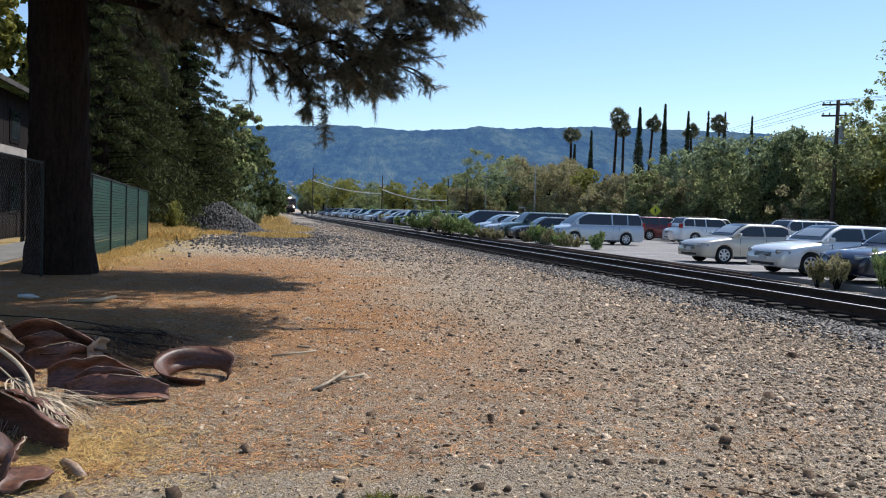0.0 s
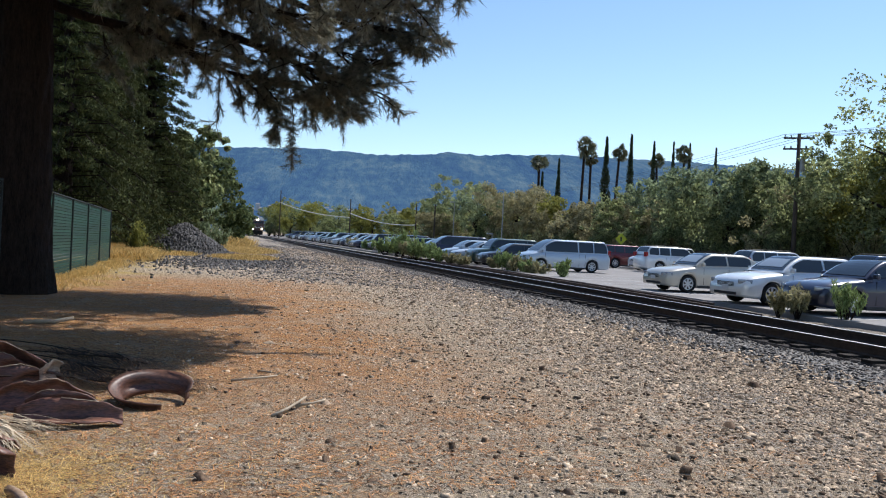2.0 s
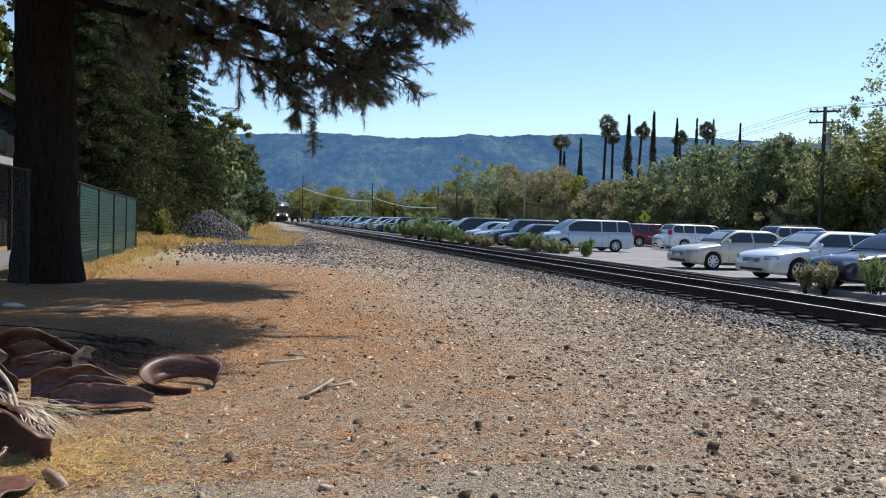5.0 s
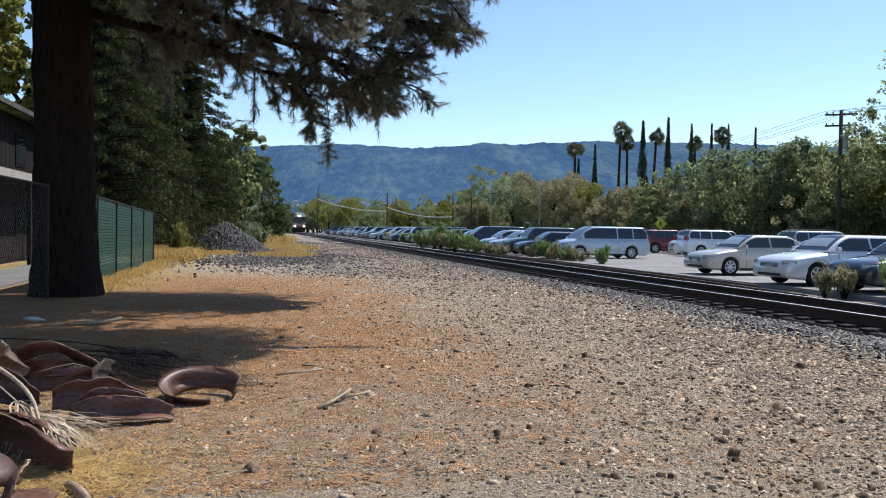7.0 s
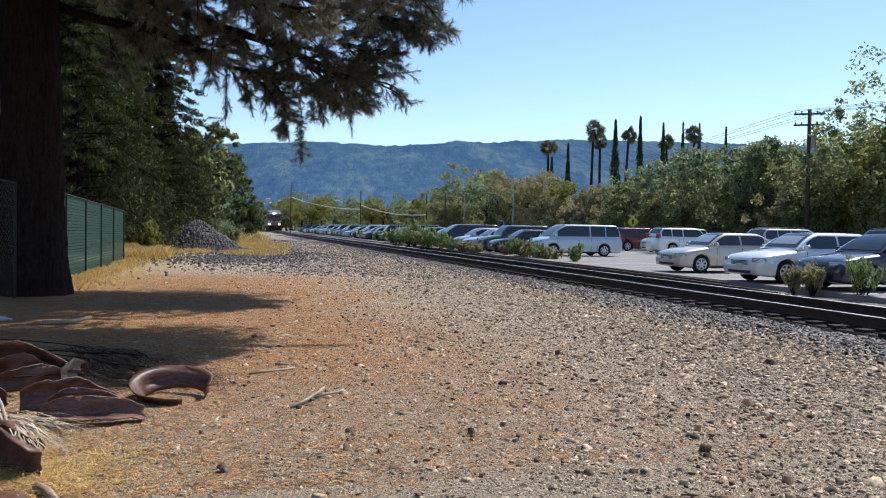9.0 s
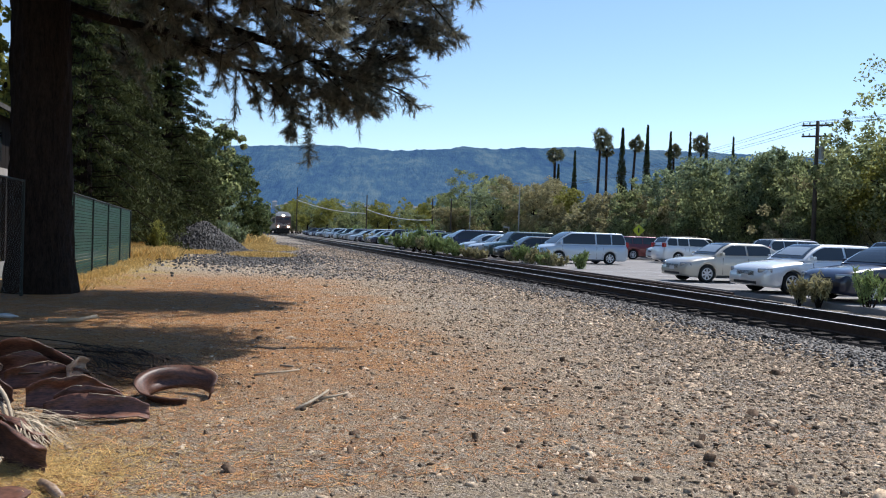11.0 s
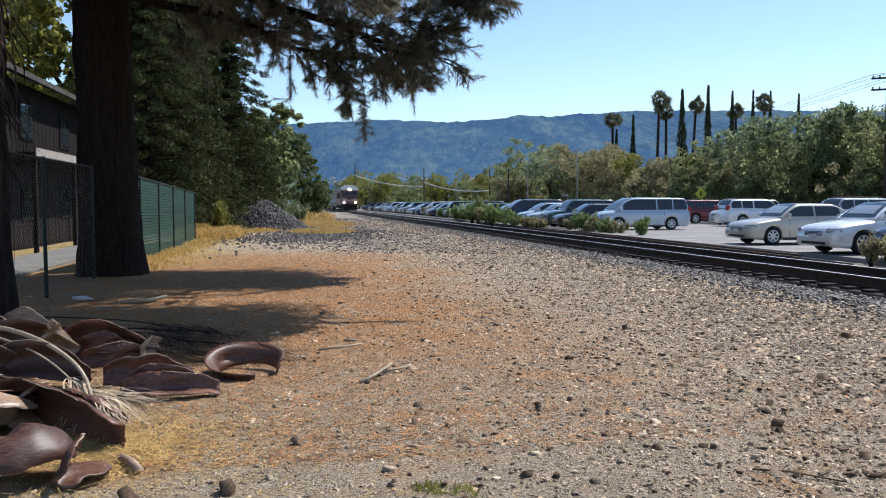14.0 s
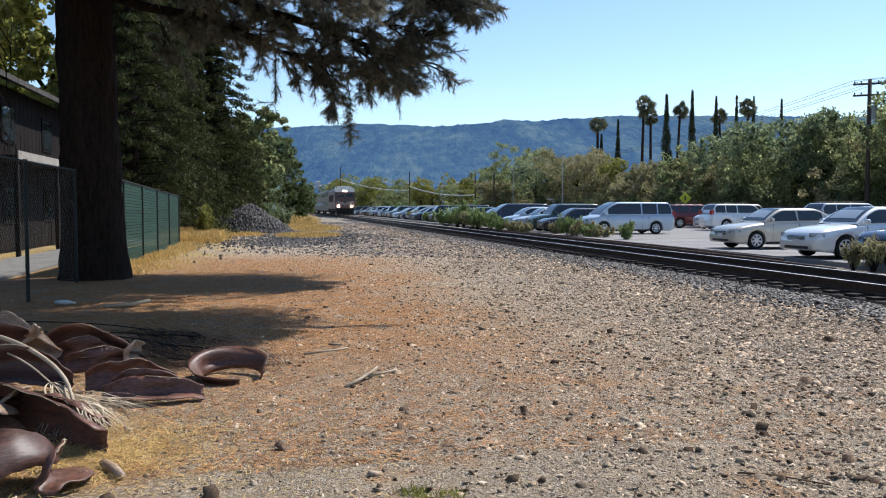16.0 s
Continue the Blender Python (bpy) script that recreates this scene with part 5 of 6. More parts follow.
    o = new("crown", raw_mesh("crown", v, f, M_NEEDLE))
    o.parent = th


pine()


def shaggy_palm():
    """A stout palm trunk wrapped in old leaf bases, with hanging dead fronds."""
    rng = np.random.default_rng(4)
    th = thing("palm_tree", "stout palm trunk wrapped in shaggy dead leaf bases", "palm tree")
    b = Vector((-5.45, 9.1, 0))
    bm = bmesh.new()
    bark_trunk(bm, [b + Vector((0, 0, z)) for z in (-0.2, 0.1, 0.8, 3, 6, 9)], [0.54, 0.52, 0.46, 0.44, 0.42, 0.38], sides=40, rings=60, ridge=0.04, seed=5)
    part("trunk", bm, M_BARK, th, smooth=True)
    vs, fs = [], []
    for i in range(700):
        a, z = rng.random() * 6.28, rng.uniform(1.6, 8.6)
        ln, w = rng.uniform(0.4, 1.1), rng.uniform(0.006, 0.022)
        o = np.array([b.x + math.cos(a) * 0.46, b.y + math.sin(a) * 0.46, z])
        out = np.array([math.cos(a), math.sin(a), 0]) * rng.uniform(0.05, 0.40)
        t = np.array([-math.sin(a), math.cos(a), 0]) * w
        e = o + out + np.array([0, 0, -ln])
        n = len(vs)
        vs += [o - t, o + t, (o + e) / 2 + out * 0.5 + t * 0.8, (o + e) / 2 + out * 0.5 - t * 0.8, e]
        fs += [(n, n + 1, n + 2, n + 3), (n + 3, n + 2, n + 4, n + 4)]
    me = bpy.data.meshes.new("dead_fronds")
    me.from_pydata([tuple(v) for v in vs], [], [f if f[2] != f[3] else f[:3] for f in fs])
    me.materials.append(M_SKIRT_SHADED_FROND)
    o = new("dead_fronds", me)
    o.parent = th
    c = np.array([b.x, b.y, 9.6]) + rng.normal(size=(60, 3)) * np.array([1.5, 1.5, 0.7])
    v, f = leaf_quads(rng, c, np.full(60, 0.7), 26, 0.34, aspect=0.16, droop=0.8)
    o = new("crown", raw_mesh("crown", v, f, M_LEAF_DK))
    o.parent = th


M_SHEATH = material("dry_palm_sheath", (0.022, 0.009, 0.006), (0.19, 0.082, 0.05), 3, 0.5, bump=0.5, dist=0.006, stretch=(1, 1, 5), fine=26, objvar=0.45)
M_SHEATH_PALE = material("bleached_palm_fibre", (0.28, 0.21, 0.13), (0.54, 0.44, 0.31), 6, 0.7, bump=0.4, dist=0.003, island=0.35)
# skirt brown, which also gives the dull fronds their shade as colour
M_SKIRT_SHADED_FROND = material("old_palm_skirt_and_shaded_frond", (0.012, 0.008, 0.006), (0.052, 0.034, 0.024), 4, 0.85, bump=0.3, dist=0.004, stretch=(4, 4, 0.6), island=0.4)
shaggy_palm()


def conifer(seed, h, w, label, mat):
    rng = np.random.default_rng(seed)
    th = thing("conifer", label, "tree", "conifers beyond the fence")
    bm = bmesh.new()
    tube(bm, [(0, 0, -0.3), (0, 0, h * 0.5), (0, 0, h * 0.97)], [h * 0.03, h * 0.018, 0.03], 9)
    part("trunk", bm, M_BARK, th)
    bm = bmesh.new()
    cs, rad = [], []
    n = int(h * 11)
    for i in range(n):
        k = (i + rng.random()) / n
        z = h * (0.06 + 0.92 * k)
        ln = w * (1 - k) ** 0.75 * rng.uniform(0.72, 1.12) + 0.15
        a = i * 2.399 + rng.uniform(-0.3, 0.3)
        e = Vector((math.cos(a) * ln, math.sin(a) * ln, z - ln * 0.22))
        tube(bm, [(0, 0, z), (e.x * 0.6, e.y * 0.6, z + ln * 0.03), e], [0.045, 0.03, 0.01], 4, False)
        for q in np.linspace(0.25, 1.0, 7 if ln > 1 else 3):
            cs.append((e.x * q + rng.normal() * 0.12, e.y * q + rng.normal() * 0.12, z - ln * 0.22 * q * q - 0.05))
            rad.append(0.16 + 0.13 * ln * (0.4 + 0.3 * q))
    tagged(part("branchwork", bm, M_BARK, th), kind="stuff")
    v, f = leaf_quads(rng, np.array(cs), np.array(rad), 38, 0.13, flat=0.4, droop=0.9, aspect=0.22)
    o = new("crown", raw_mesh("crown", v, f, mat))
    o.parent = th
    return th


def left_trees():
    dark = "tall dense dark green conifer beyond the fence"
    a = conifer(1, 22.0, 4.6, dark, M_CONIFER)
    a.matrix_world = Matrix.Translation((-15.9, 43.0, 0))
    b = conifer(2, 16.0, 3.9, "dense green conifer with sunlit outer sprays", M_CONIFER)
    b.matrix_world = Matrix.Translation((-14.0, 50.5, 0))
    for o, x, y, r in ((b, -14.4, 38.6, 70), (a, -17.4, 48.0, 150), (b, -16.4, 54.0, 20), (b, -15.2, 46.0, 200), (a, -19.0, 53.0, 80)):
        copy_thing(o, Matrix.Translation((x, y, 0)) @ pose(0, 0, 0, 0, 0, r))
    t = broad_tree("tree", 301, 8.8, 6.2, M_LEAF, leaf=0.16, clumps=230, per=60, label="sunlit green broadleaf tree beside the conifers", low=0.04)
    t.matrix_world = Matrix.Translation((-15.0, 61, 0))
    t = broad_tree("oak_tree", 302, 8.0, 7.0, M_OAK, leaf=0.13, clumps=400, per=66, label="rounded dark green oak standing beside the track", low=0.02)
    t.matrix_world = Matrix.Translation((-15.45, 72, 0))
    t = broad_tree("oak_tree", 303, 6.4, 6.0, M_OAK, leaf=0.15, clumps=200, per=60, label="low dark green oak growing by the gravel pile", low=0.02)
    t.matrix_world = Matrix.Translation((-15.5, 58, 0))
    for x, y, s in ((-19.8, 88, 311), (-23.5, 105, 312), (-29.5, 125, 313)):
        t = broad_tree("tree", s, 7.5, 6.5, M_LEAF_DK, leaf=0.2, clumps=140, per=45, label="dark green broadleaf tree along the railway", low=0.03)
        t.matrix_world = Matrix.Translation((x, y, 0))
    t = broad_tree("tree", 321, 15, 9, M_LEAF_YL, leaf=0.22, clumps=220, per=60, label="sunlit yellow-green tree behind the house")
    t.matrix_world = Matrix.Translation((-26.5, 54, 0))
    for x, y, r in ((-23.0, 49.5, 90), (-29.5, 50.0, 200), (-25.0, 62.0, 310)):
        copy_thing(t, Matrix.Translation((x, y, 0)) @ pose(0, 0, 0, 0, 0, r))
    sh = shrub("shrub", 322, 1.5, 1.3, M_LEAF_YL, "bright yellow-green shrub at the end of the fence", clumps=44, per=46, leaf=0.09)
    sh.matrix_world = Matrix.Translation((-10.9, 38.0, 0))
    for i, (x, y) in enumerate(((-14.2, 45.5), (-14.0, 42.0), (-12.6, 52), (-11.6, 55), (-12.4, 57), (-11.6, 61))):
        sh = shrub("shrub", 330 + i, 1.7, 2.6, M_LEAF_DK, "dark leafy shrub under the conifers", clumps=60, per=46, leaf=0.12)
        sh.matrix_world = Matrix.Translation((x, y, 0))


left_trees()

M_FENCE = material("green_fence_slat", (0.005, 0.036, 0.021), (0.012, 0.066, 0.038), 2.5, 0.55, bump=0.2, dist=0.003, objvar=0.25)
M_GALV = plain("dull_galvanised_steel", (0.22, 0.225, 0.225), 0.6, 0.4)
M_POST = plain("dark_green_post", (0.006, 0.012, 0.010), 0.7, 0.1)
FENCE_D = -3.66


def fence():
    th = thing("chain_link_fence", "chain-link fence with green privacy slats on its far bays", "fence")
    def top(s):
        return 2.09 - 0.0185 * (s - 20) if s > 20 else 2.09
    posts = [9.2, 13.4, 16.5, 18.6, 21.5, 24.4, 27.3, 30.2, 33.15]
    for s in posts:
        bm = bmesh.new()
        p = T(s, FENCE_D)
        tube(bm, [p + Vector((0, 0, -0.1)), p + Vector((0, 0, top(s) + 0.03))], 0.03, 8)
        part("post", bm, M_POST, th)
    for a, b in zip(posts, posts[1:]):
        if a == 16.5:        # the pine has grown into the line here
            continue
        bm = bmesh.new()
        tube(bm, [T(a, FENCE_D, top(a)), T(b, FENCE_D, top(b))], 0.021, 6)
        H = top(b)
        part("top_rail", bm, M_POST, th)
        green = a > 18
        # diamond wire mesh, 60 mm
        vs, fs = [], []
        ln, p = b - a, 0.085 if green else 0.11
        for sgn in (1, -1):
            k = -int(H / p) if sgn > 0 else 0
            while k * p < (ln if sgn > 0 else ln + H):
                s0, s1 = (k * p, k * p + H) if sgn > 0 else (k * p - H, k * p)
                c0, c1 = max(s0, 0), min(s1, ln)
                if c1 > c0:
                    z0, z1 = ((c0 - s0), (c1 - s0)) if sgn > 0 else (H - (c0 - s0), H - (c1 - s0))
                    w = 0.0032 if green else 0.0022
                    n = len(vs)
                    vs += [tuple(T(a + c0, FENCE_D + 0.004 * sgn, z0 + 0.02 - w)), tuple(T(a + c0, FENCE_D + 0.004 * sgn, z0 + 0.02 + w)), tuple(T(a + c1, FENCE_D + 0.004 * sgn, z1 + 0.02 + w)), tuple(T(a + c1, FENCE_D + 0.004 * sgn, z1 + 0.02 - w))]
                    fs.append((n, n + 1, n + 2, n + 3))
                k += 1
        o = new("wire_mesh", raw_mesh("wire_mesh", vs, fs, M_POST if green else M_GALV))
        o.parent = th
        tagged(o, kind="stuff")
        if green:
            for k in range(26):
                bm = bmesh.new()
                lo, hi = (k + 0.06) / 26, (k + 0.92) / 26
                corner = [(a + 0.03, lo * top(a)), (b - 0.03, lo * top(b)), (b - 0.03, hi * top(b)), (a + 0.03, hi * top(a))]
                v = [[bm.verts.new(T(s, FENCE_D - 0.018 + dd, z + 0.01)) for s, z in corner] for dd in (-0.004, 0.004)]
                bm.faces.new(v[0])
                bm.faces.new(v[1][::-1])
                for q in range(4):
                    bm.faces.new((v[0][q], v[1][q], v[1][(q + 1) % 4], v[0][(q + 1) % 4]))
                bmesh.ops.recalc_face_normals(bm, faces=bm.faces)
                part("slat", bm, M_FENCE, th)


fence()

# brown taken near black: the deep tree shade is put into the colour
M_BOARD = material("shade_darkened_board_siding", (0.006, 0.0042, 0.0034), (0.018, 0.012, 0.009), 1.3, 0.85, bump=0.3, dist=0.004, stretch=(6, 6, 0.6), objvar=0.2)
M_ROOFING = material("grey_shingle_roof", (0.04, 0.035, 0.032), (0.11, 0.10, 0.09), 2, 0.9, bump=0.5, dist=0.01)
M_FASCIA = material("weathered_white_board", (0.26, 0.23, 0.20), (0.40, 0.36, 0.31), 2, 0.8, bump=0.2, dist=0.003)
M_CONCRETE = material("pale_concrete", (0.14, 0.135, 0.125), (0.25, 0.24, 0.22), 1.5, 0.9, bump=0.3, dist=0.004)


def house():
    th = thing("house", "brown two-storey timber house with a balcony, shade in its colour", "house")
    d0, s0, s1, eave = -8.2, 14.0, 35.0, 5.15
    tm = Matrix(((U.x, NRM.x, 0, 0), (U.y, NRM.y, 0, 0), (0, 0, 1, 0), (0, 0, 0, 1)))
    bm = bmesh.new()
    box(bm, s0, s1, d0 - 9, d0, -0.2, eave, 0, tm)
    bmesh.ops.recalc_face_normals(bm, faces=bm.faces)
    part("wall", bm, M_BOARD, th)
    for k in range(46):
        bm = bmesh.new()
        s = s0 + 0.2 + k * 0.45
        box(bm, s, s + 0.42, d0, d0 + 0.022, 0.1, eave, 0, tm)
        bmesh.ops.recalc_face_normals(bm, faces=bm.faces)
        part("board", bm, M_BOARD, th)
    bm = bmesh.new()
    rv = [bm.verts.new(tm @ Vector(p)) for p in ((s0 - 0.6, d0 + 0.7, eave - 0.05), (s1 + 0.6, d0 + 0.7, eave - 0.05), (s1 + 0.6, d0 - 4.5, eave + 2.3), (s0 - 0.6, d0 - 4.5, eave + 2.3), (s1 + 0.6, d0 - 9.7, eave - 0.05), (s0 - 0.6, d0 - 9.7, eave - 0.05))]
    bm.faces.new(rv[:4])
    bm.faces.new((rv[3], rv[2], rv[4], rv[5]))
    ext = bmesh.ops.extrude_face_region(bm, geom=list(bm.faces))
    bmesh.ops.translate(bm, vec=(0, 0, 0.16), verts=[v for v in ext["geom"] if isinstance(v, bmesh.types.BMVert)])
    bmesh.ops.recalc_face_normals(bm, faces=bm.faces)
    part("roof", bm, M_ROOFING, th)
    bm = bmesh.new()
    box(bm, 24.9, 34.9, d0, d0 + 1.2, 2.78, 2.86, 0, tm)
    bmesh.ops.recalc_face_normals(bm, faces=bm.faces)
    part("balcony_floor", bm, M_BOARD, th)
    bm = bmesh.new()
    box(bm, 24.9, 34.9, d0 + 1.2, d0 + 1.24, 2.74, 2.98, 0, tm)
    bmesh.ops.recalc_face_normals(bm, faces=bm.faces)
    part("balcony_fascia", bm, M_FASCIA, th, "weathered pale edge board")
    for s in (25.1, 29.4, 33.7):
        bm = bmesh.new()
        box(bm, s - 0.06, s + 0.06, d0 + 1.06, d0 + 1.18, -0.1, 2.78, 0.01, tm)
        bmesh.ops.recalc_face_normals(bm, faces=bm.faces)
        part("balcony_post", bm, M_BOARD, th)
    for s in (17.0, 21.5, 27.5, 32.0):
        for z in (0.9, 3.4):
            bm = bmesh.new()
            box(bm, s, s + 1.3, d0 + 0.02, d0 + 0.06, z, z + 1.2, 0.01, tm)
            bmesh.ops.recalc_face_normals(bm, faces=bm.faces)
            w = part("window", bm, M_BOARD, th)
            bm = bmesh.new()
            box(bm, s + 0.08, s + 1.22, d0 + 0.06, d0 + 0.075, z + 0.08, z + 1.12, 0, tm)
            bmesh.ops.recalc_face_normals(bm, faces=bm.faces)
            part("pane", bm, M_GLASS, w)


house()
tagged(quad_strip("pavement_walk", 5, 42, -7.0, -5.2, -0.3, 0.05, M_CONCRETE), "pale concrete walk beside the house", "walkway", kind="structure")

# ---- stones, straw and litter ----
def rock_batch(rng, pos, size, flat=0.5):
    """Angular broken stones, all in one pair of arrays: jittered blocks half sunk in the ground."""
    base = np.array([(x, y, z) for z, k in ((-1, 1.0), (1, 0.76)) for x, y in ((-k, -k), (k, -k), (k, k), (-k, k))]) * 0.8
    tri = np.array([(4, 5, 6), (4, 6, 7), (0, 1, 5), (0, 5, 4), (1, 2, 6), (1, 6, 5), (2, 3, 7), (2, 7, 6), (3, 0, 4), (3, 4, 7)])
    n = len(pos)
    v = base[None] + rng.normal(0, 0.27, (n, 8, 3)) * np.array([1.4, 1.4, 0.6])
    v[:, 4:, :2] = v[:, 4:, :2] * rng.uniform(0.55, 1.2, (n, 1, 1)) + rng.normal(0, 0.3, (n, 1, 2))
    v = v * np.stack([0.75 + 0.6 * rng.random(n), 0.65 + 0.5 * rng.random(n), flat * (0.6 + 0.7 * rng.random(n))], 1)[:, None]
    a, b = rng.random(n) * 6.283, rng.normal(0, 0.20, n)
    ca, sa, cb, sb = np.cos(a)[:, None], np.sin(a)[:, None], np.cos(b)[:, None], np.sin(b)[:, None]
    x, z = v[..., 0] * cb + v[..., 2] * sb, -v[..., 0] * sb + v[..., 2] * cb
    v = np.stack([x * ca - v[..., 1] * sa, x * sa + v[..., 1] * ca, z], 2) * (size[:, None, None] / 2) + pos[:, None]
    f = tri[None] + 8 * np.arange(n)[:, None, None]
    return v.reshape(-1, 3), f.reshape(-1, 3)


def td(s, d):
    return np.outer(s, np.array(U)) + np.outer(d, np.array(NRM))


def drop(p, sink):
    p[:, 2] = [ground_z(x, y) for x, y in p[:, :2]]
    p[:, 2] += sink
    return p


def stones():
    rng = np.random.default_rng(77)

    def stuff(name, label, p, size, mat, flat=0.52, sink=0.20):
        p = drop(p, 0)
        p[:, 2] += size * sink
        v, f = rock_batch(rng, p, size, flat)
        tagged(new(name, raw_mesh(name, v, f, mat)), label, "gravel", kind="stuff")

    # grey gravel that thickens towards the rails
    n = 64000
    s = np.exp(rng.uniform(math.log(2.2), math.log(75), n))
    d = 8.8 - np.abs(rng.normal(0, 2.5, n)) ** 1.05
    keep = (d > -1.5)
    s, d = s[keep], d[keep]
    size = np.clip(rng.lognormal(math.log(0.022), 0.5, len(s)), 0.010, 0.085) * (1 + s * 0.012)
    stuff("gravel", "loose grey angular gravel beside the track", td(s, d), size, M_STONE, 0.42, 0.12)
    # small brown pebbles over the dirt
    n = 46000
    s = np.exp(rng.uniform(math.log(2.6), math.log(40), n))
    d = 8.8 - np.abs(rng.normal(0, 4.6, n))
    size = np.clip(rng.lognormal(math.log(0.013), 0.5, n), 0.006, 0.045) * (1 + s * 0.03)
    stuff("pebbles", "small brown pebbles scattered over dry dirt", td(s, d), size, M_PEBBLE, 0.45, 0.12)
    n = 15000
    s = np.exp(rng.uniform(math.log(2.6), math.log(34), n))
    d = 9.0 - np.abs(rng.normal(0, 3.2, n))
    size = np.clip(rng.lognormal(math.log(0.011), 0.45, n), 0.006, 0.04) * (1 + s * 0.03)
    stuff("stone_chips", "pale flat stone chips scattered over dry dirt", td(s, d), size, M_CHIP, 0.4, 0.2)
    # close-lying grit of broken stone
    n = 46000
    s = np.exp(rng.uniform(math.log(2.5), math.log(13), n))
    d = rng.uniform(-1.0, 7.2, n)
    keep = rng.random(n) < np.clip(0.10 + 0.90 * d / 4.5, 0.08, 1)
    s, d = s[keep], d[keep]
    size = np.clip(rng.lognormal(math.log(0.0125), 0.4, len(s)), 0.007, 0.032) * (1 + 0.03 * s)
    stuff("grit", "fine broken stone chips strewn over dirt", td(s, d), size, M_STONE, 0.5, 0.15)
    # dark gravel spread over the whole strip farther on
    n = 12000
    s, d = rng.uniform(23, 85, n), rng.uniform(-1.2, 8.2, n)
    keep = d > -1.2 + 3.5 * np.clip((27 - s) / 4, 0, 1) + rng.normal(0, 0.5, n)
    s, d = s[keep], d[keep]
    size = np.clip(rng.lognormal(math.log(0.055), 0.35, len(s)), 0.03, 0.12)
    stuff("dark_gravel", "dark crushed gravel spread beside the track", td(s, d), size, M_BALLAST, 0.5, 0.12)
    # dark larger stones
    n = 1700
    s = np.exp(rng.uniform(math.log(3.0), math.log(30), n))
    d = np.clip(rng.normal(4.4, 2.2, n), 0.6 + rng.normal(0, 0.5, n), 9.2)
    size = np.clip(rng.lognormal(math.log(0.030), 0.38, n), 0.016, 0.075)
    near = np.argsort(np.hypot(s, d))
    stuff("loose_stones", "dark loose stones lying on the dirt", td(s[near[280:]], d[near[280:]]), size[near[280:]], M_BROWNSTONE, 0.5, 0.12)
    shapes = []
    for k in range(14):
        v, f = rock_batch(rng, np.zeros((1, 3)), np.array([1.0]), 0.5)
        shapes.append(raw_mesh("stone", v, f, M_BROWNSTONE))
    for k, i in enumerate(near[:280]):
        o = new("stone", shapes[k % 14])
        p = T(s[i], d[i])
        o.location = (p.x, p.y, ground_z(p.x, p.y) + size[i] * 0.15)
        o.rotation_euler = (0, 0, rng.random() * 6.28)
        o.scale = (size[i],) * 3
        tagged(o, "small dark brown stone lying on the dirt", "stone", "stones on the dirt")
    # ballast shoulder beside the sleepers, darker stone between the rails
    n = 27000
    s = np.exp(rng.uniform(math.log(5), math.log(130), n))
    d = np.where(rng.random(n) < 0.86, 9.45 - np.abs(rng.normal(0, 0.8, n)), rng.uniform(11.8, 13.4, n))
    size = np.clip(rng.normal(0.058, 0.015, n), 0.03, 0.10) * (1 + s * 0.006)
    p = drop(td(s, d), 0)
    p[:, 2] += rng.uniform(0, 0.025, n)
    v, f = rock_batch(rng, p, size, 0.55)
    tagged(new("ballast", raw_mesh("ballast", v, f, M_BALLAST)), "grey crushed-stone ballast along the rails", "ballast", kind="stuff")
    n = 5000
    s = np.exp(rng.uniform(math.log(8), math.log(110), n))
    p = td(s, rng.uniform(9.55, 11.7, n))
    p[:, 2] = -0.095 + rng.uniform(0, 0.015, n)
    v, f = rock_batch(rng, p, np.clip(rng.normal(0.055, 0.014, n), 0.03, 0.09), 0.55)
    tagged(new("crib_ballast", raw_mesh("crib_ballast", v, f, M_TRACKBED)), "near-black ballast packed between the rails", "ballast", kind="stuff")


stones()


def single_rocks():
    rng = np.random.default_rng(5)
    spots = [(4.21, 8.95, 0.13), (-0.93, 4.79, 0.075), (1.14, 4.68, 0.06), (0.55, 5.6, 0.07), (0.80, 5.85, 0.055), (-1.55, 3.88, 0.10), (-1.14, 4.0, 0.085), (1.75, 6.3, 0.06), (2.25, 4.55, 0.07), (2.0, 5.2, 0.075), (1.0, 7.4, 0.06), (1.55, 8.6, 0.07), (2.9, 6.6, 0.075), (3.3, 5.2, 0.08), (-0.35, 8.4, 0.05), (1.9, 9.4, 0.09), (0.35, 4.2, 0.06), (2.75, 4.15, 0.09), (-1.25, 5.6, 0.045)]
    for x, y, size in spots:
        v, f = rock_batch(rng, np.array([[0, 0, 0.0]]), np.array([size]), 0.85)
        o = new("rock", raw_mesh("rock", v, f, M_BROWNSTONE))
        o.location = (x, y, ground_z(x, y) + size * 0.24)
        tagged(o, "dark angular rock lying on the dirt", "rock", "rocks on the dirt")


single_rocks()


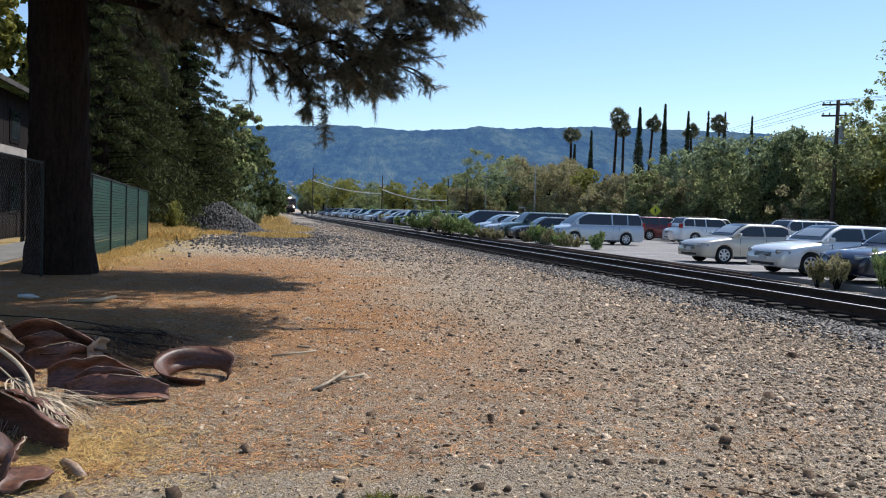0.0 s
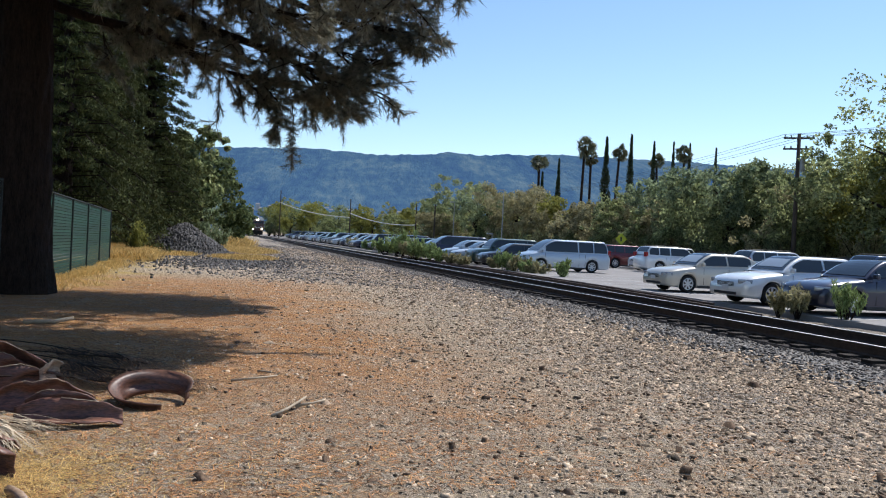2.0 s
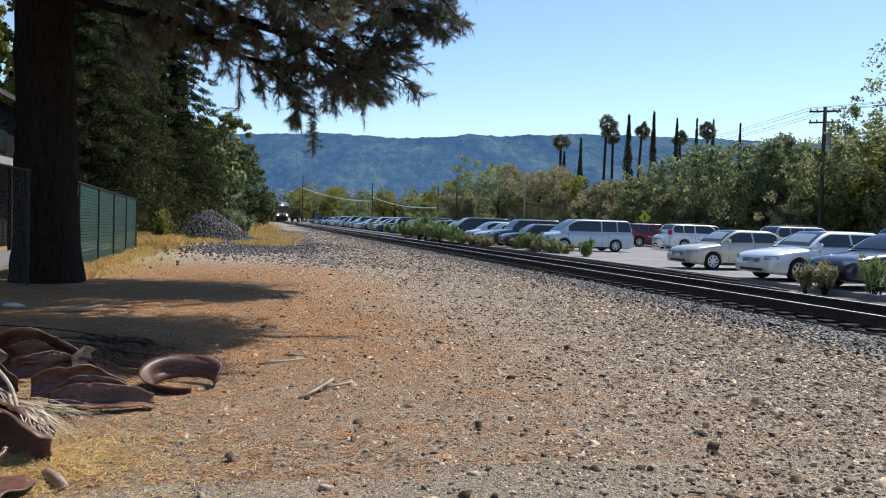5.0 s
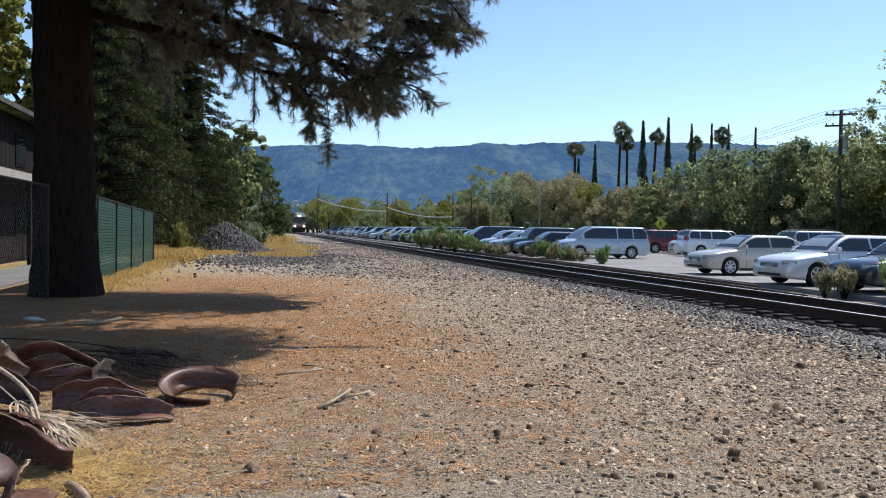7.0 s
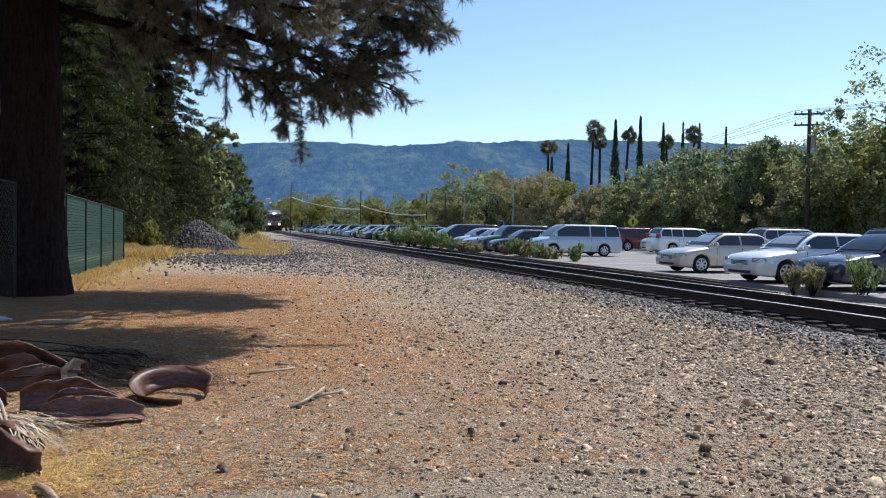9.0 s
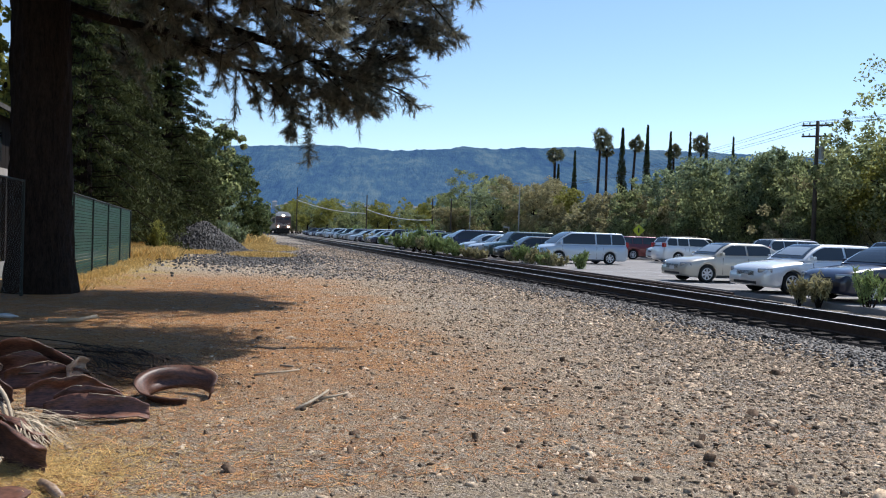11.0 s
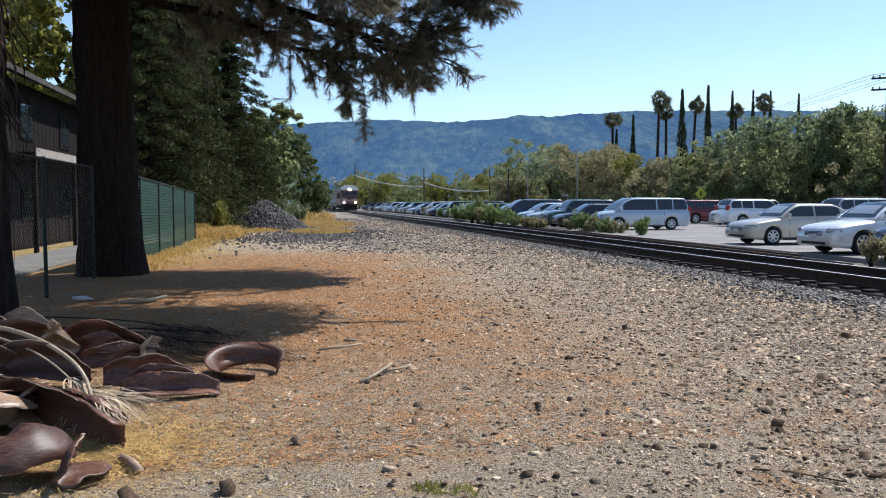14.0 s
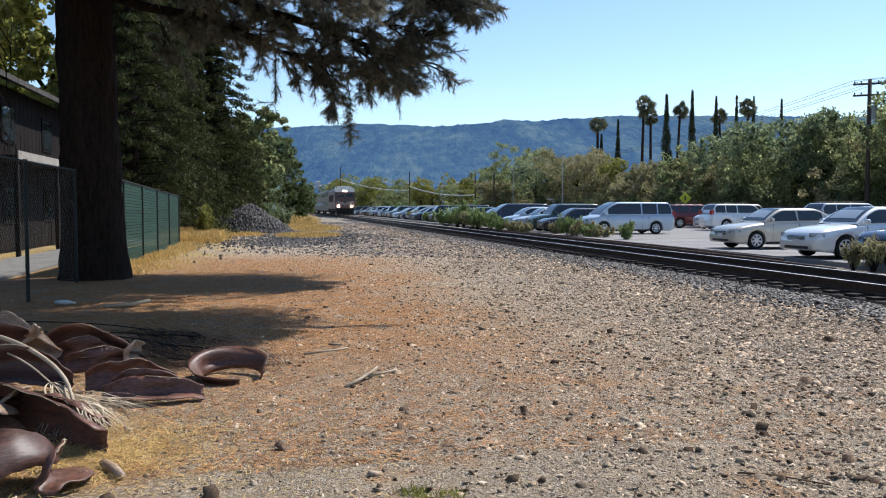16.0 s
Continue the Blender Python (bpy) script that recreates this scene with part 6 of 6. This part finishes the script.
def gravel_pile():
    rng = np.random.default_rng(31)
    cx, cy, R, H = -11.05, 47.2, 2.6, 1.62

    def hgt(x, y):
        q = math.hypot(x / R, y / (R * 0.95))
        return H * max(0, 1 - q ** 1.15) ** 0.95 * (1 + 0.12 * noise.noise((x, y, 3))) if q < 1 else 0
    th = thing("gravel_pile", "conical heap of dark crushed rock on dry ground", "gravel pile")
    n = 40
    vs = [(cx + x, cy + y, hgt(x, y) - 0.06) for x in np.linspace(-R, R, n) for y in np.linspace(-R, R, n)]
    i, j = np.meshgrid(np.arange(n - 1), np.arange(n - 1))
    a = (j * n + i).ravel()
    o = new("core", raw_mesh("core", vs, np.stack([a, a + n, a + n + 1, a + 1], 1), M_DARKSTONE, True))
    o.parent = th
    m = 4200
    q, an = np.sqrt(rng.random(m)) * 1.08, rng.random(m) * 6.283
    p = np.stack([cx + q * np.cos(an) * R, cy + q * np.sin(an) * R * 0.95, np.zeros(m)], 1)
    p[:, 2] = [hgt(x - cx, y - cy) for x, y in p[:, :2]]
    v, f = rock_batch(rng, p, np.clip(rng.normal(0.10, 0.03, m), 0.05, 0.2), 0.8)
    o = new("crushed_rock", raw_mesh("crushed_rock", v, f, M_DARKSTONE))
    o.parent = th
    tagged(o, kind="stuff")
    m = 2600       # spill in front of the heap
    p = np.stack([rng.normal(-6.4, 1.9, m), rng.normal(37, 4.2, m), np.zeros(m)], 1)
    p = drop(p, 0.01)
    v, f = rock_batch(rng, p, np.clip(rng.normal(0.085, 0.03, m), 0.04, 0.16), 0.7)
    tagged(new("spilt_gravel", raw_mesh("spilt_gravel", v, f, M_DARKSTONE)), "dark gravel spilt over the dirt before the heap", "gravel", kind="stuff")


gravel_pile()


def grass_blades(rng, p, h, w):
    n = len(p)
    a = rng.random(n) * 6.283
    side = np.stack([np.cos(a), np.sin(a), np.zeros(n)], 1) * w
    lean = rng.normal(size=(n, 3)) * np.array([0.42, 0.42, 0]) * h[:, None]
    up = np.stack([np.zeros(n), np.zeros(n), h], 1)
    v = np.stack([p - side, p + side, p + up * 0.6 + lean * 0.4 + side * 0.6, p + up + lean], 1).reshape(-1, 3)
    return v, np.arange(4 * n).reshape(-1, 4)


def dry_grass():
    rng = np.random.default_rng(13)

    def tuft_field(name, label, centres, radius, per, hgt, w):
        c = np.repeat(centres, per, 0) + rng.normal(size=(len(centres) * per, 3)) * np.array([radius, radius, 0])
        c = drop(c, -0.01)
        v, f = grass_blades(rng, c, hgt * (0.4 + 0.8 * rng.random(len(c))), w)
        tagged(new(name, raw_mesh(name, v, f, M_STRAW)), label, "grass", kind="stuff")

    # at the foot of the fence, round the heap, along the old siding
    f = td(rng.uniform(18, 34, 150), rng.normal(-3.3, 0.3, 150))
    tuft_field("fence_grass", "dry yellow grass at the foot of the fence", f, 0.16, 36, 0.13, 0.006)
    y = rng.uniform(33, 46, 150)
    k = np.stack([y * rng.uniform(-0.325, -0.272, 150), y, np.zeros(150)], 1)
    tuft_field("tall_dry_grass", "tall dry golden grass beside the gravel heap", k, 0.22, 60, 0.40, 0.008)
    def patch(n, s0, ds, d0, dd):
        a, q = rng.random(n) * 6.283, np.sqrt(rng.random(n))
        return td(s0 + ds * q * np.cos(a), d0 + dd * q * np.sin(a))
    k = np.concatenate([patch(130, 58, 9, 2.3, 1.7), patch(110, 42, 2.8, 1.5, 1.2), patch(26, 43.5, 1.6, -1.6, 0.7), patch(50, 78, 12, 1.6, 1.8)])
    tuft_field("golden_grass", "golden dry grass patches on the gravel", k, 0.26, 90, 0.17, 0.010)
    k = td(rng.uniform(66, 112, 46), rng.uniform(0.4, 3.6, 46))
    tuft_field("weed_fringe", "pale dry weeds along the trees", k, 0.35, 40, 0.7, 0.012)
    c = np.stack([rng.normal(-0.03, 0.10, 16), rng.normal(3.97, 0.07, 16), np.zeros(16)], 1)
    c = drop(np.repeat(c, 26, 0) + rng.normal(size=(416, 3)) * np.array([0.02, 0.02, 0]), -0.004)
    v, f = grass_blades(rng, c, 0.035 * (0.4 + 0.8 * rng.random(416)), 0.0022)
    tagged(new("low_weed", raw_mesh("low_weed", v, f, M_LEAF_YL)), "low yellow-green weed growing on bare dirt", "weed", kind="stuff")
    # matted straw lying flat on the near dirt
    n = 17000
    s = np.exp(rng.uniform(math.log(2.2), math.log(17), n))
    d = rng.normal(-1.9, 1.2, n)
    p = drop(td(s, d), 0.006)
    a, ln = rng.random(n) * 6.283, rng.uniform(0.03, 0.10, n)
    g = np.stack([np.cos(a) * ln, np.sin(a) * ln, rng.normal(0, 0.006, n)], 1)
    w = np.stack([-np.sin(a), np.cos(a), np.zeros(n)], 1) * 0.0016
    v = np.stack([p - w, p + w, p + g + w, p + g - w], 1).reshape(-1, 3)
    tagged(new("straw_litter", raw_mesh("straw_litter", v, np.arange(4 * n).reshape(-1, 4), M_STRAW)), "flattened dry straw lying over the dirt", "straw", kind="stuff")
    n = 4600          # a thicker mat round the fallen fronds
    p = np.stack([rng.normal(-2.05, 0.36, n), rng.normal(4.72, 0.36, n), np.zeros(n)], 1)
    p = drop(p, 0)
    p[:, 2] += 0.004 + 0.03 * rng.random(n) ** 2
    a, ln = rng.random(n) * 6.283, rng.uniform(0.04, 0.13, n)
    g = np.stack([np.cos(a) * ln, np.sin(a) * ln, rng.normal(0, 0.015, n)], 1)
    w = np.stack([-np.sin(a), np.cos(a), np.zeros(n)], 1) * 0.0013
    v = np.stack([p - w, p + w, p + g + w, p + g - w], 1).reshape(-1, 3)
    tagged(new("straw_mat", raw_mesh("straw_mat", v, np.arange(4 * n).reshape(-1, 4), M_STRAW)), "golden straw matted round the fallen fronds", "straw", kind="stuff")
    n = 36000
    s = np.exp(rng.uniform(math.log(4.5), math.log(24), n))
    d = rng.normal(-0.6, 2.2, n)
    p = drop(td(s, d), 0.005)
    a, ln = rng.random(n) * 6.283, rng.uniform(0.04, 0.13, n)
    g = np.stack([np.cos(a) * ln, np.sin(a) * ln, rng.normal(0, 0.004, n)], 1)
    w = np.stack([-np.sin(a), np.cos(a), np.zeros(n)], 1) * (0.0012 + 0.0003 * s[:, None])
    v = np.stack([p - w, p + w, p + g + w, p + g - w], 1).reshape(-1, 3)
    tagged(new("pine_litter", raw_mesh("pine_litter", v, np.arange(4 * n).reshape(-1, 4), M_RUST)), "rust-brown fallen pine needles over the dirt", "pine litter", kind="stuff")


M_RUST = material("fallen_needles", (0.14, 0.055, 0.024), (0.56, 0.29, 0.12), 4, 0.8, bump=0, island=0.7)
dry_grass()


# ---- fallen palm fronds ----
M_SHEATH_TAN = material("tan_palm_sheath", (0.16, 0.09, 0.055), (0.50, 0.36, 0.24), 3, 0.45, bump=0.35, dist=0.004, stretch=(1, 1, 5), fine=26)


def sheath(x, y, z, yaw, length, bend, width, lean=12, curl=35, rise=0.0, twist=0.0, tilt=0.0, roll=0.0, name="palm_sheath", mat=None):
    """A dry leaf base: a curved trough of thick fibre that arcs along the ground. bend: degrees it turns on its way;
    lean: degrees its face tips from upright; rise: how high its middle arches; twist: degrees from end to end."""
    bm = bmesh.new()
    nu, nv = 26, 7
    p, a = Vector((0, 0, 0)), radians(yaw)
    pts = []
    for i in range(nu + 1):
        pts.append((p.copy(), a))
        p = p + Vector((math.cos(a), math.sin(a), 0)) * (length / nu)
        a += radians(bend) / nu
    rng = random.Random(x * 31 + y * 7)
    ph = rng.uniform(0, 6)
    grid = []
    for i, (q, a) in enumerate(pts):
        u = i / nu
        w = width * (0.30 + 0.70 * math.sin(math.pi * min(1, 0.12 + u * 0.82)) ** 0.7)
        side = Vector((-math.sin(a), math.cos(a), 0))
        ln = radians(lean + twist * (u - 0.5))
        row = []
        for j in range(nv + 1):
            k = j / nv - 0.5
            c = radians(curl) * k * 2
            off = side * (math.sin(ln) * k * w + math.cos(ln) * (math.cos(c) - 1) * w * 0.55)
            up = math.cos(ln) * k * w + 0.5 * w * abs(math.cos(ln)) + math.sin(ln) * (1 - math.cos(c)) * w * 0.4 + rise * math.sin(math.pi * u)
            wav = 0.042 * noise.noise((u * 4 + ph, k * 3, ph)) + 0.008 * noise.noise((u * 17, k * 9, ph)) + (0.007 * noise.noise((u * 26, ph, k)) if j in (0, nv) else 0)
            row.append(bm.verts.new(q + off + side * wav + Vector((0, 0, up + wav * 0.6))))
        grid.append(row)
    for i in range(nu):
        for j in range(nv):
            bm.faces.new((grid[i][j], grid[i + 1][j], grid[i + 1][j + 1], grid[i][j + 1]))
    bm.normal_update()
    ext = bmesh.ops.solidify(bm, geom=list(bm.faces), thickness=0.009)
    bmesh.ops.recalc_face_normals(bm, faces=bm.faces)
    th = thing(name, "curled brown dry palm leaf base lying on the ground", "palm debris", "fallen palm debris", m=Matrix.Translation((x, y, ground_z(x, y) + z)) @ pose(0, 0, 0, tilt, roll, 0))
    part("husk", bm, mat or M_SHEATH, th, smooth=True)
    # frayed pale rim
    bm = bmesh.new()
    top = []
    for i, (q, a) in enumerate(pts):
        u = i / nu
        w = width * (0.30 + 0.70 * math.sin(math.pi * min(1, 0.12 + u * 0.82)) ** 0.7)
        side = Vector((-math.sin(a), math.cos(a), 0))
        ln = radians(lean + twist * (u - 0.5))
        c = radians(curl)
        k = 0.5
        wav = 0.042 * noise.noise((u * 4 + ph, k * 3, ph)) + 0.008 * noise.noise((u * 17, k * 9, ph)) + 0.007 * noise.noise((u * 26, ph, k))
        off = side * (math.sin(ln) * k * w + math.cos(ln) * (math.cos(c) - 1) * w * 0.55 + wav)
        up = math.cos(ln) * k * w + 0.5 * w * abs(math.cos(ln)) + math.sin(ln) * (1 - math.cos(c)) * w * 0.4 + rise * math.sin(math.pi * u)
        top.append(q + off + Vector((0, 0, up + wav * 0.6 + 0.002)))
    i0 = rng.randint(0, nu // 2)
    top = top[i0:i0 + rng.randint(7, 16)]
    tube(bm, top, [0.0015 + 0.003 * rng.random() for _ in top], 5)
    part("rim", bm, M_SHEATH_PALE, th, "frayed pale edge", smooth=True)
    return th


def frond(pts, fan_at, spread, n, blade, label="dry palm frond with bleached stalk and leaflets", dull=False, stalk=0.020):
    """A stalk through the points with a fan of dry leaflets at its end. dull: dark colour that stands for shade."""
    rng = np.random.default_rng(int(abs(pts[0][0]) * 100))
    pts = [Vector(q) for q in pts]
    for _ in range(2):          # round off the bends of the stalk
        cut = [pts[0]]
        for a, b in zip(pts, pts[1:]):
            cut += [a.lerp(b, 0.25), a.lerp(b, 0.75)]
        pts = cut + [pts[-1]]
    th = thing("palm_frond", label, "palm frond", "fallen palm debris")
    bm = bmesh.new()
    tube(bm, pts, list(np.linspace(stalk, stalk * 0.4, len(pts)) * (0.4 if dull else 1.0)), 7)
    part("stalk", bm, M_SKIRT_SHADED_FROND if dull else M_SHEATH_PALE, th, smooth=True)
    e = np.array(pts[-1])
    d = np.array(pts[-1]) - np.array(pts[-2])
    a0 = math.atan2(d[1], d[0])
    bm = bmesh.new()
    for i in range(n):
        a = a0 + spread * (i / max(1, n - 1) - 0.5) + rng.normal() * 0.10
        ln = blade * rng.uniform(0.55, 1.15)
        o = Vector(e - d / np.linalg.norm(d) * rng.uniform(0, fan_at))
        t = o + Vector((math.cos(a) * ln, math.sin(a) * ln, 0))
        t.z = ground_z(t.x, t.y) + rng.uniform(0.005, 0.05)
        s = Vector((-math.sin(a), math.cos(a), 0)) * rng.uniform(0.002, 0.0055)
        sway, arch = s.normalized() * rng.normal() * 0.035, rng.uniform(0.0, 0.07)
        row = []
        for k in range(5):
            u = k / 5
            q = o.lerp(t, u) + sway * math.sin(math.pi * u) + Vector((0, 0, arch * math.sin(math.pi * u)))
            w = s * (0.5 + 0.7 * math.sin(math.pi * min(1, u + 0.2)))
            row.append((bm.verts.new(q - w), bm.verts.new(q + w)))
        for q, r in zip(row, row[1:]):
            bm.faces.new((q[0], q[1], r[1], r[0]))
        bm.faces.new((row[-1][0], row[-1][1], bm.verts.new(t)))
    tagged(part("fan", bm, M_SKIRT_SHADED_FROND if dull else M_SHEATH_PALE, th), kind="stuff")
    return th


def palm_debris():
    S = sheath
    # ring that lies open towards the sun
    S(-1.46, 6.72, 0.0, 88, 1.46, 305, 0.19, lean=-24, curl=30, tilt=10)
    # boat-shaped husks in front
    S(-2.42, 5.84, 0.0, 10, 0.70, 8, 0.21, lean=52, curl=80)
    S(-2.40, 5.98, 0.0, 2, 0.50, 26, 0.22, lean=20, curl=60)
    S(-2.72, 6.28, 0.0, 22, 0.66, -22, 0.24, lean=22, curl=60)
    # strap with a pale turned-up end, the tall trough behind it
    S(-3.15, 6.86, 0.02, 4, 0.66, 44, 0.20, lean=12, curl=50)
    S(-2.70, 6.98, 0.05, 30, 0.26, 90, 0.20, lean=4, curl=50, mat=M_SHEATH_TAN)
    S(-3.58, 7.36, 0.0, 0, 0.92, -16, 0.38, lean=-14, curl=56, rise=0.03)
    S(-3.40, 7.22, 0.0, 8, 0.60, -10, 0.26, lean=8, curl=60)
    # upright tan curls
    S(-3.60, 7.00, 0.06, 70, 0.40, -110, 0.36, lean=2, curl=130, mat=M_SHEATH_TAN)
    S(-4.30, 7.60, 0.14, 4, 0.62, -36, 0.28, lean=48, curl=80, rise=0.06, mat=M_SHEATH_TAN)
    S(-4.25, 7.30, 0.0, -4, 0.80, 20, 0.34, lean=10, curl=70, rise=0.05)
    S(-4.75, 7.55, 0.02, 10, 0.90, -30, 0.32, lean=16, curl=75, rise=0.08)
    # the broad dark husk under the bleached stalk
    S(-3.04, 5.44, 0.0, -36, 1.34, 6, 0.36, lean=-18, curl=60, rise=0.02)
    S(-2.80, 5.62, 0.0, -22, 0.80, -20, 0.26, lean=-30, curl=70)
    # the near heap
    S(-2.80, 4.98, 0.02, 66, 0.34, 75, 0.24, lean=4, curl=120, mat=M_SHEATH_TAN)
    S(-3.40, 4.52, 0.03, 34, 0.98, 28, 0.34, lean=-24, curl=80, rise=0.04)
    S(-2.98, 4.60, 0.17, 40, 0.52, 30, 0.34, lean=-62, curl=100, rise=0.04, mat=M_SHEATH_TAN)
    S(-2.32, 3.98, 0.19, 46, 0.44, 44, 0.36, lean=-84, curl=105, rise=0.07)
    S(-1.98, 3.98, 0.0, 84, 0.36, 50, 0.20, lean=32, curl=120)
    S(-3.10, 4.20, 0.0, 26, 0.80, 30, 0.26, lean=-40, curl=85)
    S(-2.72, 4.06, 0.02, 40, 0.50, 40, 0.20, lean=-20, curl=90)
    S(-3.80, 5.00, 0.02, 18, 0.90, -30, 0.32, lean=-26, curl=80, rise=0.06)
    S(-3.60, 5.60, 0.02, -18, 0.90, 30, 0.30, lean=-24, curl=80, rise=0.06)
    S(-4.15, 5.90, 0.0, 20, 0.97, 40, 0.28, lean=28, curl=90, rise=0.10)
    S(-4.60, 6.50, 0.0, 30, 0.97, 40, 0.28, lean=25, curl=82, rise=0.08)
    S(-3.60, 4.10, 0.0, 60, 0.76, -50, 0.25, lean=25, curl=90)
    S(-3.70, 6.35, 0.0, 10, 0.90, -30, 0.28, lean=20, curl=80, rise=0.06)
    # bleached stalk arching over the heap into a spread of split leaflets, straw-coloured leaflets beside it
    frond([(-4.15, 7.2, 0.34), (-3.62, 6.75, 0.36), (-3.08, 6.25, 0.32), (-2.66, 5.82, 0.22), (-2.42, 5.42, 0.10)], 0.10, 0.85, 90, 0.62, stalk=0.024)
    frond([(-4.15, 7.05, 0.30), (-3.62, 6.60, 0.31), (-3.08, 6.12, 0.26), (-2.70, 5.74, 0.16)], 0.10, 0.5, 24, 0.35, stalk=0.012)
    frond([(-3.2, 5.80, 0.10), (-2.8, 5.74, 0.07), (-2.52, 5.70, 0.05)], 0.25, 0.34, 70, 0.66)
    frond([(-5.0, 7.2, 0.34), (-4.5, 6.75, 0.34), (-4.1, 6.45, 0.32)], 0.35, 1.0, 90, 0.6)
    frond([(-4.8, 6.2, 0.36), (-4.2, 6.1, 0.34), (-3.7, 5.95, 0.30)], 0.6, 1.1, 90, 0.5)
    frond([(-3.0, 4.45, 0.18), (-2.72, 4.30, 0.16), (-2.58, 4.18, 0.10)], 0.1, 0.8, 40, 0.34)
    # fronds of the dark tangle, with its shade put into their colour
    frond([(-3.9, 8.0, 0.2), (-3.0, 8.0, 0.16), (-2.3, 7.7, 0.06)], 0.7, 1.5, 90, 0.55, "grey-brown palm frond with shade put into its colour", True)
    frond([(-4.6, 8.8, 0.2), (-3.6, 8.9, 0.16), (-2.6, 8.6, 0.06)], 0.8, 1.6, 90, 0.6, "grey-brown palm frond with shade put into its colour", True)
    frond([(-3.0, 7.5, 0.15), (-2.5, 7.4, 0.12), (-2.0, 7.2, 0.05)], 0.4, 1.2, 60, 0.45, "grey-brown palm frond with shade put into its colour", True)
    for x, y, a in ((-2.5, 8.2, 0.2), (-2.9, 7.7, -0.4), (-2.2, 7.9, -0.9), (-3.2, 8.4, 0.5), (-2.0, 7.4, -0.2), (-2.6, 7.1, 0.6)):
        frond([(x - 0.5 * math.cos(a), y - 0.5 * math.sin(a), 0.16), (x, y, 0.14), (x + 0.4 * math.cos(a), y + 0.4 * math.sin(a), 0.05)], 0.6, 1.8, 80, 0.45, "grey-brown palm frond with shade put into its colour", True)


palm_debris()


def small_litter():
    # curled pale leaf, sticks, a cone-like stub, bits of paper and a bottle
    def stick(pts, r, label, name="stick", mat=None):
        bm = bmesh.new()
        tube(bm, [(x, y, ground_z(x, y) + z) for x, y, z in pts], [r * (1 - 0.35 * i / len(pts)) for i in range(len(pts))], 6)
        tagged(part(name, bm, mat or M_SHEATH_PALE, smooth=True), label, name)
    stick([(-0.76, 6.45, 0.01), (-0.66, 6.62, 0.035), (-0.58, 6.80, 0.06), (-0.55, 6.9, 0.07)], 0.014, "pale curled dry leaf stalk on the dirt", "dry_leaf")
    stick([(-0.62, 6.78, 0.02), (-0.48, 6.84, 0.035), (-0.40, 6.93, 0.04)], 0.012, "pale curled dry leaf tip on the dirt", "dry_leaf")
    stick([(-1.32, 7.85, 0.012), (-1.05, 8.05, 0.02), (-0.94, 8.2, 0.014)], 0.011, "thin grey-brown stick lying on the dirt")
    stick([(-1.16, 8.45, 0.012), (-1.02, 8.35, 0.02)], 0.012, "short grey stick lying on the dirt")
    stick([(1.55, 4.32, 0.01), (1.72, 4.25, 0.02), (1.95, 4.12, 0.012)], 0.006, "thin grey-brown twig on the gravel", mat=M_BROWNSTONE)
    stick([(1.82, 4.2, 0.01), (1.92, 4.26, 0.014)], 0.005, "thin grey-brown twig on the gravel", mat=M_BROWNSTONE)
    stick([(-1.84, 4.46, 0.02), (-1.75, 4.36, 0.03), (-1.66, 4.25, 0.02)], 0.030, "short pale stub of palm stalk on straw", "palm_stub", M_SHEATH_TAN)
    stick([(-4.75, 11.6, 0.03), (-4.4, 11.75, 0.035), (-4.2, 11.9, 0.07)], 0.035, "bleached strip of palm fibre in shade", "palm_strip")
    bm = bmesh.new()
    tube(bm, [(-5.55, 11.9, 0.05), (-5.42, 11.85, 0.055), (-5.32, 11.8, 0.055), (-5.26, 11.78, 0.055), (-5.22, 11.76, 0.055)], [0.034, 0.036, 0.034, 0.014, 0.013], 10)
    o = part("plastic_bottle", bm, plain("clear_crumpled_plastic", (0.55, 0.58, 0.60), 0.12, coat=0.5), smooth=True)
    tagged(o, "crumpled clear plastic bottle lying in shade", "bottle")


small_litter()


def motions():
    mid, z = sum(RAIL_D) / 2, RAIL_Z - 0.02
    fronts = [(0.0, 219.0), (2.0, 214.0), (4.0, 208.0), (7.0, 198.0), (9.0, 189.0), (12.0, 171.0), (14.0, 154.5), (16.0, 132.0)]
    for ob, back in [(LOCO, 0.0)] + [(c, 18.2 + 26.2 * i) for i, c in enumerate(COACHES)]:
        walk(ob, [(t, Matrix.Translation(T(s + back, mid, z)) @ pose(0, 0, 0, 0, 0, 11.28 - 90)) for t, s in fronts])


motions()
